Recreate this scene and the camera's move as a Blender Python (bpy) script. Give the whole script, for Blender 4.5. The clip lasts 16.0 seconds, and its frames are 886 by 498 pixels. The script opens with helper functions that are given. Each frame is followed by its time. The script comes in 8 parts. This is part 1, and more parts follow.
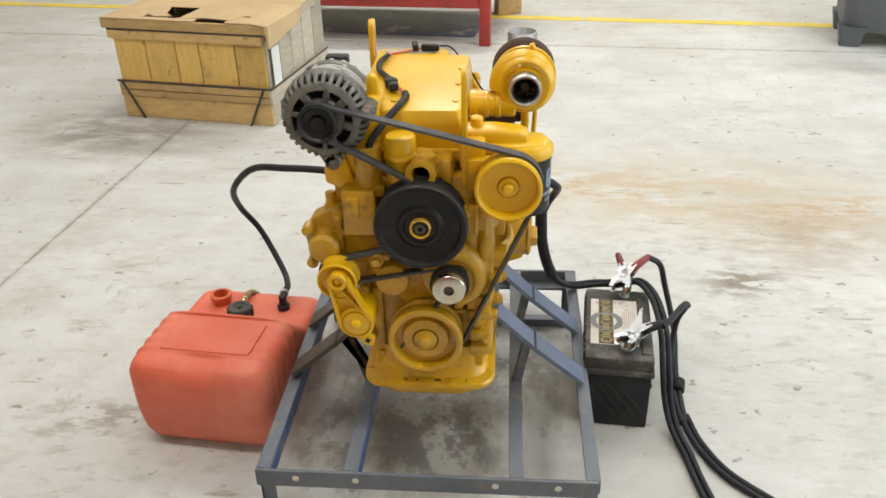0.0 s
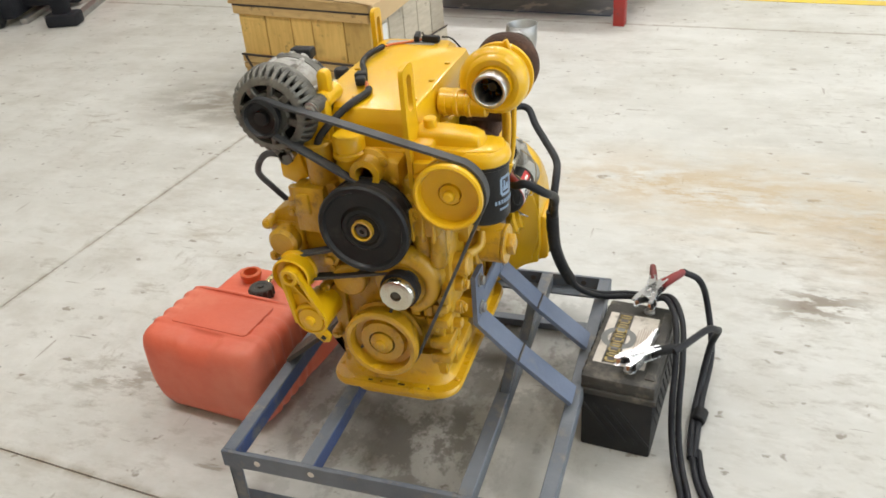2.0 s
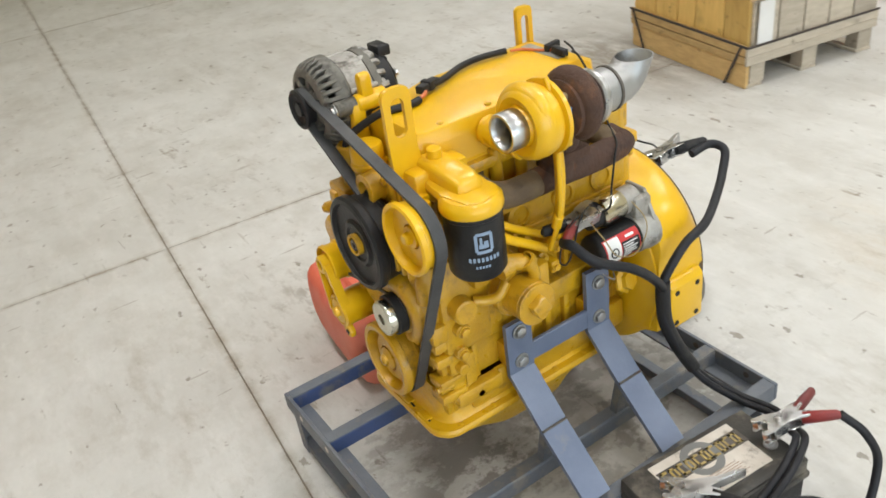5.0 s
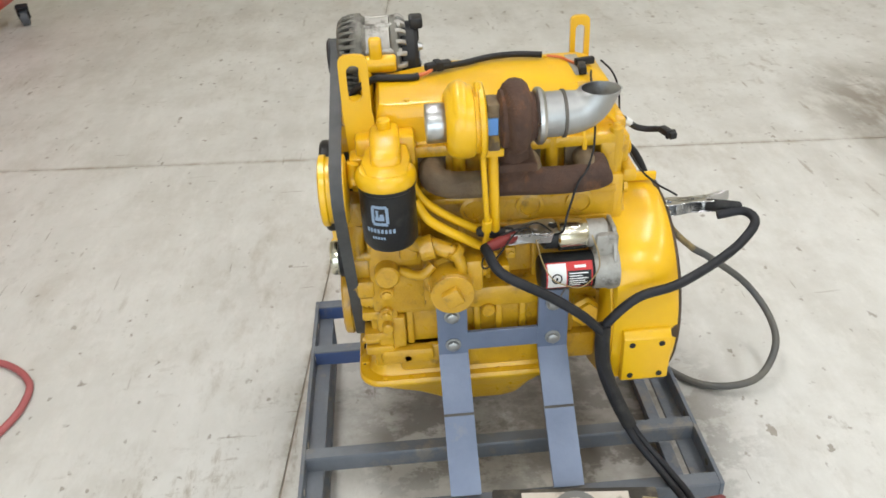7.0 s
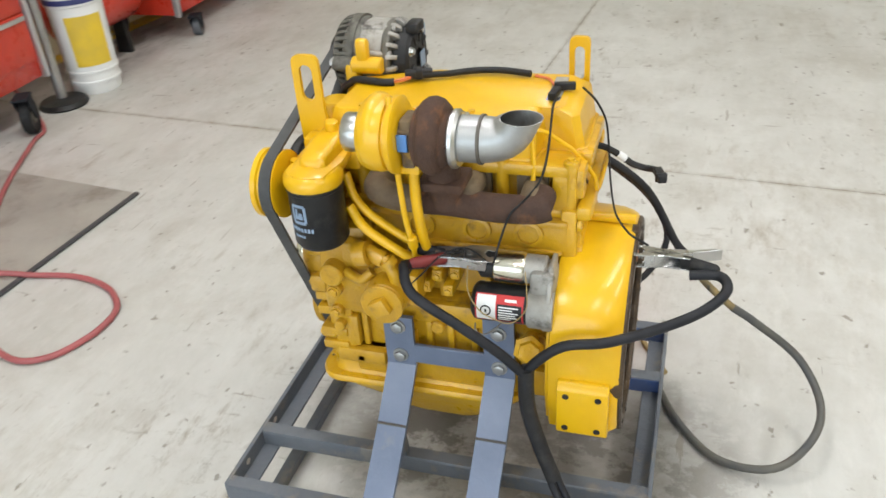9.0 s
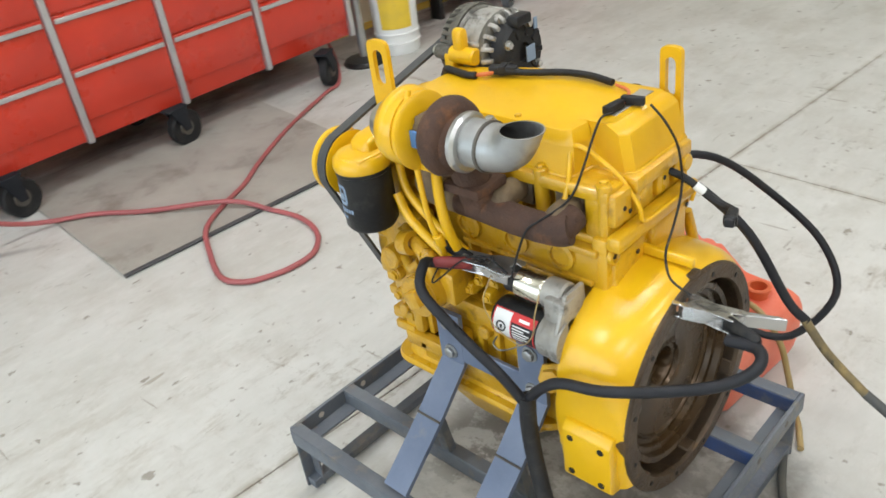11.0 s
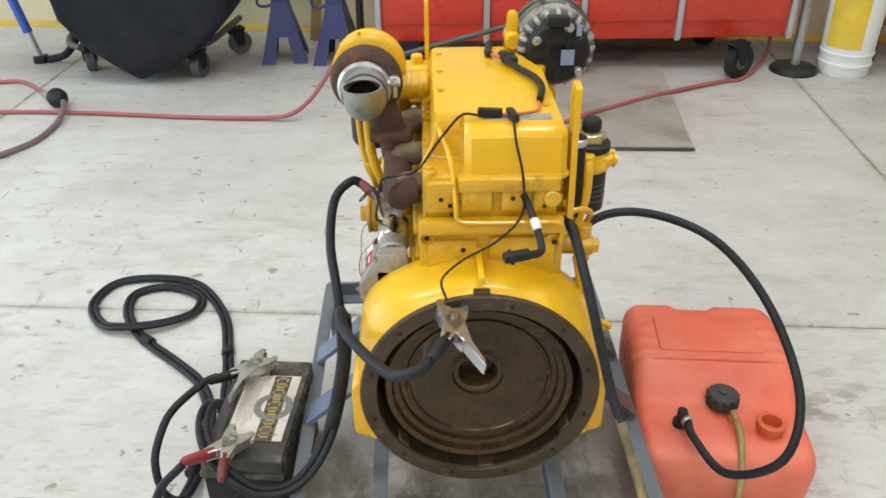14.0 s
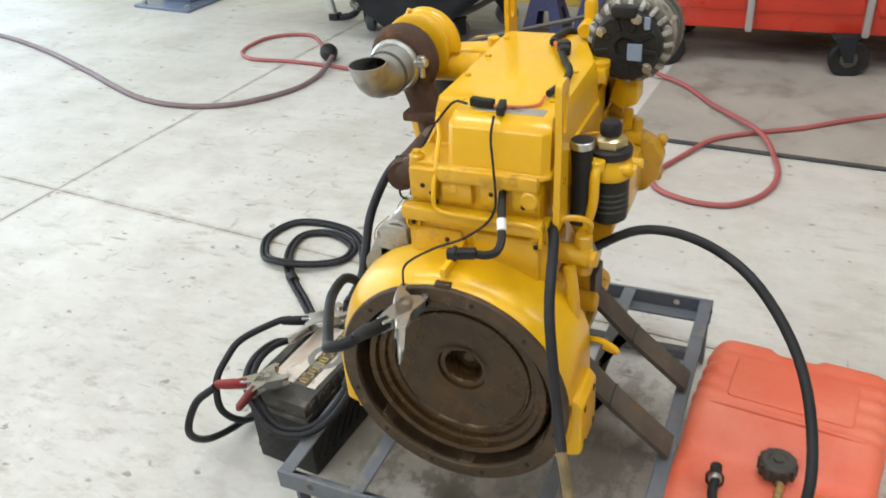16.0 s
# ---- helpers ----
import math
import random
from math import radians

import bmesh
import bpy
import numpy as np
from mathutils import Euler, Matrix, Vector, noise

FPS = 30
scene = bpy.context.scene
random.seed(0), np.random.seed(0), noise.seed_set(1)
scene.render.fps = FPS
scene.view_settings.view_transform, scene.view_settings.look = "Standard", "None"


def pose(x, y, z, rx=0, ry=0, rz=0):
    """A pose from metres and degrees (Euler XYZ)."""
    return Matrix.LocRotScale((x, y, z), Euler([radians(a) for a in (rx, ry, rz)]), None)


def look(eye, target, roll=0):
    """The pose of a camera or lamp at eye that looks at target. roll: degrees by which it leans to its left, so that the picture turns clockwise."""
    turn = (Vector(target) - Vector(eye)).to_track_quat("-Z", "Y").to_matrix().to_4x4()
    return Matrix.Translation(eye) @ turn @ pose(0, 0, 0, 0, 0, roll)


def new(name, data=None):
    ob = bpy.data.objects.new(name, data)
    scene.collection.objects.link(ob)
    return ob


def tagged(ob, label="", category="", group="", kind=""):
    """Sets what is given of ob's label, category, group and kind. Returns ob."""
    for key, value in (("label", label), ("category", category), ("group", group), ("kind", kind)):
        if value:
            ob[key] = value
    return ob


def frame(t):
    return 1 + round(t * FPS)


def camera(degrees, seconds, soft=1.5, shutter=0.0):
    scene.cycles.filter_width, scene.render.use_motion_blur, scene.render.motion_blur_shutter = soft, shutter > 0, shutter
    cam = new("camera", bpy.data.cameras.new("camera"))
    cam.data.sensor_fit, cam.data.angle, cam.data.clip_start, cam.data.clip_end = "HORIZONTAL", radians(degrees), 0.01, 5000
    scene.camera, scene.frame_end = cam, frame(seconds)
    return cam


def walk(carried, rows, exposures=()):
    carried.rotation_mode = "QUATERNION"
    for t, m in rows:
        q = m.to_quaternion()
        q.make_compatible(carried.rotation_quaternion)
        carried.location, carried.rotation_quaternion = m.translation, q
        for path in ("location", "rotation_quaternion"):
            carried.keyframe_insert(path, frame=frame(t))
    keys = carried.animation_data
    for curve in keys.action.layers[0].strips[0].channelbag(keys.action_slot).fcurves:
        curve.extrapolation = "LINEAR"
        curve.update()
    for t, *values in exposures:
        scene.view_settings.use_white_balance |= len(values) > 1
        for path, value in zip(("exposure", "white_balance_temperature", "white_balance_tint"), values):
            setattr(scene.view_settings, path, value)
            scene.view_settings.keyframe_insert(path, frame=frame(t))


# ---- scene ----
# One plan unit of the drawing below is U metres.
U = 0.905

EXPOSURES = [(0.0, 0.20, 6500, 10), (4.0, 0.18, 6500, 10), (7.0, 0.20, 6400, 10), (9.0, 0.22, 6350, 9.5), (12.0, 0.24, 6160, 8.3), (14.5, 0.23, 6160, 8.3), (16.0, 0.22, 6300, 9)]
cam = camera(56.6, 16.0, soft=1.6, shutter=0.4)
PATH = [
    (0, (0.162, -1.466, 1.473), (0.013, 0.264, 0.480), -1.38),
    (0.5, (0.212, -1.442, 1.474), (0.048, 0.271, 0.455), -1.85),
    (1, (0.379, -1.405, 1.489), (0.044, 0.297, 0.493), -3.76),
    (1.5, (0.527, -1.376, 1.488), (0.059, 0.292, 0.490), -4.08),
    (2, (0.596, -1.288, 1.473), (0.008, 0.322, 0.443), -4.66),
    (2.5, (0.655, -1.191, 1.471), (-0.060, 0.396, 0.487), -5.74),
    (3, (0.817, -1.099, 1.474), (-0.118, 0.348, 0.460), -6.83),
    (3.5, (1.024, -1.020, 1.481), (-0.065, 0.290, 0.433), -4.46),
    (4, (1.084, -0.876, 1.468), (-0.137, 0.303, 0.409), -6.49),
    (6.5, (1.423, -0.114, 1.507), (-0.250, 0.146, 0.441), -3.74),
    (7, (1.482, 0.077, 1.491), (-0.207, 0.155, 0.421), -3.06),
    (7.5, (1.401, 0.217, 1.483), (-0.281, 0.165, 0.403), -5.45),
    (8, (1.342, 0.305, 1.479), (-0.369, 0.246, 0.444), -2.53),
    (8.5, (1.357, 0.475, 1.483), (-0.315, 0.193, 0.421), -3.06),
    (9, (1.368, 0.667, 1.490), (-0.236, 0.127, 0.424), -4.25),
    (11.5, (0.868, 1.317, 1.446), (-0.065, -0.105, 0.393), -6.23),
    (12, (0.676, 1.522, 1.445), (0.045, -0.023, 0.341), -3.36),
    (12.5, (0.508, 1.553, 1.446), (0.090, -0.083, 0.375), -4.3),
    (13, (0.365, 1.590, 1.447), (0.049, -0.059, 0.359), -3.28),
    (13.5, (0.194, 1.721, 1.447), (0.094, 0.035, 0.375), -1.9),
    (14, (0.089, 1.731, 1.448), (0.052, 0.022, 0.411), -0.5),
    (14.5, (0.024, 1.671, 1.440), (0.096, -0.027, 0.386), -2.4),
    (15, (-0.172, 1.662, 1.443), (0.168, 0.023, 0.350), -3.29),
    (15.5, (-0.408, 1.679, 1.448), (0.165, 0.111, 0.347), -3.3),
    (16, (-0.486, 1.592, 1.434), (0.247, 0.069, 0.378), -4.70),
]
walk(cam, [(t, look(eye, target, roll)) for t, eye, target, roll in PATH], EXPOSURES)


# ---- world and lights ----
world = bpy.data.worlds.new("world")
scene.world = world
world.use_nodes = True
wn = world.node_tree.nodes
sky = wn.new("ShaderNodeTexSky")
sky.sky_type = "NISHITA"
sky.sun_disc = False
sky.sun_elevation = radians(40)
sky.sun_rotation = radians(200)
wn["Background"].inputs["Strength"].default_value = 0.12
world.node_tree.links.new(sky.outputs[0], wn["Background"].inputs["Color"])

ROOM = radians(-6.5)
SLAB_U, SLAB_V = radians(-4.6), radians(-4.5)


def room(u, v, z=0.0):
    """A place in the plan from the shop's own axes."""
    return Vector((u * math.cos(ROOM) - v * math.sin(ROOM), u * math.sin(ROOM) + v * math.cos(ROOM), z))


def area_lamp(name, place, turn, sx, sy, watts, colour):
    data = bpy.data.lights.new(name, "AREA")
    data.shape, data.size, data.size_y, data.energy, data.color = "RECTANGLE", sx * U, sy * U, watts, colour
    ob = new(name, data)
    ob.matrix_world = Matrix.Translation(Vector(place) * U) @ Euler([radians(a) for a in turn]).to_matrix().to_4x4()
    return ob


CEIL = 4.8
LAMP_SPOTS = [(u, v) for v in (-0.5, 2.5, 5.7) for u in (-4.0, -0.6, 2.8)]
for u, v in LAMP_SPOTS:
    area_lamp("ceiling_light_tubes", room(u, v, CEIL - 0.3), (0, 0, -6.5), 1.7, 0.3, (38 if v < 0 else 35 if v < 3 else 57) * ((0.78 if v < 0 else 0.58) if u < -3 else 1.08), (0.985, 0.982, 0.975))
area_lamp("door_daylight", room(6.35, 0.5, 2.0), (0, 90, -6.5), 3.6, 7.5, 170, (0.84, 0.94, 1.0))

# ---- materials ----


def nodes_of(name):
    m = bpy.data.materials.new(name)
    m.use_nodes = True
    nt = m.node_tree
    return m, nt, nt.nodes["Principled BSDF"]


def noise_node(nt, coord, scale, detail=5.0, rough=0.55, stretch=None):
    n = nt.nodes.new("ShaderNodeTexNoise")
    n.inputs["Scale"].default_value, n.inputs["Detail"].default_value, n.inputs["Roughness"].default_value = scale, detail, rough
    if stretch:
        mp = nt.nodes.new("ShaderNodeMapping")
        mp.inputs["Scale"].default_value = stretch[:3]
        if len(stretch) > 3:
            mp.inputs["Rotation"].default_value = (0, 0, stretch[3])
        nt.links.new(coord, mp.inputs["Vector"])
        coord = mp.outputs[0]
    nt.links.new(coord, n.inputs["Vector"])
    return n.outputs["Fac"]


def ramp(nt, fac, lo, hi, c0=(0, 0, 0, 1), c1=(1, 1, 1, 1)):
    r = nt.nodes.new("ShaderNodeValToRGB")
    r.color_ramp.elements[0].position, r.color_ramp.elements[1].position = lo, hi
    r.color_ramp.elements[0].color, r.color_ramp.elements[1].color = c0, c1
    nt.links.new(fac, r.inputs[0])
    return r.outputs[0]


def mix(nt, fac, a, b, kind="MIX"):
    m = nt.nodes.new("ShaderNodeMix")
    m.data_type, m.blend_type = "RGBA", kind
    for sock, v in ((m.inputs["Factor"], fac), (m.inputs["A"], a), (m.inputs["B"], b)):
        if isinstance(v, (int, float)):
            sock.default_value = v
        elif isinstance(v, tuple):
            sock.default_value = (*v[:3], 1)
        else:
            nt.links.new(v, sock)
    return m.outputs["Result"]


def mat(name, c1, c2=None, scale=6.0, rough=0.5, metal=0.0, bump=0.0, bscale=90.0, coat=0.0, dirt=None, dscale=14.0, dlo=0.58, dhi=0.72, dmax=1.0, spread=0.15, stretch=None, spec=0.5):
    m, nt, p = nodes_of(name)
    tc = nt.nodes.new("ShaderNodeTexCoord").outputs["Object"]
    col = mix(nt, ramp(nt, noise_node(nt, tc, scale, 6, 0.6, stretch), 0.35, 0.65), c1, c2 or tuple(0.86 * v for v in c1))
    if dirt:
        d = ramp(nt, noise_node(nt, tc, dscale, 8, 0.65, stretch), dlo, dhi, (0, 0, 0, 1), (dmax, dmax, dmax, 1))
        col = mix(nt, d, col, dirt)
    nt.links.new(col, p.inputs["Base Color"])
    rr = nt.nodes.new("ShaderNodeMapRange")
    rr.inputs["To Min"].default_value, rr.inputs["To Max"].default_value = max(0.03, rough - spread), min(1, rough + spread)
    nt.links.new(noise_node(nt, tc, scale * 2.3, 5), rr.inputs["Value"])
    nt.links.new(rr.outputs[0], p.inputs["Roughness"])
    p.inputs["Metallic"].default_value = metal
    p.inputs["Specular IOR Level"].default_value = spec
    if coat:
        p.inputs["Coat Weight"].default_value, p.inputs["Coat Roughness"].default_value = coat, 0.20
    if bump:
        b = nt.nodes.new("ShaderNodeBump")
        b.inputs["Strength"].default_value, b.inputs["Distance"].default_value = bump, 0.004
        nt.links.new(noise_node(nt, tc, bscale, 4, 0.6, stretch), b.inputs["Height"])
        nt.links.new(b.outputs[0], p.inputs["Normal"])
    return m


def wood(name, c1, c2, stretch):
    m, nt, p = nodes_of(name)
    tc = nt.nodes.new("ShaderNodeTexCoord").outputs["Object"]
    rnd = nt.nodes.new("ShaderNodeObjectInfo").outputs["Random"]
    shift = nt.nodes.new("ShaderNodeVectorMath")
    shift.operation = "ADD"
    nt.links.new(tc, shift.inputs[0])
    nt.links.new(rnd, shift.inputs[1])
    grain = noise_node(nt, shift.outputs[0], 9, 6, 0.6, stretch)
    col = mix(nt, ramp(nt, grain, 0.3, 0.7), c1, c2)
    col = mix(nt, ramp(nt, noise_node(nt, shift.outputs[0], 5, 3), 0.62, 0.75, (0, 0, 0, 1), (0.6, 0.6, 0.6, 1)), col, tuple(0.45 * v for v in c2))
    col = mix(nt, ramp(nt, noise_node(nt, shift.outputs[0], 16, 6, 0.7), 0.60, 0.70, (0, 0, 0, 1), (0.75, 0.75, 0.75, 1)), col, tuple(0.30 * v for v in c2))
    tone = nt.nodes.new("ShaderNodeMapRange")
    tone.inputs["To Min"].default_value, tone.inputs["To Max"].default_value = 0.8, 1.12
    nt.links.new(rnd, tone.inputs["Value"])
    hsv = nt.nodes.new("ShaderNodeHueSaturation")
    nt.links.new(col, hsv.inputs["Color"])
    nt.links.new(tone.outputs[0], hsv.inputs["Value"])
    nt.links.new(hsv.outputs[0], p.inputs["Base Color"])
    p.inputs["Roughness"].default_value = 0.75
    b = nt.nodes.new("ShaderNodeBump")
    b.inputs["Strength"].default_value, b.inputs["Distance"].default_value = 0.35, 0.004
    nt.links.new(grain, b.inputs["Height"])
    nt.links.new(b.outputs[0], p.inputs["Normal"])
    return m


def concrete():
    m, nt, p = nodes_of("worn_concrete")
    geo = nt.nodes.new("ShaderNodeNewGeometry").outputs["Position"]
    col = mix(nt, ramp(nt, noise_node(nt, geo, 0.8, 7, 0.62), 0.34, 0.66), (0.47, 0.455, 0.415), (0.60, 0.59, 0.555))
    col = mix(nt, ramp(nt, noise_node(nt, geo, 3.0, 9, 0.70), 0.46, 0.64, (0, 0, 0, 1), (0.55, 0.55, 0.55, 1)), col, (0.41, 0.385, 0.335))
    # trowel streaks and pale worn patches
    col = mix(nt, ramp(nt, noise_node(nt, geo, 1.3, 8, 0.68, (1.2, 4.0, 1, 0.5)), 0.46, 0.70, (0, 0, 0, 1), (0.45, 0.45, 0.45, 1)), col, (0.66, 0.65, 0.62))
    col = mix(nt, ramp(nt, noise_node(nt, geo, 7.0, 9, 0.75, (1.0, 2.2, 1, 0.1)), 0.52, 0.70, (0, 0, 0, 1), (0.35, 0.35, 0.35, 1)), col, (0.68, 0.66, 0.62))
    # tan scuffs, drag marks and tyre marks
    for scale, stretch, lo, hi, most, shade in ((1.5, (3.0, 9.0, 1, -0.12), 0.545, 0.66, 0.65, (0.27, 0.225, 0.165)), (2.2, (9.0, 3.2, 1, 0.3), 0.575, 0.67, 0.60, (0.24, 0.20, 0.15)), (4.0, (2.2, 4.5, 1, 0.22), 0.56, 0.68, 0.6, (0.20, 0.165, 0.125)), (9.0, (1.6, 2.6, 1, 0.05), 0.61, 0.70, 0.6, (0.15, 0.125, 0.10))):
        sc = ramp(nt, noise_node(nt, geo, scale, 9, 0.74, stretch), lo, hi, (0, 0, 0, 1), (most, most, most, 1))
        patch = ramp(nt, noise_node(nt, geo, 0.7 + 0.15 * scale, 4, 0.6), 0.48, 0.64)
        col = mix(nt, mix(nt, 1.0, sc, patch, "MULTIPLY"), col, shade)
    # chips, gouges and drag scratches, each with its own ragged outline
    for scale, stretch, size, some, most, shade in ((3.4, (1, 1.7, 1, 0.15), 0.085, 0.45, 0.75, (0.20, 0.165, 0.125)), (7.5, (1, 1.5, 1, 0.5), 0.11, 0.55, 0.7, (0.17, 0.14, 0.105)), (16.0, (1, 1.4, 1, 0.9), 0.13, 0.60, 0.65, (0.19, 0.16, 0.125)), (1.9, (1, 7.0, 1, 0.05), 0.11, 0.5, 0.6, (0.24, 0.20, 0.15)), (2.3, (9.0, 1, 1, 0.35), 0.10, 0.55, 0.55, (0.22, 0.18, 0.14)), (2.6, (1, 12.0, 1, -0.25), 0.10, 0.5, 0.55, (0.20, 0.17, 0.13))):
        lie = nt.nodes.new("ShaderNodeMapping")
        lie.inputs["Scale"].default_value, lie.inputs["Rotation"].default_value = stretch[:3], (0, 0, stretch[3])
        nt.links.new(geo, lie.inputs["Vector"])
        wob = nt.nodes.new("ShaderNodeTexNoise")
        wob.inputs["Scale"].default_value, wob.inputs["Detail"].default_value, wob.inputs["Roughness"].default_value = scale * 3.0, 5, 0.7
        nt.links.new(lie.outputs[0], wob.inputs["Vector"])
        push = nt.nodes.new("ShaderNodeVectorMath")
        push.operation = "MULTIPLY_ADD"
        push.inputs[1].default_value = (0.55 / scale,) * 3
        nt.links.new(wob.outputs["Color"], push.inputs[0])
        nt.links.new(lie.outputs[0], push.inputs[2])
        vor = nt.nodes.new("ShaderNodeTexVoronoi")
        vor.inputs["Scale"].default_value = scale
        nt.links.new(push.outputs[0], vor.inputs["Vector"])
        spot = ramp(nt, vor.outputs["Distance"], size * 0.75, size, (1, 1, 1, 1), (0, 0, 0, 1))
        pick = ramp(nt, vor.outputs["Color"], some, some + 0.10, (0, 0, 0, 1), (most, most, most, 1))
        col = mix(nt, mix(nt, 1.0, spot, pick, "MULTIPLY"), col, shade)
    sp = ramp(nt, noise_node(nt, geo, 17, 3, 0.55), 0.68, 0.73, (0, 0, 0, 1), (0.7, 0.7, 0.7, 1))
    col = mix(nt, sp, col, (0.17, 0.135, 0.10))
    # dirt trodden in along the joints
    for out, period, turn in (("X", 4.22, SLAB_V), ("Y", 4.4, SLAB_U)):
        lie = nt.nodes.new("ShaderNodeMapping")
        lie.vector_type = "TEXTURE"
        lie.inputs["Location"].default_value = (-1.8 * U, -0.142 * U, 0)
        lie.inputs["Rotation"].default_value = (0, 0, turn)
        nt.links.new(geo, lie.inputs["Vector"])
        axes = nt.nodes.new("ShaderNodeSeparateXYZ")
        nt.links.new(lie.outputs[0], axes.inputs[0])
        off = nt.nodes.new("ShaderNodeMath")
        off.operation = "PINGPONG"
        off.inputs[1].default_value = period * U / 2
        nt.links.new(axes.outputs[out], off.inputs[0])
        near = ramp(nt, off.outputs[0], 0.004, 0.024, (1, 1, 1, 1), (0, 0, 0, 1))
        rough_edge = ramp(nt, noise_node(nt, geo, 12, 7, 0.7), 0.38, 0.62, (0.1, 0.1, 0.1, 1), (0.7, 0.7, 0.7, 1))
        col = mix(nt, mix(nt, 1.0, near, rough_edge, "MULTIPLY"), col, (0.26, 0.21, 0.15))

    # A ragged oval patch: floor stains, and shade painted into the floor colour.
    def stain_and_shade(col, cx, cy, rx, ry, shade, most, scale=4.0, turn=0.0, lo=0.36, soft=0.20, grain=2.2):
        mp = nt.nodes.new("ShaderNodeMapping")
        mp.vector_type = "TEXTURE"
        mp.inputs["Location"].default_value = (cx * U, cy * U, 0)
        mp.inputs["Rotation"].default_value = (0, 0, turn)
        mp.inputs["Scale"].default_value = (rx * U, ry * U, 50)
        nt.links.new(geo, mp.inputs["Vector"])
        ln = nt.nodes.new("ShaderNodeVectorMath")
        ln.operation = "LENGTH"
        nt.links.new(mp.outputs[0], ln.inputs[0])
        mask = ramp(nt, ln.outputs["Value"], 0.25, 1.0, (1, 1, 1, 1), (0, 0, 0, 1))
        n = ramp(nt, noise_node(nt, geo, scale, 8, 0.7, (1.0, grain, 1, turn)), lo, lo + soft, (0, 0, 0, 1), (most, most, most, 1))
        return mix(nt, mix(nt, 1.0, mask, n, "MULTIPLY"), col, shade)

    col = stain_and_shade(col, 0.95, 1.75, 1.3, 0.55, (0.45, 0.34, 0.20), 0.65, 3.5, -0.1)
    col = stain_and_shade(col, 1.4, 1.35, 0.5, 0.35, (0.33, 0.235, 0.14), 0.6, 6.0)
    col = stain_and_shade(col, -1.9, 2.45, 0.8, 0.5, (0.24, 0.21, 0.17), 0.9, 4.0)
    # The next seven paint the shadow of engine and stand into the floor.
    col = stain_and_shade(col, -0.13, 0.24, 0.36, 0.70, (0.13, 0.115, 0.095), 0.80, 2.6, 0.0, 0.28, 0.34, 0.7)
    col = stain_and_shade(col, 0.02, 0.68, 0.42, 0.34, (0.13, 0.11, 0.088), 0.75, 3.2, 0.0, 0.28, 0.34, 0.7)
    col = stain_and_shade(col, -0.18, 0.50, 0.40, 0.55, (0.14, 0.12, 0.095), 0.80, 2.6, 0.0, 0.28, 0.34, 0.7)
    col = stain_and_shade(col, -0.02, 0.16, 0.30, 0.34, (0.10, 0.088, 0.072), 0.75, 9.0, 0.3, 0.46, 0.06, 0.8)
    col = stain_and_shade(col, 0.04, 0.62, 0.50, 0.44, (0.11, 0.095, 0.078), 0.7, 9.0, -0.2, 0.47, 0.06, 0.8)
    col = stain_and_shade(col, -0.26, 0.30, 0.26, 0.60, (0.12, 0.10, 0.082), 0.7, 11.0, 0.1, 0.48, 0.06, 0.7)
    col = stain_and_shade(col, 0.28, 0.30, 0.22, 0.50, (0.16, 0.135, 0.105), 0.5, 8.0, 0.1, 0.50, 0.10, 0.5)
    col = stain_and_shade(col, 1.05, 1.02, 0.22, 0.14, (0.19, 0.15, 0.11), 0.85, 9.0, 0.3, 0.47, 0.06)
    col = stain_and_shade(col, 1.55, 1.62, 0.55, 0.22, (0.42, 0.30, 0.17), 0.8, 7.0, 0.1, 0.47, 0.08)
    col = stain_and_shade(col, 0.55, 1.80, 0.60, 0.20, (0.44, 0.33, 0.20), 0.75, 7.0, -0.1, 0.48, 0.08)
    col = stain_and_shade(col, -0.98, 0.18, 0.40, 0.10, (0.24, 0.20, 0.155), 0.55, 9.0, 0.2, 0.48, 0.06)
    col = stain_and_shade(col, 0.95, 1.25, 1.0, 0.55, (0.28, 0.235, 0.175), 0.6, 8.0, 0.35, 0.50)
    col = stain_and_shade(col, -0.95, -0.45, 0.9, 0.5, (0.30, 0.255, 0.19), 0.5, 6.0, 0.15, 0.50)
    col = stain_and_shade(col, 0.75, -0.9, 0.9, 0.5, (0.30, 0.255, 0.19), 0.5, 6.0, -0.2, 0.50)
    col = stain_and_shade(col, 1.15, 0.55, 0.85, 0.75, (0.24, 0.20, 0.15), 0.7, 9.0, 0.5, 0.52)
    col = stain_and_shade(col, -0.85, 0.05, 0.75, 0.5, (0.24, 0.20, 0.15), 0.7, 9.0, 0.2, 0.52)
    col = stain_and_shade(col, -1.4, 1.2, 0.9, 0.8, (0.33, 0.285, 0.215), 0.5, 4.0, 0.25, 0.48)
    # Painted shade below tool chest, cart and compressor, tilt bin and bench.
    col = stain_and_shade(col, -0.9, -3.15, 1.7, 0.62, (0.10, 0.09, 0.08), 1.0, 1.2)
    col = stain_and_shade(col, -3.0, -2.95, 1.1, 0.5, (0.13, 0.115, 0.10), 1.0, 1.5)
    col = stain_and_shade(col, 1.6, -3.0, 1.6, 0.6, (0.25, 0.23, 0.21), 0.9, 1.5)
    col = stain_and_shade(col, -0.6, 4.7, 1.3, 0.7, (0.16, 0.15, 0.14), 0.8, 1.5)
    # Thin streak: shadow of the lifted air hose, painted on the floor.
    col = stain_and_shade(col, 0.45, -2.36, 0.36, 0.035, (0.20, 0.175, 0.165), 0.7, 6.0, -0.62, 0.30)
    nt.links.new(col, p.inputs["Base Color"])
    rr = nt.nodes.new("ShaderNodeMapRange")
    rr.inputs["To Min"].default_value, rr.inputs["To Max"].default_value = 0.38, 0.75
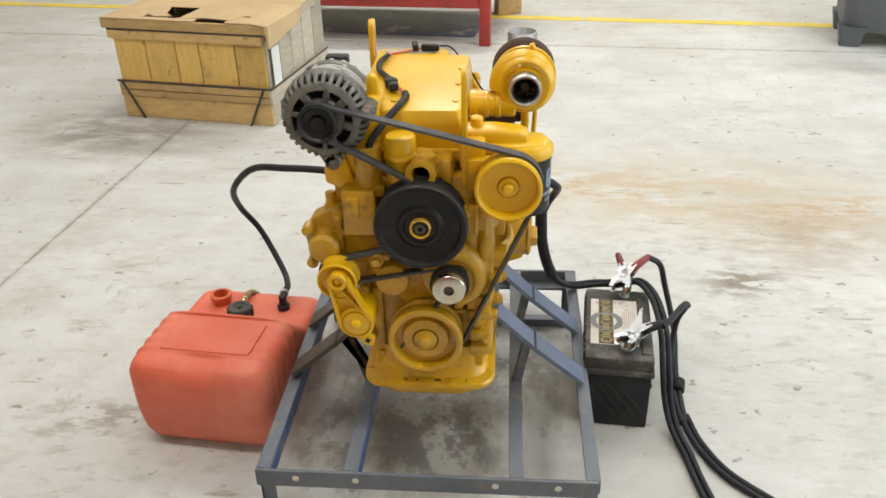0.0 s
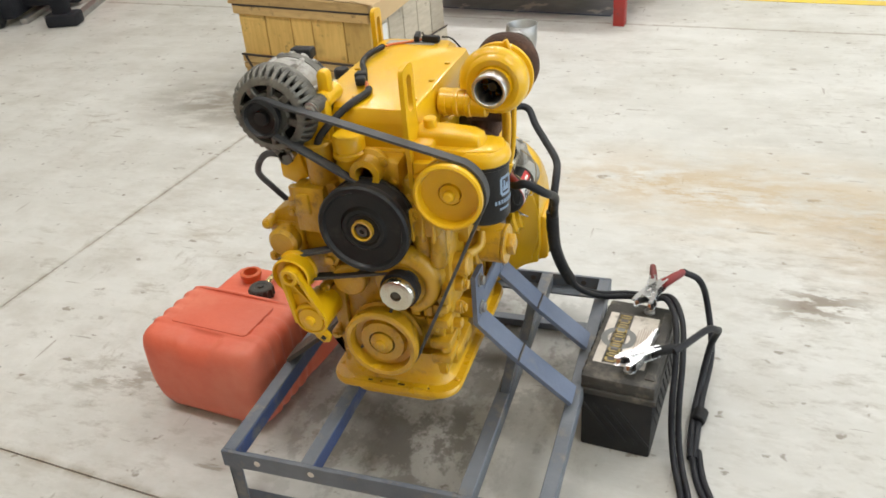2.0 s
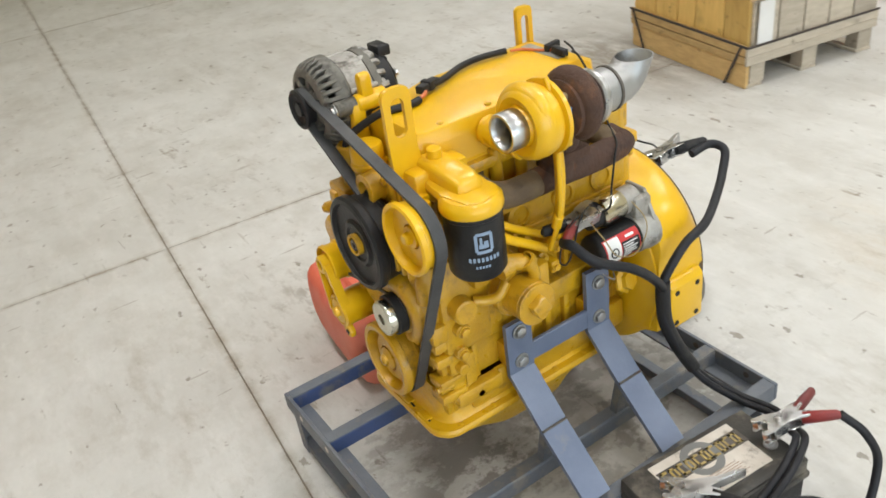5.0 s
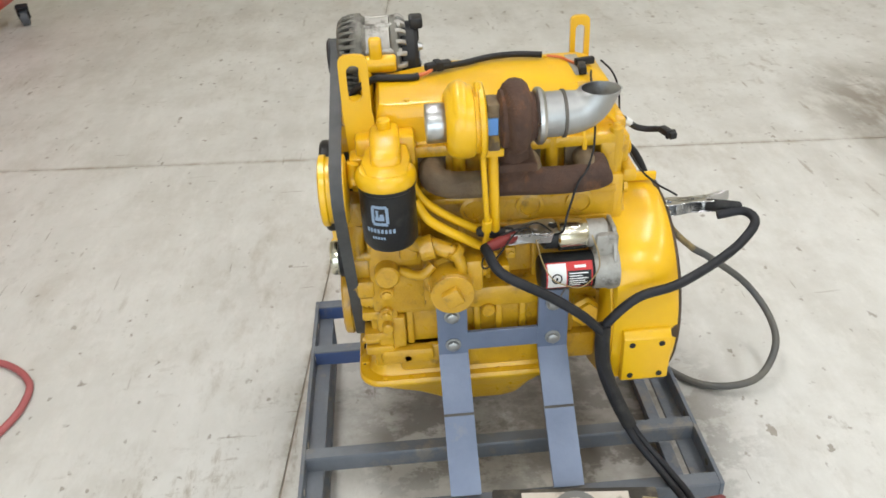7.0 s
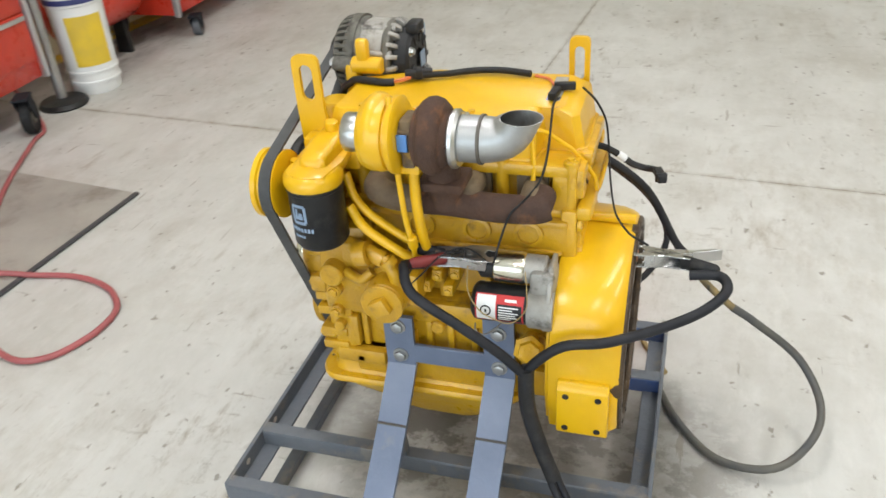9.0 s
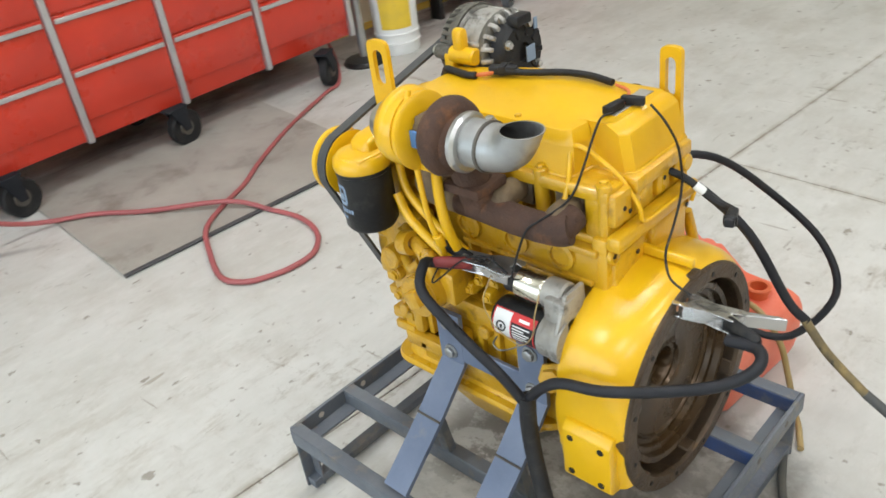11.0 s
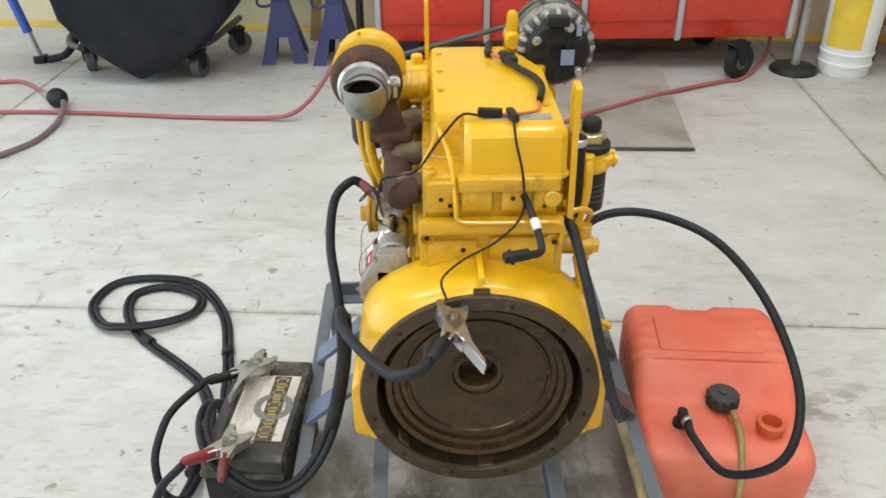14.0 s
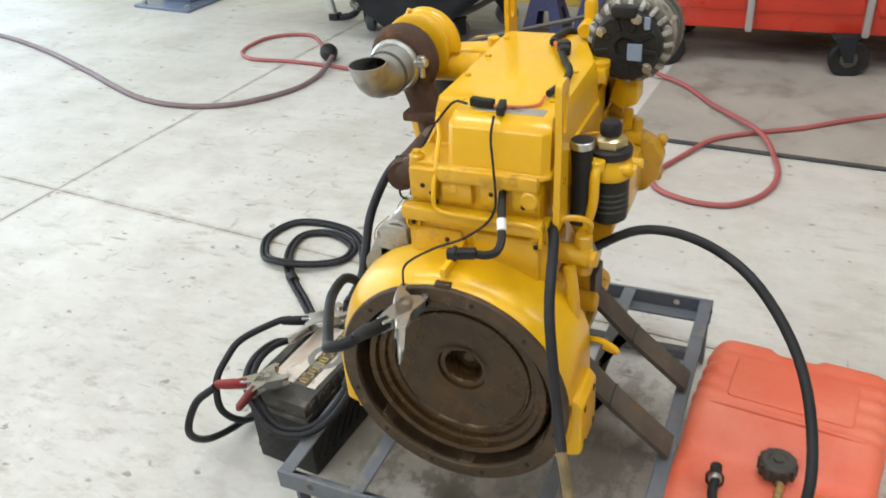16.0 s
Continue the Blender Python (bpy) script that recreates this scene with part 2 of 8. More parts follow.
    nt.links.new(noise_node(nt, geo, 2.4, 6), rr.inputs["Value"])
    nt.links.new(rr.outputs[0], p.inputs["Roughness"])
    b = nt.nodes.new("ShaderNodeBump")
    b.inputs["Strength"].default_value, b.inputs["Distance"].default_value = 0.12, 0.004
    nt.links.new(noise_node(nt, geo, 60, 6, 0.7), b.inputs["Height"])
    nt.links.new(b.outputs[0], p.inputs["Normal"])
    return m


M_YELLOW = mat("engine_yellow", (0.76, 0.44, 0.004), (0.70, 0.39, 0.004), 7, 0.36, 0, 0.10, 170, 0.5, (0.42, 0.20, 0.015), 9, 0.66, 0.82, 0.5, spec=0.35)
M_CAST = mat("cast_yellow", (0.68, 0.385, 0.006), (0.58, 0.315, 0.006), 12, 0.32, 0, 0.42, 150, 0.45, (0.20, 0.10, 0.020), 22, 0.58, 0.74, 0.7)
# Oil-grimed cast yellow, also darkened to carry shade on engine front and recesses.
M_GRIMY_SHADED = mat("grimed_shaded_casting", (0.60, 0.335, 0.010), (0.47, 0.25, 0.010), 14, 0.32, 0, 0.42, 150, 0.45, (0.13, 0.068, 0.02), 24, 0.56, 0.72, 0.8)
M_RUST = mat("rusty_iron", (0.088, 0.044, 0.027), (0.055, 0.030, 0.021), 16, 0.85, 0.1, 0.7, 150, 0, (0.17, 0.072, 0.030), 22, 0.55, 0.72)
M_TANIRON = mat("heat_tinted_iron", (0.20, 0.145, 0.082), (0.11, 0.075, 0.045), 14, 0.75, 0.2, 0.6, 140, 0, (0.45, 0.27, 0.05), 12, 0.6, 0.7)
M_FLY = mat("oiled_flywheel_iron", (0.032, 0.020, 0.009), (0.074, 0.040, 0.014), 4, 0.27, 0.45, 0.12, 160, 0, (0.022, 0.017, 0.012), 7, 0.50, 0.7)
M_FLYRIM = mat("rusted_flange_iron", (0.080, 0.050, 0.026), (0.048, 0.031, 0.018), 18, 0.45, 0.3, 0.5, 150, 0, (0.16, 0.095, 0.04), 20, 0.58, 0.72)
M_STEEL = mat("bright_steel", (0.60, 0.60, 0.59), (0.46, 0.46, 0.45), 14, 0.33, 1.0, 0.1, 120)
M_GALV = mat("dull_exhaust_steel", (0.44, 0.44, 0.43), (0.33, 0.33, 0.325), 10, 0.46, 0.85, 0.15, 120, 0, (0.22, 0.20, 0.18), 9, 0.6, 0.75)
M_ALU = mat("oxidised_aluminium", (0.44, 0.42, 0.385), (0.31, 0.295, 0.265), 18, 0.55, 0.55, 0.4, 150, 0, (0.10, 0.09, 0.075), 24, 0.52, 0.68)
M_DARKALU = mat("grimy_aluminium", (0.20, 0.19, 0.165), (0.125, 0.118, 0.10), 18, 0.5, 0.5, 0.4, 150, 0, (0.05, 0.046, 0.04), 24, 0.52, 0.68)
M_MAROON = mat("maroon_grip", (0.18, 0.026, 0.025), (0.11, 0.022, 0.022), 10, 0.5)
M_ZINC = mat("zinc_plate", (0.66, 0.66, 0.60), (0.60, 0.55, 0.42), 12, 0.22, 1.0)
M_GOLD = mat("gold_zinc_nut", (0.62, 0.48, 0.22), (0.5, 0.42, 0.25), 10, 0.3, 1.0)
M_RUBBER = mat("black_rubber", (0.012, 0.012, 0.013), (0.022, 0.021, 0.021), 14, 0.55, 0, 0.2, 160, 0, (0.045, 0.042, 0.038), 22, 0.55, 0.75, spec=0.25)
M_BELT = mat("worn_belt", (0.045, 0.045, 0.046), (0.07, 0.07, 0.069), 16, 0.6, 0, 0.2, 200)
M_BLACK = mat("black_paint", (0.013, 0.013, 0.014), (0.022, 0.021, 0.020), 10, 0.38, 0, 0.15, 140, 0, (0.05, 0.047, 0.042), 12, 0.58, 0.75, spec=0.25)
M_PLASTIC = mat("black_plastic", (0.014, 0.014, 0.015), (0.025, 0.024, 0.024), 12, 0.5, 0, 0.2, 180, spec=0.25)
M_HOSE = mat("grey_black_hose", (0.013, 0.0135, 0.016), (0.024, 0.024, 0.028), 12, 0.5, 0, 0.1, 160, spec=0.25)
M_FRAME = mat("blue_grey_frame_paint", (0.155, 0.168, 0.188), (0.10, 0.113, 0.138), 8, 0.5, 0.1, 0.25, 120, 0, (0.20, 0.185, 0.165), 16, 0.54, 0.66, 0.9)
M_ARM = mat("blue_arm_paint", (0.165, 0.200, 0.285), (0.120, 0.150, 0.225), 7, 0.40, 0.15, 0.15, 110, 0.25, (0.22, 0.22, 0.22), 12, 0.62, 0.75, 0.6)
M_BLUEPAINT = mat("scraped_blue_paint", (0.050, 0.090, 0.24), (0.065, 0.085, 0.155), 7, 0.45, 0.1, 0.2, 110, 0, (0.18, 0.18, 0.18), 10, 0.55, 0.68, 0.9)
M_OLDARM = mat("bare_arm_steel", (0.13, 0.115, 0.095), (0.085, 0.075, 0.065), 9, 0.55, 0.4, 0.3, 120, 0, (0.18, 0.11, 0.06), 15, 0.58, 0.72)
M_TANK = mat("faded_red_plastic", (0.72, 0.150, 0.080), (0.64, 0.105, 0.052), 3.5, 0.50, 0, 0.25, 90, 0, (0.78, 0.275, 0.18), 2.6, 0.42, 0.70, 0.8)
M_NECK = mat("orange_filler_neck", (0.66, 0.13, 0.04), None, 12, 0.5)
M_CLEAR = mat("fuel_stained_tube", (0.36, 0.26, 0.10), (0.25, 0.17, 0.07), 10, 0.35, 0, 0.1, 100)
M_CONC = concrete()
M_JOINT = mat("joint_dirt", (0.27, 0.225, 0.17), (0.19, 0.155, 0.115), 6, 0.9)
M_LINE = mat("yellow_floor_paint", (0.80, 0.60, 0.06), (0.66, 0.50, 0.10), 5, 0.6, 0, 0.1, 60, 0, (0.46, 0.42, 0.33), 9, 0.56, 0.66, 0.8)
M_WALL = mat("cream_wall_paint", (0.72, 0.67, 0.50), (0.67, 0.62, 0.46), 1.2, 0.6, 0, 0.1, 40, 0, (0.5, 0.46, 0.36), 2.0, 0.6, 0.8, 0.5)
M_CEIL = mat("white_ceiling_sheet", (0.70, 0.70, 0.68), (0.64, 0.64, 0.62), 1.0, 0.7)
M_RED = mat("red_enamel", (0.56, 0.040, 0.018), (0.48, 0.032, 0.015), 4, 0.30, 0, 0.05, 80, 0.3)
M_RACK = mat("scuffed_red_paint", (0.36, 0.030, 0.022), (0.27, 0.025, 0.02), 7, 0.5, 0, 0.2, 80, 0, (0.08, 0.05, 0.045), 12, 0.58, 0.7)
M_TRIM = mat("silver_trim", (0.60, 0.60, 0.61), (0.52, 0.52, 0.53), 6, 0.35, 0.7)
M_BIN = mat("dark_bin_plastic", (0.017, 0.018, 0.022), (0.028, 0.029, 0.033), 5, 0.7, 0, 0.2, 90, spec=0.10)
M_GREYBIN = mat("grey_bin_plastic", (0.10, 0.105, 0.115), (0.085, 0.09, 0.10), 5, 0.5, 0, 0.2, 90)
M_JACK = mat("navy_jack_paint", (0.036, 0.046, 0.165), (0.028, 0.034, 0.12), 6, 0.42, 0, 0.1, 80, 0.1, (0.12, 0.10, 0.10), 12, 0.62, 0.75)
M_AIRHOSE = mat("red_air_hose", (0.40, 0.105, 0.105), (0.31, 0.085, 0.085), 6, 0.5, 0, 0.1, 80)
M_GREYHOSE = mat("mauve_grey_hose", (0.20, 0.14, 0.15), (0.16, 0.11, 0.12), 6, 0.5, 0, 0.1, 80)
M_MAT = mat("worn_floor_mat", (0.40, 0.37, 0.325), (0.30, 0.275, 0.24), 2.2, 0.75, 0, 0.4, 90, 0, (0.20, 0.175, 0.145), 4.0, 0.52, 0.68, 0.8)
M_MATEDGE = mat("mat_edge", (0.06, 0.06, 0.062), None, 5, 0.6)
M_WHITE = mat("white_plastic", (0.78, 0.78, 0.76), (0.72, 0.72, 0.70), 5, 0.4)
M_CARD = mat("cardboard", (0.52, 0.37, 0.20), (0.46, 0.32, 0.17), 5, 0.85, 0, 0.2, 60)
M_PAPER = mat("white_paper", (0.75, 0.74, 0.71), (0.68, 0.67, 0.65), 5, 0.8)
M_WOOD = wood("yellow_pine", (0.72, 0.475, 0.145), (0.58, 0.365, 0.10), (6, 6, 0.8))
M_WOODH = wood("pine_rail", (0.58, 0.395, 0.165), (0.45, 0.29, 0.115), (0.8, 6, 6))
M_GREYWOOD = wood("weathered_pine", (0.52, 0.455, 0.36), (0.41, 0.355, 0.275), (6, 0.8, 6))
M_STRAP = mat("dark_strap", (0.05, 0.038, 0.032), None, 8, 0.6)
M_LABEL = mat("worn_label", (0.68, 0.63, 0.56), (0.56, 0.50, 0.43), 14, 0.6, 0, 0.1, 80, 0, (0.20, 0.16, 0.12), 20, 0.55, 0.7)
M_GOLDBAR = mat("gold_print", (0.45, 0.33, 0.10), (0.30, 0.22, 0.08), 20, 0.5)
M_REDHAND = mat("red_grip", (0.27, 0.028, 0.025), (0.17, 0.023, 0.021), 10, 0.5)
M_PALEBLUE = mat("pale_blue_print", (0.25, 0.33, 0.45), None, 10, 0.5)
M_REDPRINT = mat("red_print", (0.55, 0.03, 0.03), None, 10, 0.5)
M_BLUE = mat("blue_metal_tag", (0.12, 0.28, 0.62), None, 10, 0.3, 0.4)
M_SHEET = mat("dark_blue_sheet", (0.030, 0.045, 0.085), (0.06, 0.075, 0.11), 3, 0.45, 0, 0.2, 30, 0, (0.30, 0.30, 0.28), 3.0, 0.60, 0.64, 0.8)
M_BUCKETLABEL = mat("yellow_label", (0.75, 0.52, 0.03), (0.62, 0.43, 0.05), 8, 0.5)
M_COPPER = mat("copper_jaw", (0.55, 0.26, 0.14), None, 10, 0.35, 1.0)
M_ORANGEWIRE = mat("orange_wire", (0.60, 0.16, 0.05), None, 10, 0.5)

# ---- mesh building ----
ORIGIN = {}


class Shape:
    """Collects solids, in plan units, into one mesh."""

    def __init__(self):
        self.bm, self.bolts, self.marks = bmesh.new(), [], [0]

    def take(self, tb, m=None):
        me = bpy.data.meshes.new("solid")
        tb.to_mesh(me)
        tb.free()
        if m is not None:
            me.transform(m)
        self.bm.from_mesh(me)
        self.marks.append(len(self.bm.verts))
        bpy.data.meshes.remove(me)
        return self

    def box(self, a, b, bev=0.0, seg=2, m=None):
        tb = bmesh.new()
        bmesh.ops.create_cube(tb, size=1.0)
        for v in tb.verts:
            v.co = Vector([(p + q) / 2 + c * abs(q - p) for c, p, q in zip(v.co, a, b)])
        if bev:
            bmesh.ops.bevel(tb, geom=list(tb.edges), offset=bev, segments=seg, affect="EDGES", profile=0.5)
        return self.take(tb, m)

    def lathe(self, profile, p, axis, n=28, m=None):
        """Turns (radius, height) pairs about the axis through p."""
        tb = bmesh.new()
        turn = Vector((0, 0, 1)).rotation_difference(Vector(axis).normalized()).to_matrix()
        rings = []
        for r, h in profile:
            if r < 1e-6:
                rings.append([tb.verts.new(Vector(p) + turn @ Vector((0, 0, h)))])
            else:
                rings.append([tb.verts.new(Vector(p) + turn @ Vector((r * math.cos(a), r * math.sin(a), h))) for a in (math.tau * k / n for k in range(n))])
        for a, b in zip(rings, rings[1:]):
            for k in range(n):
                loop = [a[k % len(a)], a[(k + 1) % len(a)], b[(k + 1) % len(b)], b[k % len(b)]]
                loop = [v for i, v in enumerate(loop) if v not in loop[:i]]
                if len(loop) > 2:
                    tb.faces.new(loop)
        bmesh.ops.recalc_face_normals(tb, faces=list(tb.faces))
        return self.take(tb, m)

    def cyl(self, p0, p1, r, r1=None, n=22, bev=None):
        d = Vector(p1) - Vector(p0)
        h, r1 = d.length, r if r1 is None else r1
        c = min(0.18 * min(r, r1), 0.2 * h, 0.004) if bev is None else bev
        return self.lathe([(0, 0), (r - c, 0), (r, c), (r1, h - c), (r1 - c, h), (0, h)], p0, d, n)

    def bolt(self, p, axis, r=0.009, h=0.007):
        """Notes a bolt, which part() sets as a piece of its own."""
        self.bolts.append((Vector(p), Vector(axis).normalized(), r, h))
        return self

    def loft(self, rings, caps=True, closed=False):
        tb = bmesh.new()
        made = [[tb.verts.new(Vector(p)) for p in ring] for ring in rings]
        n = len(made[0])
        pairs = list(zip(made, made[1:])) + ([(made[-1], made[0])] if closed else [])
        for a, b in pairs:
            for k in range(n):
                tb.faces.new((a[k], a[(k + 1) % n], b[(k + 1) % n], b[k]))
        if caps and not closed:
            tb.faces.new(made[0])
            tb.faces.new(made[-1])
        bmesh.ops.recalc_face_normals(tb, faces=list(tb.faces))
        return self.take(tb)

    def prism(self, poly, axis, lo, hi, bev=0.0, seg=2, m=None):
        """A flat outline drawn square to the axis, thickened from lo to hi."""
        tb = bmesh.new()

        def at(a, b, c):
            return {"x": (c, a, b), "y": (a, c, b), "z": (a, b, c)}[axis]

        low = [tb.verts.new(at(a, b, lo)) for a, b in poly]
        high = [tb.verts.new(at(a, b, hi)) for a, b in poly]
        for k in range(len(poly)):
            j = (k + 1) % len(poly)
            tb.faces.new((low[k], low[j], high[j], high[k]))
        tb.faces.new(low)
        tb.faces.new(high)
        bmesh.ops.recalc_face_normals(tb, faces=list(tb.faces))
        if bev:
            sharp = [e for e in tb.edges if len(e.link_faces) == 2 and e.calc_face_angle() > 0.5]
            bmesh.ops.bevel(tb, geom=sharp, offset=bev, segments=seg, affect="EDGES", profile=0.5)
        return self.take(tb, m)

    def holed(self, outer, inner, axis, lo, hi):
        """A plate with one hole; both outlines have as many corners."""

        def at(a, b, c):
            return {"x": (c, a, b), "y": (a, c, b), "z": (a, b, c)}[axis]

        return self.loft([[at(a, b, lo) for a, b in outer], [at(a, b, hi) for a, b in outer], [at(a, b, hi) for a, b in inner], [at(a, b, lo) for a, b in inner]], closed=True)

    def tube(self, pts, r, n=10, per=6, r_end=None, m=None):
        """A round bar along a smooth line through the points."""
        line = smooth_line(pts, per)
        tb = bmesh.new()
        rings, side = [], None
        for k, p in enumerate(line):
            d = (line[min(k + 1, len(line) - 1)] - line[max(k - 1, 0)]).normalized()
            side = d.orthogonal() if side is None else side - d * side.dot(d)
            side = side.normalized()
            other = d.cross(side)
            rr = r if r_end is None else r + (r_end - r) * k / (len(line) - 1)
            rings.append([tb.verts.new(p + rr * (math.cos(a) * side + math.sin(a) * other)) for a in (math.tau * j / n for j in range(n))])
        for a, b in zip(rings, rings[1:]):
            for j in range(n):
                tb.faces.new((a[j], a[(j + 1) % n], b[(j + 1) % n], b[j]))
        tb.faces.new(rings[0])
        tb.faces.new(rings[-1])
        bmesh.ops.recalc_face_normals(tb, faces=list(tb.faces))
        return self.take(tb, m)

    def band(self, pts, width, thick, across, closed=False):
        """A flat strap: width along the fixed direction across, thick square to its run."""
        line, across = [Vector(p) for p in pts], Vector(across).normalized()
        rings = []
        for k, p in enumerate(line):
            a, b = (line[(k - 1) % len(line)], line[(k + 1) % len(line)]) if closed else (line[max(k - 1, 0)], line[min(k + 1, len(line) - 1)])
            up = (b - a).normalized().cross(across).normalized()
            w, t = across * width / 2, up * thick / 2
            rings.append([p + w + t, p - w + t, p - w - t, p + w - t])
        return self.loft(rings, closed=closed)


def smooth_line(pts, per=6):
    pts = [Vector(p) for p in pts]
    if per < 2 or len(pts) < 3:
        return pts
    ext, line = [2 * pts[0] - pts[1], *pts, 2 * pts[-1] - pts[-2]], []
    for a, b, c, d in zip(ext, ext[1:], ext[2:], ext[3:]):
        for k in range(per):
            t = k / per
            line.append(0.5 * (2 * b + (c - a) * t + (2 * a - 5 * b + 4 * c - d) * t * t + (3 * b - a - 3 * c + d) * t**3))
    return [*line, pts[-1]]


def round_poly(cx, cy, w, h, r, n=5):
    """A rectangle with rounded corners, as corners in order."""
    r = min(r, w / 2 - 1e-4, h / 2 - 1e-4)
    return [(cx + sx * (w / 2 - r) + r * math.cos(a), cy + sy * (h / 2 - r) + r * math.sin(a)) for sx, sy, a0 in ((1, 1, 0), (-1, 1, 90), (-1, -1, 180), (1, -1, 270)) for a in (radians(a0 + 90 * k / n) for k in range(n + 1))]


def mesh_of(shape, base, name, angle=38):
    bm = shape.bm
    for v in bm.verts:
        v.co = (v.co - base) * U
    me = bpy.data.meshes.new(name)
    bm.to_mesh(me)
    bm.free()
    me.polygons.foreach_set("use_smooth", [True] * len(me.polygons))
    me.set_sharp_from_angle(angle=radians(angle))
    return me


def thing(name, base, label, category, group="", kind=""):
    """An Empty at the foot of a thing made of parts."""
    ob = new(name)
    ob.empty_display_size = 0.05
    ob.location = Vector(base) * U
    ORIGIN[ob.name] = Vector(base)
    return tagged(ob, label, category, group, kind)


BOLT_MESHES = {}


def bolt_mesh(r, h, material):
    """One hexagon bolt head on a washer, shared by all of its size and paint."""
    key = (r, h, material.name)
    if key not in BOLT_MESHES:
        sh = Shape()
        sh.lathe([(0, 0), (r * 1.35, 0), (r * 1.35, h * 0.25), (r, h * 0.3), (r * 0.98, h * 0.3)], (0, 0, 0), (0, 0, 1), 12)
        sh.lathe([(0, h * 0.2), (r, h * 0.25), (r, h * 0.9), (r * 0.85, h), (0, h)], (0, 0, 0), (0, 0, 1), 6)
        BOLT_MESHES[key] = mesh_of(sh, Vector((0, 0, 0)), "bolt")
        BOLT_MESHES[key].materials.append(material)
    return BOLT_MESHES[key]


def set_bolts(bolts, base, material, holder):
    for p, axis, r, h in bolts:
        b = new("bolt", bolt_mesh(r, h, material))
        b.parent = holder
        b.matrix_basis = Matrix.Translation((p - base) * U) @ Vector((0, 0, 1)).rotation_difference(axis).to_matrix().to_4x4()


def solids_of(shape):
    """The single solids of a shape, as shapes of their own."""
    shape.bm.verts.index_update()
    runs = [Shape() for _ in shape.marks[1:]]
    owner = [k for k, (a, b) in enumerate(zip(shape.marks, shape.marks[1:])) for _ in range(b - a)]
    copies = [runs[k].bm.verts.new(v.co) for k, v in zip(owner, shape.bm.verts)]
    for f in shape.bm.faces:
        runs[owner[f.verts[0].index]].bm.faces.new([copies[v.index] for v in f.verts])
    return runs


def split(name, piece, keep, shape, material, parent, label="", angle=38):
    """A part whose further solids are pieces of their own under it."""
    runs, bolts = solids_of(shape), shape.bolts
    body = Shape()
    for run in runs[:keep]:
        me = bpy.data.meshes.new("solid")
        run.bm.to_mesh(me)
        body.bm.from_mesh(me)
        bpy.data.meshes.remove(me)
    body.bolts = bolts
    ob = part(name, body, material, parent, label, "", angle)
    holder = ob if parent.parent is None else parent
    for run in runs[keep:]:
        part(piece, run, material, holder, "", "", angle)
    return ob


def part(name, shape, material, parent, label="", kind="", angle=38):
    base, bolts = ORIGIN[parent.name], shape.bolts
    if not shape.bm.faces:
        shape.bm.free()
        set_bolts(bolts, base, material, parent)
        return parent
    me = mesh_of(shape, base, name, angle)
    me.materials.append(material)
    ob = new(name, me)
    ob.parent = parent
    ORIGIN[ob.name] = base
    set_bolts(bolts, base, material, ob if parent.parent is None else parent)
    return tagged(ob, label, "", "", kind)


def single(name, shape, material, base, label, category, group="", kind="", angle=38):
    """A thing or piece of the setting that is one mesh."""
    me = mesh_of(shape, Vector(base), name, angle)
    me.materials.append(material)
    ob = new(name, me)
    ob.location = Vector(base) * U
    ORIGIN[ob.name] = Vector(base)
    return tagged(ob, label, category, group, kind)


# ---- the shop ----


def room_box(sh, u0, u1, v0, v1, z0, z1, bev=0.0):
    return sh.box((u0, v0, z0), (u1, v1, z1), bev, 2, Matrix.Rotation(ROOM, 4, "Z"))


floor = single("floor", room_box(Shape(), -8.4, 6.7, -3.7, 9.2, -0.25, -0.005), M_JOINT, (0, 0, 0), "dirt-filled joints under worn grey concrete slabs", "floor", "", "structure")
slab_turn = Matrix(((math.cos(SLAB_U), -math.sin(SLAB_V), 0, -1.8), (math.sin(SLAB_U), math.cos(SLAB_V), 0, -0.142), (0, 0, 1, 0), (0, 0, 0, 1)))
for u0, u1 in ((-8.44, -4.22), (-4.22, 0.0), (0.0, 4.22), (4.22, 8.6)):
    for v0, v1 in ((-3.6, 0.0), (0.0, 4.4), (4.4, 9.2)):
        sh = Shape().box((u0 + 0.002, v0 + 0.002, -0.2), (u1 - 0.002, v1 - 0.002, 0.0), 0.0015, 1, slab_turn)
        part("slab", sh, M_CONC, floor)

single("wall_south", room_box(Shape(), -8.4, 6.7, -3.80, -3.57, 0, CEIL), M_WALL, (0, -3.7, 0), "cream painted shop wall, scuffed near the floor", "wall", "", "structure")
single("wall_north", room_box(Shape(), -8.4, 6.7, 9.0, 9.25, 0, CEIL), M_WALL, (0, 9.1, 0), "cream painted shop wall", "wall", "", "structure")
single("wall_west", room_box(Shape(), -8.6, -8.4, -3.8, 9.25, 0, CEIL), M_WALL, (-8.5, 0, 0), "cream painted shop wall", "wall", "", "structure")
sh = room_box(Shape(), 6.5, 6.7, -3.8, -3.3, 0, CEIL)
room_box(sh, 6.5, 6.7, 4.4, 9.25, 0, CEIL)
room_box(sh, 6.5, 6.7, -3.3, 4.4, 3.9, CEIL)
single("wall_east", sh, M_WALL, (6.6, 0, 0), "cream shop wall with a wide open door", "wall", "", "structure")
single("ceiling", room_box(Shape(), -8.6, 6.7, -3.8, 9.25, CEIL, CEIL + 0.15), M_CEIL, (0, 0, CEIL), "white sheet ceiling", "ceiling", "", "structure")
sh = Shape()
sh.box((-30, -30, -0.3), (60, 60, -0.26))
single("ground", sh, M_CONC, (0, 0, -0.28), "concrete yard outside the shop", "ground", "", "structure")

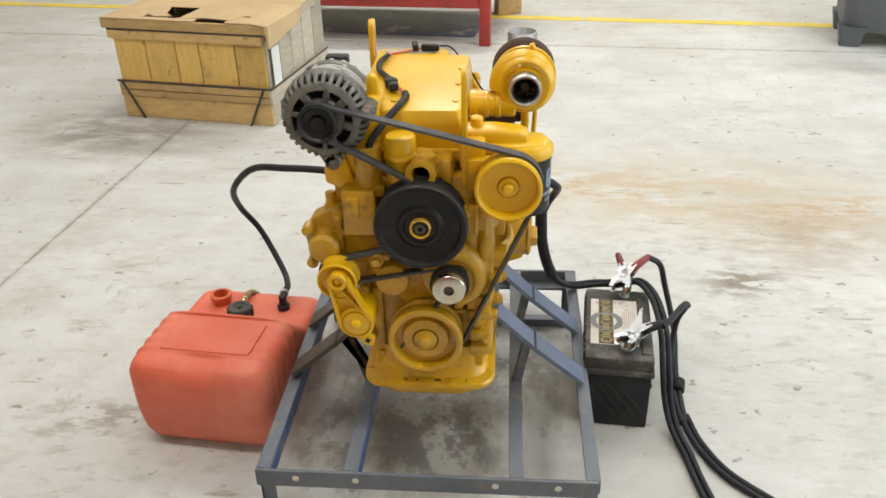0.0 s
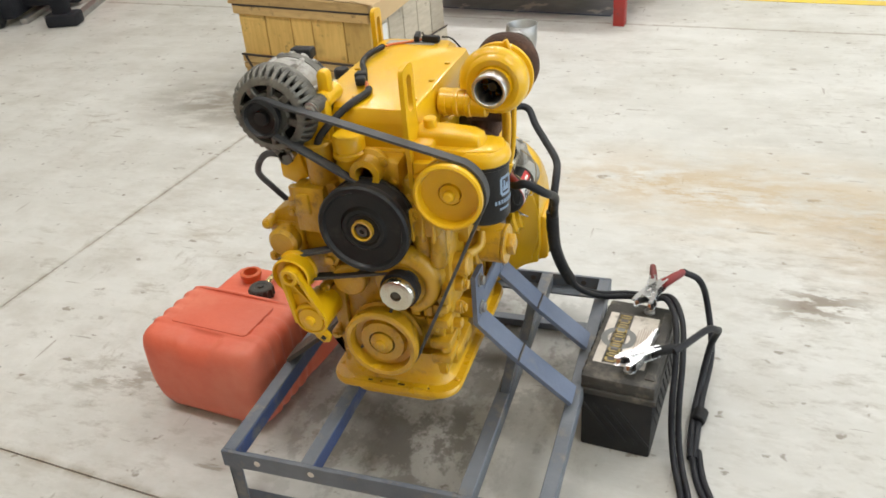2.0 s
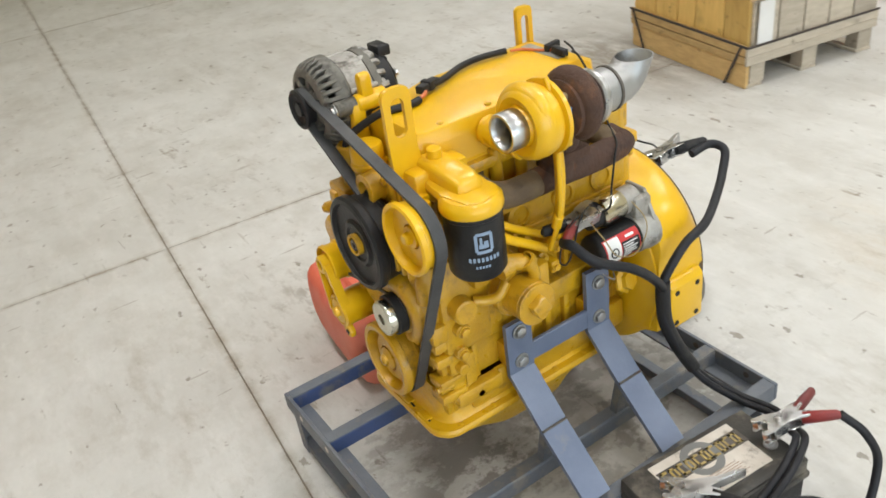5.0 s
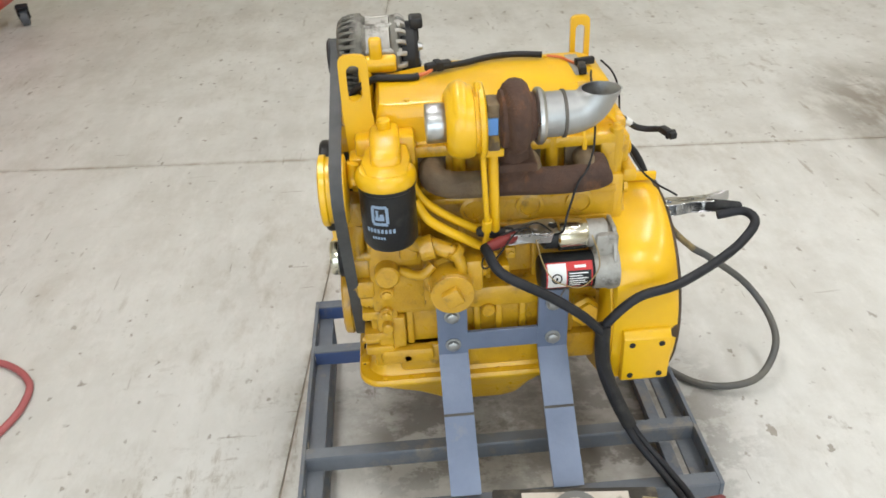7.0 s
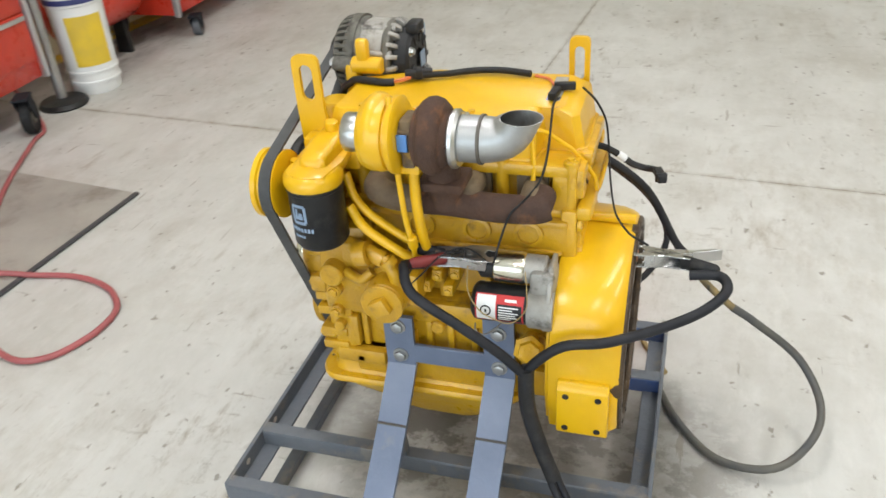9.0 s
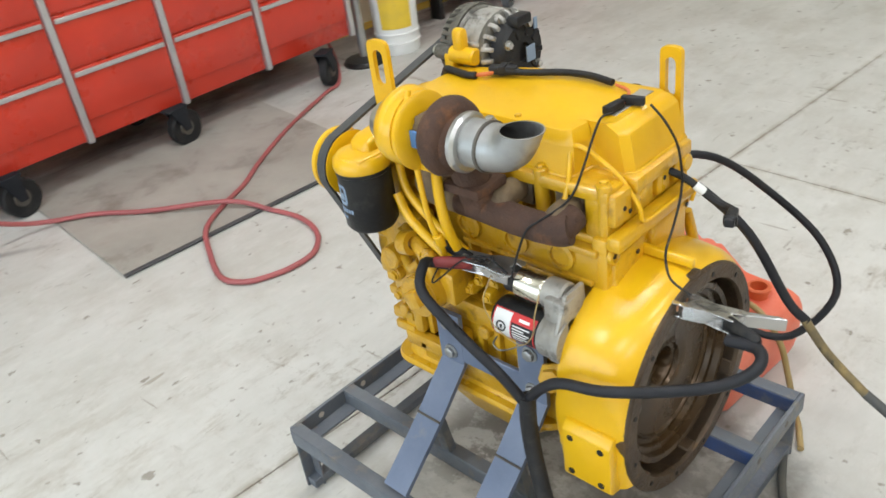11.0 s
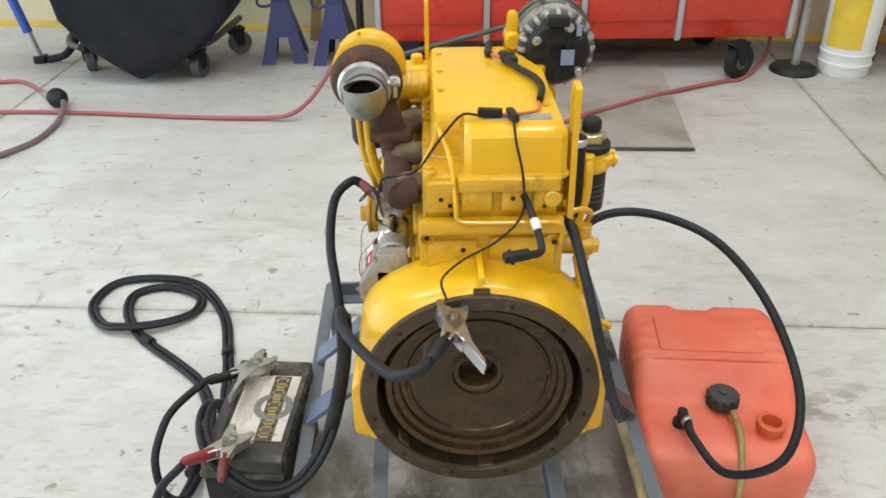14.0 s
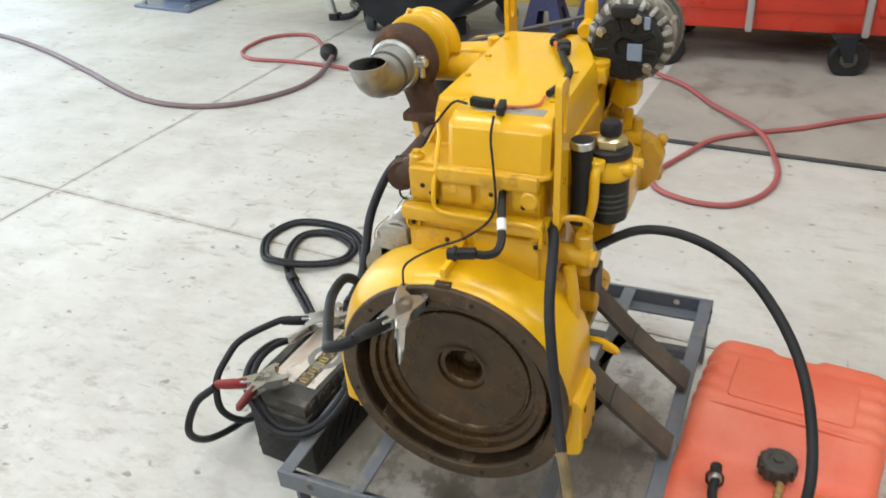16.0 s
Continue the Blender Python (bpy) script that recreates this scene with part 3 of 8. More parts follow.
# lamp housings above the tubes
for u, v in LAMP_SPOTS:
    sh = Shape()
    sh.prism([(-0.95, 0.0), (0.95, 0.0), (0.95, 0.06), (0.9, 0.12), (-0.9, 0.12), (-0.95, 0.06)], "y", -0.2, 0.2, 0.004, 1, Matrix.Translation(room(u, v, CEIL - 0.27)) @ Matrix.Rotation(ROOM, 4, "Z"))
    sh.cyl(room(u - 0.6, v, CEIL - 0.15), room(u - 0.6, v, CEIL), 0.01, n=8)
    sh.cyl(room(u + 0.6, v, CEIL - 0.15), room(u + 0.6, v, CEIL), 0.01, n=8)
    single("ceiling_light", sh, M_WHITE, room(u, v, CEIL - 0.15), "white strip light housing hung from the ceiling", "lamp", "ceiling strip lights")

# painted lines
for u0, u1 in ((-6.4, -3.2), (-3.1, -0.9), (-0.8, 0.2), (0.22, 2.0), (2.05, 6.3)):
    single("trim_floor_line", room_box(Shape(), u0, u1, 4.80, 4.905, 0.0005, 0.0035), M_LINE, (0, 0, 0), "worn yellow line painted on the floor", "floor line", "", "structure")
single("trim_side_line", Shape().box((-6.60, 1.2, 0.0005), (-6.48, 4.85, 0.0035), 0, 1, Matrix.Translation((0.0, 0.0, 0.0))), M_LINE, (0, 0, 0), "worn yellow line painted on the floor", "floor line", "", "structure")
single("trim_wall_line", room_box(Shape(), -7.1, 6.4, -3.565, -3.42, 0.0005, 0.0035), M_LINE, (0, 0, 0), "yellow line painted along the wall foot", "floor line", "", "structure")

# ---- the engine ----
CZ = 0.495
engine = thing("diesel_engine", (0, 0.28, 0.2), "yellow painted three cylinder turbo diesel engine bolted to a steel stand", "engine")

# cylinder block
sh = Shape()
sh.box((-0.125, 0.02, 0.37), (0.078, 0.53, 0.81), 0.012)
sh.box((0.05, 0.02, 0.37), (0.118, 0.53, 0.588), 0.010)
sh.box((0.05, 0.205, 0.738), (0.118, 0.53, 0.811), 0.008)
sh.box((0.10, 0.03, 0.53), (0.135, 0.50, 0.585), 0.008)
sh.box((0.10, 0.04, 0.365), (0.142, 0.50, 0.44), 0.010)
sh.box((0.07, 0.205, 0.733), (0.124, 0.52, 0.745), 0.004)
sh.box((0.07, 0.04, 0.797), (0.124, 0.53, 0.812), 0.004)
for y in (0.07, 0.225, 0.275, 0.33, 0.44, 0.505):
    sh.box((0.10, y - 0.008, 0.44), (0.132, y + 0.008, 0.55), 0.004)
for y in (0.10, 0.20, 0.255, 0.36):
    sh.box((0.07, y - 0.006, 0.585), (0.104, y + 0.006, 0.74), 0.003)
for y in (0.225, 0.345, 0.452):
    sh.lathe([(0.030, 0), (0.030, 0.008), (0.022, 0.010), (0.021, 0.004), (0, 0.004)], (0.117, y, 0.78), (1, 0, 0), 20)
for y in (0.25, 0.48):
    sh.cyl((0.12, y, 0.525), (0.146, y, 0.525), 0.016)
sh.box((-0.15, 0.05, 0.40), (-0.11, 0.50, 0.46), 0.01)
sh.box((-0.15, 0.06, 0.56), (-0.11, 0.52, 0.60), 0.01)
split("cylinder_block", "casting_rib", 3, sh, M_GRIMY_SHADED, engine)

# rear face of the block, above the bell
sh = Shape()
sh.box((-0.165, 0.515, 0.66), (0.115, 0.548, 0.835), 0.006)
sh.box((-0.16, 0.545, 0.815), (0.115, 0.575, 0.845), 0.007)
sh.box((-0.15, 0.54, 0.70), (-0.02, 0.558, 0.80), 0.008)
sh.box((0.0, 0.54, 0.70), (0.10, 0.556, 0.795), 0.008)
for x, z in ((0.10, 0.80), (0.085, 0.735), (-0.075, 0.735), (-0.145, 0.79)):
    sh.lathe([(0.016, 0), (0.016, 0.008), (0.011, 0.010), (0.009, 0.004), (0, 0.004)], (x, 0.548, z), (0, 1, 0), 16)
rear_plate = split("rear_plate", "boss", 1, sh, M_CAST, engine)
for x, y, z in ((0.10, 0.5535, 0.80), (0.085, 0.5585, 0.735), (-0.075, 0.5595, 0.735), (-0.145, 0.5595, 0.79), (0.03, 0.5580, 0.775), (-0.10, 0.5600, 0.712)):
    part("bolt_hole", Shape().lathe([(0.0050, 0), (0.0050, 0.002), (0, 0.002)], (x, y, z), (0, 1, 0), 12), M_RUBBER, rear_plate)

# cylinder head
sh = Shape()
sh.box((-0.150, 0.03, 0.812), (0.066, 0.545, 0.925), 0.010)
sh.box((0.04, 0.03, 0.900), (0.105, 0.545, 0.9255), 0.006)
sh.box((0.04, 0.03, 0.8115), (0.105, 0.545, 0.832), 0.006)
sh.box((0.04, 0.495, 0.825), (0.105, 0.545, 0.91), 0.008)
for x0, x1 in ((0.045, 0.10), (-0.025, 0.035), (-0.085, -0.04), (-0.145, -0.10)):
    sh.box((x0, 0.53, 0.855), (x1, 0.558, 0.918), 0.006)
sh.box((-0.15, 0.53, 0.90), (0.04, 0.565, 0.928), 0.005)
sh.cyl((-0.135, 0.54, 0.885), (-0.135, 0.567, 0.885), 0.017)
sh.cyl((0.012, 0.54, 0.885), (0.012, 0.560, 0.885), 0.010)
for y in (0.10, 0.20, 0.265, 0.395, 0.530):
    sh.cyl((0.092, y, 0.83), (0.092, y, 0.935), 0.014)
    sh.bolt((0.092, y, 0.935), (0, 0, 1), 0.008)
for y in (0.17, 0.31, 0.46):
    sh.box((0.05, y - 0.030, 0.830), (0.084, y + 0.030, 0.898), 0.008)
head = split("cylinder_head", "boss", 4, sh, M_CAST, engine)
for x, z in ((0.072, 0.885), (0.055, 0.872), (-0.062, 0.885), (-0.122, 0.868)):
    part("bolt_hole", Shape().lathe([(0.0045, 0), (0.0045, 0.002), (0, 0.002)], (x, 0.5575, z), (0, 1, 0), 12), M_RUBBER, head)

# valve cover: a wide body with a narrower tail
sh = Shape()
body = [(-0.098, 0.035), (0.078, 0.035), (0.087, 0.05), (0.087, 0.445), (0.078, 0.460), (0.034, 0.466), (0.028, 0.478), (0.028, 0.532), (0.015, 0.547), (-0.150, 0.547), (-0.163, 0.534), (-0.162, 0.20), (-0.15, 0.17)]
low = [Vector((x, y, 0.922)) for x, y in body]
mid = [Vector((x, y - (0.013 if y > 0.47 else 0), 0.998 if y > 0.47 else 0.985)) for x, y in body]
c = Vector((-0.03, 0.27, 0))
top = [Vector((c.x + (x - c.x) * 0.945, c.y + (y - c.y) * 0.96 - (0.034 if y > 0.47 else 0.0), 1.012)) for x, y in body]
edge = [a.lerp(b, 0.88) + Vector((0, 0, 0.002)) for a, b in zip(mid, top)]
inner = [Vector((c.x + (v.x - c.x) * 0.97, c.y + (v.y - c.y) * 0.97, v.z + 0.001)) for v in top]
sh.loft([low, [a.lerp(b, 0.96) for a, b in zip(low, mid)], [a.lerp(b, 0.06) for a, b in zip(mid, edge)], edge, top, inner])
sh.prism([(x * 1.03, 0.27 + (y - 0.27) * 1.02) for x, y in body], "z", 0.918, 0.930, 0.003, 1)
part("valve_cover", sh, M_YELLOW, engine)
sh = Shape()
for x, y in ((0.066, 0.10), (0.066, 0.215), (0.066, 0.33), (-0.07, 0.10), (-0.135, 0.27), (-0.135, 0.42)):
    sh.bolt((x, y, 1.011), (0, 0, 1), 0.007, 0.006)
part("cover_bolts", sh, M_CAST, engine)
# raised cap tab beside the cover's front end
sh = Shape()
sh.prism([(-0.105, 0.06), (-0.145, 0.075), (-0.17, 0.11), (-0.17, 0.17), (-0.145, 0.19), (-0.10, 0.16)], "z", 0.955, 0.985, 0.006)
sh.lathe([(0.034, 0), (0.036, 0.004), (0.036, 0.014), (0.030, 0.02), (0, 0.021)], (-0.138, 0.13, 0.978), (0, 0, 1), 26)
part("oil_cap_tab", sh, M_YELLOW, engine)
# data plate on the cover's tail
sh = Shape().box((-0.138, 0.462, 1.010), (-0.010, 0.490, 1.0145), 0.001, 1)
part("data_plate", sh, M_ALU, engine, "dull metal data plate")

# timing cover and front plate
sh = Shape()
outline = [(-0.125, 0.36), (0.125, 0.36), (0.142, 0.42), (0.146, 0.52), (0.135, 0.58), (0.15, 0.66), (0.15, 0.74), (0.13, 0.82), (0.10, 0.88), (-0.10, 0.88), (-0.12, 0.83), (-0.20, 0.80), (-0.255, 0.775), (-0.277, 0.74), (-0.27, 0.69), (-0.245, 0.655), (-0.18, 0.63), (-0.15, 0.56), (-0.14, 0.45)]
sh.prism(outline, "y", -0.004, 0.045, 0.006)
sh.cyl((0.0, -0.020, 0.63), (0.0, 0.0, 0.63), 0.085)
sh.cyl((-0.075, -0.045, 0.635), (-0.075, 0.0, 0.635), 0.040)
sh.cyl((0.055, -0.055, 0.655), (0.055, 0.0, 0.655), 0.062)
sh.cyl((0.088, -0.045, 0.66), (0.088, 0.0, 0.66), 0.056)
sh.box((-0.175, -0.05, 0.755), (-0.10, 0.0, 0.865), 0.008)
sh.box((-0.165, -0.058, 0.80), (-0.135, -0.03, 0.85), 0.006)
sh.lathe([(0.036, -0.02), (0.036, 0.02), (0.028, 0.028), (0, 0.028)], (-0.225, -0.02, 0.715), (0, -1, 0), 24)
for x, w in ((-0.115, 0.012), (0.118, 0.014)):
    sh.box((x - w, -0.018, 0.38), (x + w, 0.0, 0.60), 0.005)
sh.box((-0.20, -0.018, 0.66), (-0.185, 0.0, 0.79), 0.004)
sh.box((-0.262, -0.016, 0.735), (-0.13, 0.0, 0.752), 0.004)
for x, z in ((-0.262, 0.755), (-0.258, 0.672), (-0.19, 0.795), (-0.145, 0.60), (0.142, 0.70), (0.138, 0.47), (-0.133, 0.47), (0.12, 0.80), (-0.11, 0.66), (-0.09, 0.695)):
    sh.cyl((x, -0.034, z), (x, 0.0, z), 0.013)
    sh.bolt((x, -0.034, z), (0, -1, 0), 0.008)
sh.cyl((-0.105, -0.05, 0.70), (-0.105, 0, 0.70), 0.012)
for z in (0.44, 0.48, 0.54, 0.58):
    sh.box((0.10, -0.035, z - 0.012), (0.15, 0.03, z + 0.012), 0.005)
for x in (0.075, 0.105):
    sh.box((x - 0.01, -0.04, 0.56), (x + 0.012, 0, 0.60), 0.005)
sh.tube([(0.058 + 0.066 * math.cos(radians(a)), -0.040, 0.652 + 0.066 * math.sin(radians(a))) for a in (95, 70, 45, 20, -5, -30, -55, -75)], 0.026, 14, 4, 0.016)
sh.box((0.086, -0.052, 0.772), (0.150, -0.006, 0.832), 0.008)
for k in range(3):
    sh.box((0.092 + 0.022 * k, -0.060, 0.765), (0.100 + 0.022 * k, -0.045, 0.838), 0.003)
sh.tube([(0.135, -0.02, 0.775), (0.140, -0.03, 0.74), (0.136, -0.03, 0.70)], 0.018, 12)
sh.box((0.128, -0.040, 0.595), (0.158, 0.0, 0.640), 0.008)
for x, z in ((0.098, 0.816), (0.137, 0.816), (0.143, 0.618), (0.128, 0.56), (-0.055, 0.72), (-0.035, 0.60), (0.022, 0.595)):
    sh.bolt((x, -0.052 if z > 0.8 else -0.040 if x > 0.14 else -0.020 if abs(x) > 0.1 else -0.010, z), (0, -1, 0), 0.008)
sh.lathe([(0.017, -0.02), (0.017, 0.010), (0.011, 0.013), (0.010, 0.022), (0, 0.023)], (-0.108, -0.035, 0.690), (0, -1, 0), 20)
for x, z, w, h in ((0.068, 0.545, 0.05, 0.012), (0.110, 0.520, 0.022, 0.020), (0.112, 0.470, 0.018, 0.014), (0.112, 0.425, 0.020, 0.012), (-0.112, 0.420, 0.016, 0.012)):
    sh.box((x - w / 2, -0.030, z - h / 2), (x + w / 2, 0.0, z + h / 2), 0.004)
split("timing_cover", "boss", 1, sh, M_GRIMY_SHADED, engine)

# water outlet, pipe stubs and filler at the front
sh = Shape()
sh.cyl((-0.118, -0.005, 0.85), (-0.118, -0.005, 0.955), 0.030)
sh.box((-0.15, -0.03, 0.84), (-0.08, 0.03, 0.87), 0.008)
sh.lathe([(0.042, 0), (0.042, 0.012), (0.033, 0.018), (0.033, 0.05), (0.02, 0.052), (0.018, 0.02), (0, 0.02)], (0.0, 0.0, 0.905), (0, -1, 0), 26)
sh.box((-0.045, -0.02, 0.86), (0.065, 0.05, 0.925), 0.012)
for x, z in ((0.033, 0.925), (-0.03, 0.885), (0.05, 0.88)):
    sh.bolt((x, -0.02, z), (0, -1, 0), 0.009)
sh.tube([(0.06, 0.0, 0.83), (0.09, -0.01, 0.80), (0.105, -0.015, 0.74), (0.10, -0.02, 0.70)], 0.024, 14)
split("water_outlet", "pipe_stub", 2, sh, M_GRIMY_SHADED, engine)
sh = Shape()
sh.lathe([(0, 0), (0.031, 0), (0.032, 0.05), (0.036, 0.055), (0.036, 0.064), (0.032, 0.068)], (-0.045, -0.008, 0.875), (0, 0, 1), 28)
sh.lathe([(0.030, 0.066), (0.034, 0.070), (0.034, 0.096), (0.030, 0.102), (0, 0.103)], (-0.045, -0.008, 0.875), (0, 0, 1), 28)
part("oil_filler", sh, M_YELLOW, engine)

# the oil pan
sh = Shape()
flange = round_poly(0, 0.19, 0.322, 0.50, 0.055, 7)
sh.prism(flange, "z", 0.338, 0.350, 0.004)
rim = [(x * 0.94, 0.19 + (y - 0.19) * 0.96) for x, y in flange]
sh.loft([[(x, y, 0.350) for x, y in flange], [(x * 0.985, 0.19 + (y - 0.19) * 0.99, 0.356) for x, y in flange], [(x * 0.94, 0.19 + (y - 0.19) * 0.94, 0.357) for x, y in rim], [(x * 0.92, 0.19 + (y - 0.19) * 0.92, 0.362) for x, y in rim], [(x * 0.88, 0.19 + (y - 0.19) * 0.90, 0.390) for x, y in rim], [(x * 0.86, 0.19 + (y - 0.19) * 0.89, 0.44) for x, y in rim]])
sump = lambda z, w, y0, y1: [(x, y, z) for x, y in round_poly(0.0, (y0 + y1) / 2, w, y1 - y0, 0.045, 7)]  # noqa: E731
sh.loft([sump(0.338, 0.252, -0.034, 0.412), sump(0.304, 0.240, -0.030, 0.408), sump(0.290, 0.228, -0.016, 0.40), sump(0.268, 0.214, 0.05, 0.37), sump(0.235, 0.20, 0.11, 0.345), sump(0.222, 0.185, 0.14, 0.325), sump(0.219, 0.16, 0.16, 0.305)])
for k in range(3):
    sh.box((-0.100 + k * 0.075, -0.054, 0.347), (-0.060 + k * 0.075, -0.036, 0.360), 0.003)
for y in (0.0, 0.09, 0.18, 0.27, 0.36):
    for x in (-0.148, 0.148):
        sh.bolt((x, y, 0.352), (0, 0, 1), 0.007)
sh.cyl((0.0, 0.335, 0.25), (0.0, 0.36, 0.25), 0.016)
oil_pan = split("oil_pan", "flange_pad", 3, sh, M_CAST, engine)
for x0, x1 in ((-0.088, -0.050), (-0.030, 0.032), (0.052, 0.094)):
    part("lip_slot", Shape().box((x0, -0.0495, 0.352), (x1, -0.0445, 0.3578), 0.0008, 1), M_RUBBER, oil_pan, "dark slot in the lip")

# ---- pulleys and belt ----


def pulley(name, p, r, profile, material, label=""):
    return part(name, Shape().lathe(profile, p, (0, -1, 0), 44), material, engine, label)


pulley("fan_hub_pulley", (0.0, -0.03, 0.80), 0.1, [(0, 0), (0.085, 0), (0.098, 0.004), (0.098, 0.012), (0.094, 0.014), (0.094, 0.040), (0.098, 0.042), (0.101, 0.046), (0.101, 0.060), (0.097, 0.065), (0.088, 0.066), (0.084, 0.058), (0.052, 0.054), (0.045, 0.060), (0.038, 0.060), (0.034, 0.056), (0, 0.056)], M_BLACK, "black hub pulley")
sh = Shape().lathe([(0.018, 0), (0.023, 0), (0.023, 0.012), (0.021, 0.014), (0.018, 0.012), (0.018, 0)], (0, -0.085, 0.80), (0, -1, 0), 26)
part("hub_boss", sh, M_GRIMY_SHADED, engine)
sh = Shape().lathe([(0, 0), (0.018, 0), (0.018, 0.004), (0.013, 0.006), (0.012, 0.012), (0.006, 0.012), (0.005, 0.004), (0, 0.004)], (0, -0.085, 0.80), (0, -1, 0), 22)
part("hub_bolt", sh, M_OLDARM, engine)
pulley("crank_pulley", (0, -0.028, CZ), 0.088, [(0, 0), (0.075, 0), (0.088, 0.003), (0.088, 0.010), (0.081, 0.013), (0.081, 0.034), (0.0872, 0.037), (0.0872, 0.052), (0.082, 0.056), (0.073, 0.055), (0.070, 0.030), (0.056, 0.027), (0.052, 0.041), (0.031, 0.044), (0.0300, 0.030), (0.0275, 0.030), (0.027, 0.046), (0.014, 0.052), (0.013, 0.058), (0.010, 0.060), (0, 0.060)], M_GRIMY_SHADED)
pulley("aux_pulley", (0.185, -0.03, 0.885), 0.07, [(0, 0), (0.060, 0), (0.070, 0.003), (0.070, 0.010), (0.066, 0.012), (0.066, 0.037), (0.071, 0.040), (0.071, 0.050), (0.066, 0.053), (0.062, 0.050), (0.059, 0.034), (0.0245, 0.032), (0.024, 0.026), (0.0220, 0.026), (0.021, 0.036), (0.0125, 0.038), (0.0115, 0.047), (0.008, 0.050), (0, 0.050)], M_YELLOW)
pulley("idler_pulley", (0.058, -0.045, 0.646), 0.045, [(0, 0), (0.038, 0), (0.044, 0.003), (0.044, 0.030), (0.038, 0.033), (0, 0.033)], M_PLASTIC)
pulley("idler_cap", (0.058, -0.076, 0.646), 0.039, [(0.036, 0), (0.039, 0.002), (0.039, 0.014), (0.036, 0.019), (0.028, 0.021), (0.012, 0.020), (0.011, 0.012), (0, 0.012)], M_ZINC, "bright zinc plated cap")
pulley("cap_socket", (0.058, -0.0885, 0.646), 0.01, [(0, 0), (0.0105, 0), (0.0105, 0.0015), (0, 0.0015)], M_OLDARM)
pulley("tensioner_pulley", (-0.192, -0.047, 0.659), 0.047, [(0, 0), (0.042, 0), (0.047, 0.003), (0.047, 0.008), (0.043, 0.010), (0.043, 0.030), (0.0455, 0.034), (0.0455, 0.042), (0.042, 0.045), (0.039, 0.034), (0.027, 0.031), (0.026, 0.042), (0.018, 0.044), (0, 0.044)], M_YELLOW)

sh = Shape()
d = Vector((-0.154 + 0.188, 0, 0.556 - 0.667))
n = Vector((d.z, 0, -d.x)).normalized()
pts = []
for s, e in ((0.020, Vector((-0.188, 0, 0.667))), (0.036, Vector((-0.154, 0, 0.556)))):
    pts.append((e - n * s, e + n * s))
arm = [pts[0][0], pts[0][1], pts[1][1], pts[1][0]]
sh.prism([(v.x, v.z) for v in arm], "y", -0.090, -0.084, 0.002)
for a, b in ((arm[0], arm[3]), (arm[1], arm[2])):
    sh.band([Vector((a.x, -0.095, a.z)), Vector((b.x, -0.095, b.z))], 0.022, 0.0075, (0, 1, 0))
sh.band([Vector((-0.186, -0.094, 0.648)), Vector((-0.140, -0.094, 0.592))], 0.016, 0.005, (0, 1, 0))
sh.lathe([(0.0, -0.05), (0.0215, -0.05), (0.0215, 0.010), (0.019, 0.013), (0.012, 0.013), (0.011, 0.0), (0, 0.0)], (-0.188, -0.095, 0.667), (0, -1, 0), 26)
sh.lathe([(0, -0.004), (0.007, -0.004), (0.007, 0.006), (0.004, 0.008), (0, 0.008)], (-0.188, -0.095, 0.667), (0, -1, 0), 6)
sh.lathe([(0, -0.075), (0.041, -0.075), (0.041, 0.004), (0.038, 0.007), (0.0345, 0.0075), (0.033, 0.0030), (0.031, 0.0030), (0.0295, 0.0075), (0.013, 0.009), (0.011, 0.017), (0.008, 0.019), (0, 0.019)], (-0.154, -0.095, 0.556), (0, -1, 0), 36)
sh.prism([(-0.158, 0.520), (-0.128, 0.530), (-0.113, 0.513), (-0.117, 0.497), (-0.133, 0.492), (-0.148, 0.504)], "y", -0.1, -0.086, 0.004)
tensioner = part("belt_tensioner", sh, M_YELLOW, engine)
for x, z, w, y in ((-0.181, 0.638, 0.0062, -0.0905), (-0.130, 0.509, 0.0055, -0.1005)):
    part("square_socket", Shape().box((-w, -0.0012, -w), (w, 0.0012, w), 0, 1, Matrix.Translation((x, y, z)) @ Matrix.Rotation(0.65, 4, "Y")), M_RUBBER, tensioner, "dark square socket")


def belt_line(stops):
    """Round a set of pulleys (x, z, r, turn), turn +1 to the left, -1 to the right."""
    ends = []
    for (x0, z0, r0, s0), (x1, z1, r1, s1) in zip(stops, stops[1:] + stops[:1]):
        dx, dz = x1 - x0, z1 - z0
        dist, base = math.hypot(dx, dz), math.atan2(dz, dx)
        a = base + math.asin((s1 * r1 - s0 * r0) / dist)
        nx, nz = math.sin(a), -math.cos(a)
        ends.append(((x0 + nx * r0 * s0, z0 + nz * r0 * s0), (x1 + nx * r1 * s1, z1 + nz * r1 * s1)))
    line = []
    for k, (x, z, r, s) in enumerate(stops):
        p, q = ends[k - 1][1], ends[k][0]
        a0, a1 = math.atan2(p[1] - z, p[0] - x), math.atan2(q[1] - z, q[0] - x)
        sweep = (a1 - a0) * s % math.tau * s
        m = max(3, int(abs(sweep) / 0.14))
        line += [(x + r * math.cos(a0 + sweep * j / m), z + r * math.sin(a0 + sweep * j / m)) for j in range(m + 1)]
    return line


route = [(0, CZ, 0.087, 1), (0.185, 0.885, 0.071, 1), (-0.209, 1.022, 0.037, 1), (0.0, 0.80, 0.097, -1), (-0.188, 0.668, 0.047, 1), (0.058, 0.646, 0.046, -1)]
sh = Shape().band([(x, -0.047, z) for x, z in belt_line(route)], 0.024, 0.006, (0, 1, 0), True)
part("drive_belt", sh, M_BELT, engine, "worn grey-black ribbed belt")

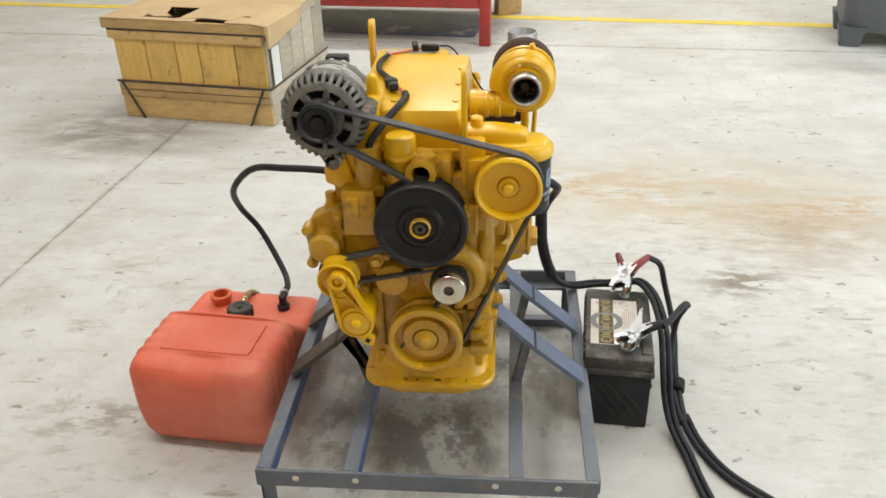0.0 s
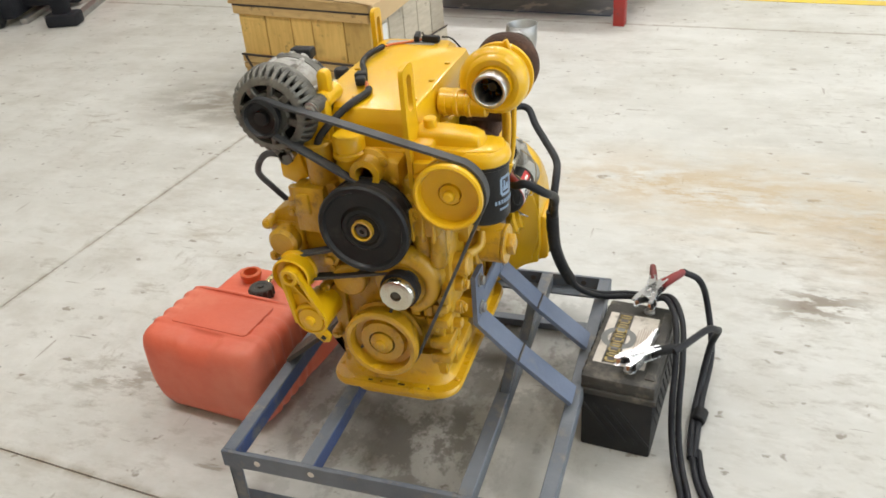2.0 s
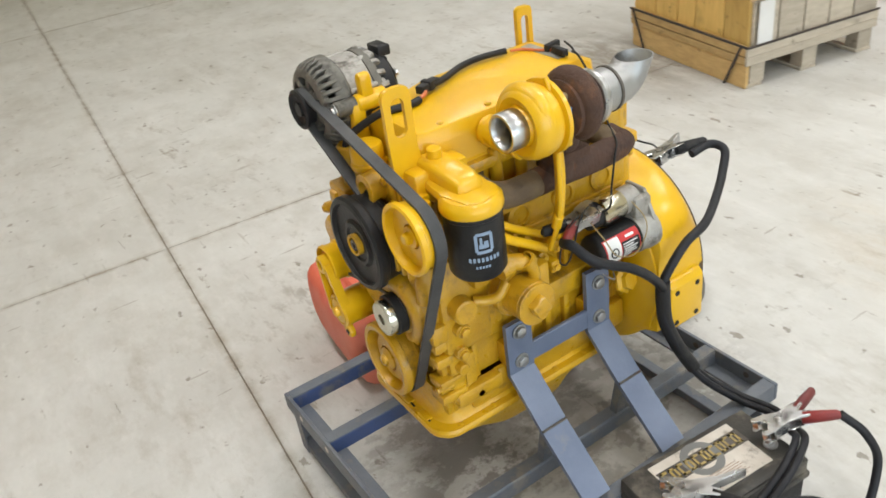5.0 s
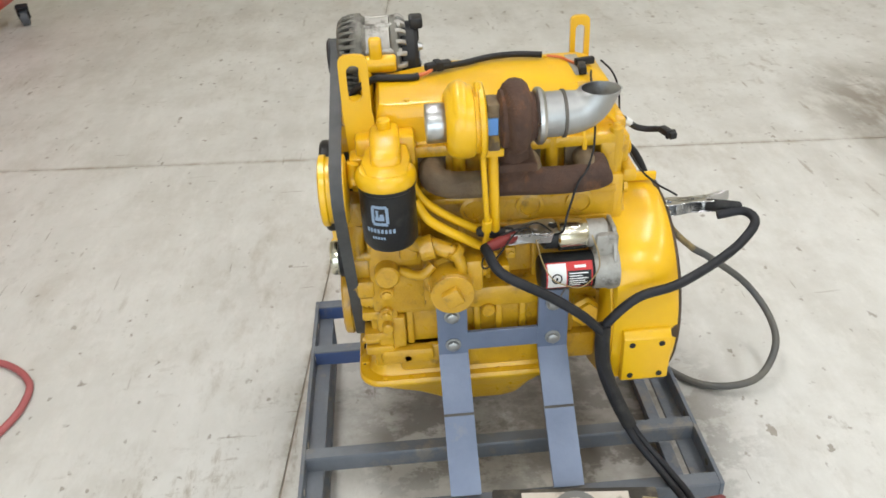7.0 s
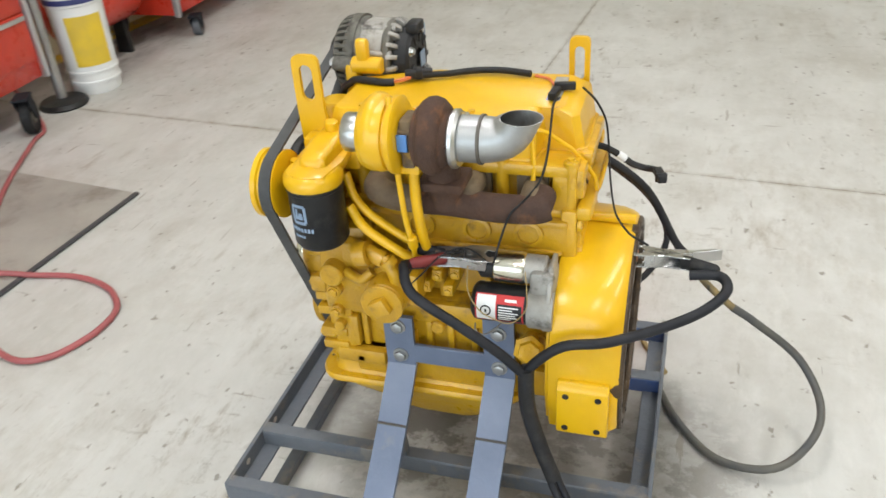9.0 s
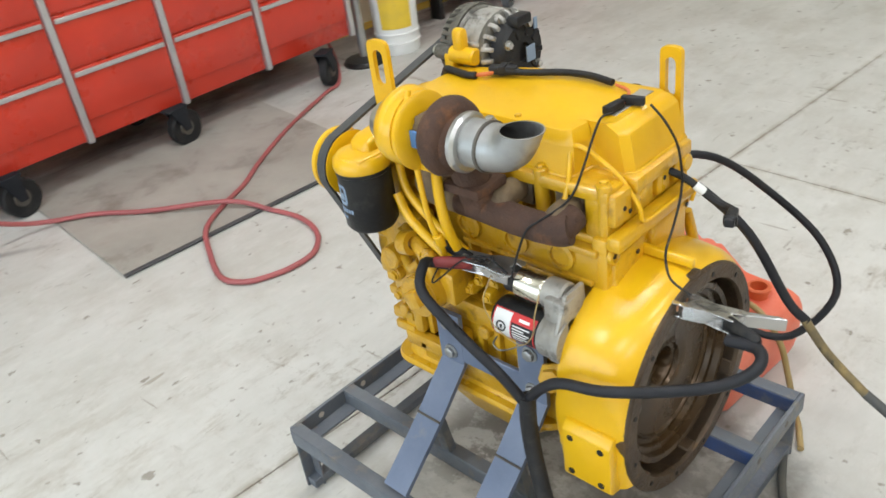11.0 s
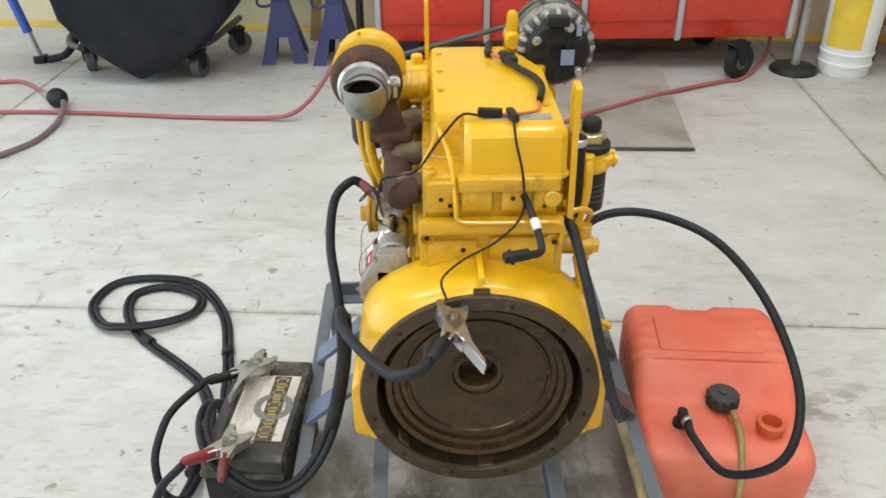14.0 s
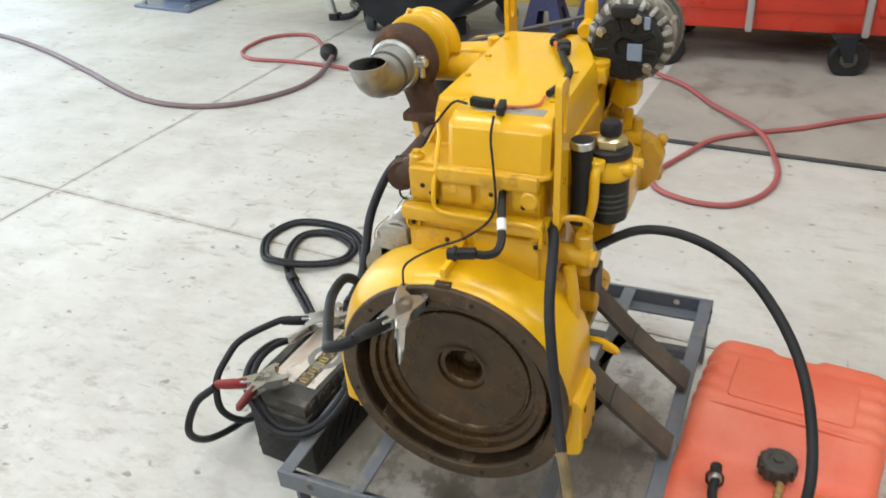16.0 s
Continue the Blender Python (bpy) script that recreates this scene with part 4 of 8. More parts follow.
# ---- alternator ----
AX, AZ = -0.200, 1.022
sh = Shape()
sh.lathe([(0.079, 0.004), (0.084, 0.004), (0.088, 0.010), (0.089, 0.02), (0.089, 0.034), (0.085, 0.040), (0.079, 0.040), (0.079, 0.004)], (AX, -0.018, AZ), (0, 1, 0), 48)
alternator = part("alternator", sh, M_DARKALU, engine, "oxidised aluminium alternator with an open front")
part("front_hub", Shape().lathe([(0.030, 0.0), (0.042, 0), (0.046, 0.004), (0.046, 0.022), (0.030, 0.022), (0.030, 0)], (AX, -0.042, AZ), (0, 1, 0), 36), M_DARKALU, alternator)
part("shoulder_band", Shape().lathe([(0.0885, 0.030), (0.0915, 0.034), (0.0940, 0.046), (0.0940, 0.056), (0.088, 0.056), (0.0885, 0.030)], (AX, -0.043, AZ), (0, 1, 0), 48), M_DARKALU, alternator)
part("front_rim", Shape().lathe([(0.064, 0), (0.074, 0.002), (0.079, 0.006), (0.078, 0.016), (0.064, 0.016), (0.064, 0)], (AX, -0.043, AZ), (0, 1, 0), 48), M_DARKALU, alternator)
for k in range(34):
    m = Matrix.Translation((AX, 0, AZ)) @ Matrix.Rotation(math.tau * k / 34, 4, "Y")
    part("front_tooth", Shape().prism([(0.069, -0.042), (0.079, -0.039), (0.089, -0.028), (0.0935, -0.010), (0.0935, 0.012), (0.080, 0.012), (0.080, -0.018), (0.069, -0.028)], "z", -0.0042, 0.0042, 0.0012, 1, m), M_DARKALU, alternator)
for a, w in ((0.25, 0.0085), (1.15, 0.0055), (1.55, 0.0055), (2.60, 0.0085), (3.35, 0.006), (4.10, 0.0085), (4.95, 0.006), (5.60, 0.0085)):
    m = Matrix.Translation((AX, 0, AZ)) @ Matrix.Rotation(a, 4, "Y")
    part("front_spoke", Shape().prism([(0.040, -0.041), (0.050, -0.044), (0.068, -0.043), (0.068, -0.030), (0.040, -0.026)], "z", -w, w, 0.002, 1, m), M_DARKALU, alternator)
for k in range(10):
    m = Matrix.Translation((AX, 0, AZ)) @ Matrix.Rotation(math.tau * (k + 0.3) / 10, 4, "Y") @ Matrix.Translation((0.056, 0, 0)) @ Matrix.Rotation(0.6, 4, "Z")
    part("fan_blade", Shape().box((-0.012, -0.022, -0.001), (0.014, -0.006, 0.001), 0.0004, 1, m), M_BLACK, alternator)
part("rotor_fan", Shape().lathe([(0, 0), (0.078, 0), (0.078, 0.006), (0, 0.006)], (AX, -0.004, AZ), (0, 1, 0), 40), M_BLACK, alternator, "black rotor fan")
sh = Shape()
sh.lathe([(0.076, 0), (0.083, 0.003), (0.083, 0.058), (0.076, 0.061)], (AX, 0.016, AZ), (0, 1, 0), 48)
for k in range(8):
    a = math.tau * (k + 0.5) / 8
    sh.cyl((AX + 0.080 * math.cos(a), 0.0, AZ + 0.080 * math.sin(a)), (AX + 0.080 * math.cos(a), 0.10, AZ + 0.080 * math.sin(a)), 0.007, n=10)
split("stator", "stator_rib", 1, sh, M_ALU, alternator, "dull steel stator ring")
sh = Shape()
sh.lathe([(0, 0), (0.084, 0), (0.087, 0.006), (0.087, 0.016), (0.080, 0.020), (0, 0.020)], (AX, 0.076, AZ), (0, 1, 0), 48)
part("rear_bracket", sh, M_DARKALU, alternator)
for k in range(20):
    m = Matrix.Translation((AX, 0, AZ)) @ Matrix.Rotation(math.tau * k / 20, 4, "Y")
    part("rear_fin", Shape().prism([(0.050, 0.090), (0.0885, 0.088), (0.0885, 0.098), (0.080, 0.110), (0.050, 0.114)], "z", -0.0048, 0.0048, 0.001, 1, m), M_ALU, alternator)
sh = Shape()
sh.lathe([(0, 0), (0.068, 0), (0.072, 0.004), (0.071, 0.030), (0.064, 0.038), (0.022, 0.040), (0.020, 0.030), (0, 0.030)], (AX, 0.098, AZ), (0, 1, 0), 44)
for k in range(9):
    m = Matrix.Translation((AX, 0, AZ)) @ Matrix.Rotation(math.tau * k / 9 + 0.2, 4, "Y")
    sh.box((0.035, 0.132, -0.006), (0.064, 0.140, 0.006), 0.002, 1, m)
sh.cyl((AX + 0.045, 0.13, AZ - 0.045), (AX + 0.045, 0.155, AZ - 0.045), 0.012)
sh.box((AX - 0.02, 0.12, AZ + 0.062), (AX + 0.03, 0.15, AZ + 0.085), 0.005)
split("rear_cover", "cover_rib", 1, sh, M_PLASTIC, alternator, "black plastic rear cover")
sh = Shape()
sh.box((AX - 0.035, 0.138, AZ - 0.025), (AX - 0.005, 0.1415, AZ + 0.010), 0.001, 1, None)
sh.box((AX - 0.048, 0.138, AZ + 0.04), (AX - 0.036, 0.1415, AZ + 0.065), 0.001, 1, None)
split("rear_label", "rear_label", 1, sh, M_PALEBLUE, alternator, "pale blank stickers")
sh = Shape()
for x, z in ((0.05, 0.03), (-0.045, -0.04), (-0.02, 0.058)):
    sh.bolt((AX + x, 0.136, AZ + z), (0, 1, 0), 0.008, 0.010)
part("terminal_nuts", sh, M_STEEL, alternator)
sh = Shape().lathe([(0, 0), (0.034, 0), (0.041, 0.004), (0.041, 0.008), (0.036, 0.010), (0.036, 0.036), (0.042, 0.038), (0.042, 0.043), (0.036, 0.047), (0.031, 0.040), (0.016, 0.036), (0.014, 0.044), (0, 0.045)], (AX - 0.006, -0.022, AZ), (0, -1, 0), 34)
part("alternator_pulley", sh, M_BLACK, alternator, "black alternator pulley")
sh = Shape()
sh.prism([(AX + 0.06, AZ + 0.01), (AX + 0.055, AZ - 0.03), (AX + 0.085, AZ - 0.015), (-0.098, AZ + 0.01), (-0.098, AZ + 0.024)], "y", -0.022, 0.01, 0.005)
sh.cyl((-0.108, -0.03, AZ + 0.012), (-0.108, 0.02, AZ + 0.012), 0.017)
sh.prism([(AX - 0.03, AZ - 0.07), (AX - 0.005, AZ - 0.115), (AX + 0.012, AZ - 0.118), (AX + 0.03, AZ - 0.07)], "y", -0.022, 0.0, 0.005)
sh.lathe([(0.016, -0.012), (0.016, 0.012), (0.007, 0.012), (0.007, -0.012), (0.016, -0.012)], (AX + 0.008, -0.01, AZ - 0.105), (0, 1, 0), 18)
split("mounting_ear", "mounting_ear", 1, sh, M_DARKALU, alternator)
sh = Shape()
sh.bolt((-0.108, -0.03, AZ + 0.012), (0, -1, 0), 0.011, 0.009)
sh.bolt((AX + 0.02, 0.0, AZ - 0.1), (0, -1, 0), 0.010, 0.02)
part("mounting_bolt", sh, M_STEEL, alternator)

# yellow alternator bracket
sh = Shape()
sh.cyl((-0.105, 0.015, 1.034), (-0.105, 0.085, 1.034), 0.019)
sh.prism([(-0.118, 1.03), (-0.092, 1.03), (-0.092, 1.085), (-0.098, 1.094), (-0.112, 1.094), (-0.118, 1.085)], "y", 0.028, 0.056, 0.007)
sh.prism([(-0.09, 1.04), (-0.12, 1.03), (-0.135, 0.97), (-0.175, 0.93), (-0.19, 0.90), (-0.165, 0.88), (-0.13, 0.88), (-0.09, 0.96)], "y", 0.0, 0.03, 0.006)
sh.prism([(-0.165, 0.925), (-0.215, 0.905), (-0.215, 0.865), (-0.18, 0.85), (-0.15, 0.87)], "y", -0.01, 0.05, 0.006)
sh.box((-0.15, 0.02, 0.85), (-0.10, 0.09, 0.96), 0.008)
part("alternator_bracket", sh, M_YELLOW, engine)

# ---- lifting eyes ----


def slot_outline(cy, cz, w, h, n=8):
    return [(cy + w / 2 * math.cos(a), cz + (h / 2 - w / 2) * (1 if math.sin(a) >= -1e-9 and k <= n else -1) + w / 2 * math.sin(a)) for k, a in enumerate([math.pi * j / n for j in range(n + 1)] + [math.pi + math.pi * j / n for j in range(n + 1)])]


def lifting_eye(x, thick, y, z0, z1, w, lean):
    sh = Shape()
    hole = slot_outline(y, z1 - 0.058, w * 0.48, 0.075)
    half = len(hole) // 2
    outer = []
    for k, (a, b) in enumerate(hole):
        ang = math.pi * (k % half) / (half - 1)
        if k < half:
            outer.append((y + w / 2 * math.copysign(abs(math.cos(ang)) ** 0.6, math.cos(ang)), z1 - w * 0.36 + w * 0.36 * math.sin(ang) ** 0.7))
        else:
            t = (k - half) / (half - 1)
            outer.append((y - w / 2 + w * t, z1 - 0.115))
    sh.holed(outer, hole, "x", x - thick / 2, x + thick / 2)
    sh.prism([(y - w / 2, z1 - 0.115), (y + w / 2, z1 - 0.115), (y + w * 0.62 + lean, z0), (y - w * 0.62 + lean, z0)], "x", x - thick / 2, x + thick / 2)
    sh.bolt((x + thick / 2, y + lean, z0 + 0.03), (1, 0, 0), 0.008)
    eye = part("lifting_eye", sh, M_YELLOW, engine)
    hole = Shape().lathe([(0.0065, -thick / 2 - 0.0008), (0.0065, thick / 2 + 0.0008), (0, thick / 2 + 0.0008)], (x, y + lean * 0.5, z0 + 0.085), (1, 0, 0), 12)
    part("eye_hole", hole, M_RUBBER, eye)
    return eye


lifting_eye(0.091, 0.010, 0.0, 0.87, 1.125, 0.058, 0.012)
lifting_eye(-0.176, 0.012, 0.505, 0.82, 1.090, 0.044, 0.008)

# ---- turbocharger and exhaust ----
TX, TZ = 0.218, 1.026
sh = Shape()
sh.lathe([(0.033, -0.006), (0.036, 0.004), (0.040, 0.012), (0.046, 0.008), (0.055, 0.005), (0.064, 0.011), (0.069, 0.024), (0.070, 0.042), (0.067, 0.056), (0.062, 0.058), (0.062, 0.064), (0.072, 0.066), (0.073, 0.074), (0.068, 0.078), (0.03, 0.080), (0, 0.080)], (TX, 0.162, TZ), (0, 1, 0), 44)
scroll = []
for k in range(19):
    a = radians(-60 + 14 * k)
    rr = 0.052 + 0.0005 * k
    scroll.append((TX + (rr - 0.004) * math.cos(a), 0.194, TZ + (rr - 0.004) * math.sin(a)))
sh.tube(scroll, 0.018, 12, 2, 0.025)
sh.cyl((TX - 0.02, 0.196, TZ - 0.052), (0.09, 0.19, TZ - 0.048), 0.0295)
for x in (0.165, 0.138, 0.112):
    sh.cyl((x, 0.192, TZ - 0.05), (x - 0.014, 0.192, TZ - 0.05), 0.0315)
turbo = part("turbo_compressor", sh, M_YELLOW, engine)
sh = Shape()
sh.lathe([(0.027, 0.02), (0.028, -0.028), (0.031, -0.032), (0.035, -0.032), (0.037, -0.029), (0.037, 0.004), (0.034, 0.010)], (TX, 0.162, TZ), (0, 1, 0), 36)
part("compressor_inlet", sh, M_STEEL, turbo, "machined bare metal inlet")
sh = Shape()
sh.lathe([(0.012, 0), (0.010, -0.012), (0, -0.014)], (TX, 0.172, TZ), (0, 1, 0), 16)
for k in range(8):
    m = Matrix.Translation((TX, 0.172, TZ)) @ Matrix.Rotation(math.tau * k / 8, 4, "Y") @ Matrix.Rotation(0.5, 4, "X")
    sh.box((0.006, -0.006, -0.001), (0.027, 0.004, 0.001), 0, 1, m)
split("compressor_wheel", "blade", 1, sh, M_BLACK, turbo)
sh = Shape()
sh.cyl((TX, 0.236, TZ), (TX, 0.275, TZ), 0.036)
sh.box((TX - 0.028, 0.243, TZ - 0.055), (TX + 0.028, 0.268, TZ + 0.04), 0.006)
part("bearing_housing", sh, M_TANIRON, turbo)
sh = Shape().box((TX + 0.036, 0.242, TZ - 0.015), (TX + 0.041, 0.262, TZ + 0.018), 0.001, 1)
part("turbo_tag", sh, M_BLUE, turbo, "small blue metal tag")
sh = Shape()
sh.lathe([(0, 0), (0.040, 0), (0.055, 0.006), (0.058, 0.05), (0.046, 0.064), (0.044, 0.072), (0, 0.072)], (TX, 0.265, TZ), (0, 1, 0), 36)
scroll = [(TX + (0.044 + 0.0004 * k) * math.cos(radians(250 - 17 * k)), 0.300, TZ + (0.044 + 0.0004 * k) * math.sin(radians(250 - 17 * k))) for k in range(20)]
sh.tube(scroll, 0.034, 14, 2, 0.018)
sh.tube([(TX - 0.02, 0.30, TZ - 0.03), (TX - 0.04, 0.30, TZ - 0.09), (TX - 0.06, 0.295, TZ - 0.15)], 0.034, 14)
sh.box((TX - 0.09, 0.255, TZ - 0.120), (TX - 0.005, 0.345, TZ - 0.100), 0.005)
part("turbine_housing", sh, M_RUST, engine, "rusty brown turbine housing")
sh = Shape()
sh.lathe([(0.040, 0), (0.050, 0.001), (0.054, 0.005), (0.054, 0.012), (0.049, 0.018), (0.040, 0.018)], (TX, 0.334, TZ), (0, 1, 0), 36)
sh.cyl((TX - 0.060, 0.343, TZ + 0.012), (TX - 0.060, 0.343, TZ - 0.02), 0.006)
sh.cyl((TX - 0.045, 0.343, TZ + 0.010), (TX - 0.072, 0.343, TZ + 0.010), 0.009)
sh.bolt((TX - 0.060, 0.343, TZ + 0.014), (0, 0, 1), 0.009, 0.010)
part("v_band_clamp", sh, M_STEEL, engine, "bright steel v-band clamp")
# exhaust elbow, cut level at its mouth
rings, ri = [], []
N = 30
for y, z, ang in ((0.350, 1.026, 0), (0.385, 1.026, 0), (0.390, 1.026, 0), (0.405, 1.027, 6), (0.418, 1.029, 16), (0.430, 1.033, 28), (0.440, 1.040, 42), (0.448, 1.050, 56)):
    r0 = 0.043 - 0.006 * max(0.0, (y - 0.385) / 0.065)
    for r, keep in ((r0, rings), (r0 - 0.0025, ri)):
        keep.append([(TX - 0.004 + r * math.cos(t), y - r * math.sin(t) * math.sin(radians(ang)), z + r * math.sin(t) * math.cos(radians(ang))) for t in (math.tau * k / N for k in range(N))])
rings.append([(TX - 0.004 + 0.0365 * math.cos(t), 0.460 - 0.039 * math.sin(t), 1.071) for t in (math.tau * k / N for k in range(N))])
ri.append([(TX - 0.004 + 0.0340 * math.cos(t), 0.460 - 0.0365 * math.sin(t), 1.071) for t in (math.tau * k / N for k in range(N))])
sh = Shape().loft(rings + ri[::-1], caps=False, closed=True)
elbow = part("exhaust_elbow", sh, M_GALV, engine, "dull silver steel exhaust elbow", "", 50)
sh = Shape().lathe([(0.0425, 0), (0.0455, 0.001), (0.0455, 0.006), (0.0425, 0.007)], (TX - 0.004, 0.386, 1.026), (0, 1, 0), 32)
part("weld_bead", sh, M_OLDARM, elbow)
# manifold
sh = Shape()
sh.tube([(0.155, 0.25, 0.858), (0.158, 0.30, 0.86), (0.158, 0.40, 0.855), (0.155, 0.47, 0.857), (0.146, 0.495, 0.862)], 0.029, 16)
sh.tube([(0.155, 0.475, 0.857), (0.138, 0.48, 0.864), (0.115, 0.48, 0.868)], 0.027, 14)
sh.tube([(0.158, 0.30, 0.86), (0.164, 0.30, 0.90), (0.172, 0.30, 0.925)], 0.034, 16, 6)
part("exhaust_manifold", sh, M_RUST, engine, "rusty cast iron exhaust manifold")
sh = Shape()
sh.tube([(0.082, 0.145, 0.874), (0.110, 0.142, 0.871), (0.140, 0.145, 0.868), (0.152, 0.175, 0.860), (0.155, 0.22, 0.858), (0.155, 0.26, 0.858)], 0.028, 16)
sh.tube([(0.082, 0.335, 0.880), (0.112, 0.34, 0.882), (0.140, 0.34, 0.880), (0.155, 0.345, 0.86)], 0.025, 14)
sh.tube([(0.082, 0.462, 0.874), (0.114, 0.462, 0.874), (0.134, 0.462, 0.872), (0.150, 0.458, 0.860)], 0.024, 14)
for y in (0.14, 0.34, 0.455):
    sh.box((0.078, y - 0.032, 0.848), (0.092, y + 0.032, 0.898), 0.004)
split("manifold_port", "port", 1, sh, M_TANIRON, engine, "heat tinted iron manifold port")
# oil lines of the turbo
sh = Shape().tube([(0.232, 0.226, 1.105), (0.240, 0.228, 1.08), (0.246, 0.232, 1.0), (0.240, 0.238, 0.86), (0.222, 0.242, 0.79), (0.205, 0.235, 0.73)], 0.0058, 10)
sh.cyl((0.229, 0.242, 0.815), (0.219, 0.241, 0.785), 0.010)
part("oil_feed_line", sh, M_YELLOW, engine)
sh = Shape().tube([(0.218, 0.255, 0.975), (0.222, 0.256, 0.90), (0.212, 0.258, 0.82), (0.182, 0.262, 0.74), (0.150, 0.262, 0.70)], 0.0105, 12)
sh.box((0.195, 0.235, 0.958), (0.242, 0.275, 0.975), 0.003)
part("oil_drain_line", sh, M_YELLOW, engine)
part("coolant_line", Shape().tube([(0.165, 0.09, 0.91), (0.17, 0.11, 0.85), (0.168, 0.16, 0.80), (0.16, 0.25, 0.74), (0.15, 0.30, 0.71)], 0.009, 10), M_YELLOW, engine)
part("coolant_line", Shape().tube([(0.19, 0.10, 0.85), (0.192, 0.13, 0.80), (0.19, 0.20, 0.75), (0.18, 0.24, 0.72)], 0.010, 10), M_YELLOW, engine)

# ---- oil filter ----
FX, FY = 0.222, 0.048
sh = Shape().lathe([(0, 0), (0.038, 0), (0.049, 0.004), (0.055, 0.014), (0.055, 0.127), (0.057, 0.129), (0.057, 0.137), (0, 0.137)], (FX, FY, 0.780), (0, 0, 1), 40)
oil_filter = part("oil_filter", sh, M_BLACK, engine, "black spin-on oil filter can")
sh = Shape()


def on_can(sh, a0, a1, z0, z1):
    ring = lambda r: [(FX + r * math.cos(radians(a)), FY + r * math.sin(radians(a))) for a in [a0 + (a1 - a0) * k / 6 for k in range(7)]]  # noqa: E731
    out, inn = ring(0.0558), ring(0.0540)
    return sh.loft([[(x, y, z) for x, y in out] + [(x, y, z) for x, y in inn[::-1]] for z in (z0, z1)])


on_can(sh, -36, -30, 0.852, 0.886)
on_can(sh, -6, 0, 0.852, 0.886)
on_can(sh, -33, -3, 0.884, 0.890)
on_can(sh, -33, -3, 0.847, 0.853)
on_can(sh, -28, -9, 0.858, 0.866)
on_can(sh, -26, -21, 0.864, 0.880)
on_can(sh, -18, -10, 0.864, 0.872)
split("emblem", "emblem_bar", 1, sh, M_PALEBLUE, oil_filter, "pale blue emblem")
sh = Shape()
for k in range(8):
    on_can(sh, -50 + 8 * k, -45 + 8 * k, 0.830, 0.8385)
for k in range(5):
    on_can(sh, -38 + 6 * k, -34 + 6 * k, 0.816, 0.821)
split("print_bar", "print_bar", 1, sh, M_PALEBLUE, oil_filter)
sh = Shape()
sh.lathe([(0, 0), (0.058, 0), (0.060, 0.006), (0.058, 0.020), (0.050, 0.028), (0, 0.030)], (FX, FY, 0.917), (0, 0, 1), 40)
sh.prism([(0.09, 0.015), (0.20, 0.0), (0.26, 0.012), (0.272, 0.04), (0.262, 0.09), (0.19, 0.10), (0.09, 0.09)], "z", 0.925, 0.950, 0.010)
sh.loft([[(x, 0.050 + w * math.copysign(abs(math.cos(t)) ** 0.45, math.cos(t)), z + h * math.copysign(abs(math.sin(t)) ** 0.45, math.sin(t))) for t in (math.tau * k / 24 for k in range(24))] for x, z, w, h in ((0.088, 0.952, 0.030, 0.026), (0.15, 0.953, 0.031, 0.027), (0.205, 0.950, 0.030, 0.025), (0.222, 0.947, 0.027, 0.021), (0.229, 0.943, 0.018, 0.013))])
sh.cyl((0.115, 0.05, 0.95), (0.115, 0.05, 0.998), 0.014)
sh.box((0.08, -0.01, 0.90), (0.135, 0.11, 0.965), 0.008)
sh.box((0.095, -0.025, 0.855), (0.15, 0.01, 0.93), 0.008)
sh.bolt((0.11, -0.025, 0.90), (0, -1, 0), 0.010)
sh.tube([(0.165, -0.015, 0.93), (0.168, -0.02, 0.90), (0.178, -0.016, 0.885)], 0.012, 10)
split("filter_head", "boss", 3, sh, M_YELLOW, engine)

# ---- right side: pump, pipes and covers below the filter ----
sh = Shape()
sh.cyl((0.12, 0.165, 0.645), (0.232, 0.165, 0.645), 0.046)
sh.cyl((0.10, 0.165, 0.645), (0.18, 0.165, 0.645), 0.056)
sh.cyl((0.232, 0.165, 0.645), (0.240, 0.165, 0.645), 0.047)
m = Matrix.Translation((0.246, 0.165, 0.645)) @ Matrix.Rotation(0.5, 4, "X")
sh.box((-0.012, -0.019, -0.019), (0.012, 0.019, 0.019), 0.004, 2, m)
sh.box((0.13, 0.19, 0.62), (0.20, 0.235, 0.70), 0.010)
sh.tube([(0.135, 0.06, 0.735), (0.165, 0.085, 0.737), (0.185, 0.13, 0.738), (0.195, 0.165, 0.728)], 0.018, 12)
sh.tube([(0.195, 0.165, 0.735), (0.205, 0.182, 0.715), (0.205, 0.188, 0.69), (0.198, 0.185, 0.66)], 0.013, 12)
sh.lathe([(0.019, -0.008), (0.019, 0.008), (0.0145, 0.009), (0.0145, -0.009), (0.019, -0.008)], (0.202, 0.176, 0.728), (0, 0.6, -0.8), 18)
sh.tube([(0.165, 0.06, 0.668), (0.18, 0.09, 0.664), (0.19, 0.11, 0.672), (0.185, 0.13, 0.69)], 0.011, 12)
split("oil_cooler", "fitting", 3, sh, M_GRIMY_SHADED, engine)
sh = Shape()
sh.box((0.10, -0.01, 0.55), (0.155, 0.11, 0.775), 0.012)
sh.cyl((0.15, 0.03, 0.665), (0.188, 0.03, 0.665), 0.027)
sh.cyl((0.14, 0.025, 0.615), (0.175, 0.025, 0.615), 0.017)
sh.bolt((0.175, 0.025, 0.615), (1, 0, 0), 0.011, 0.009)
sh.cyl((0.14, 0.02, 0.555), (0.168, 0.02, 0.555), 0.015)
sh.bolt((0.168, 0.02, 0.555), (1, 0, 0), 0.010, 0.009)
sh.cyl((0.13, 0.02, 0.51), (0.165, 0.02, 0.51), 0.013)
sh.box((0.14, 0.06, 0.70), (0.18, 0.10, 0.75), 0.008)
sh.box((0.11, 0.10, 0.57), (0.15, 0.14, 0.72), 0.008)
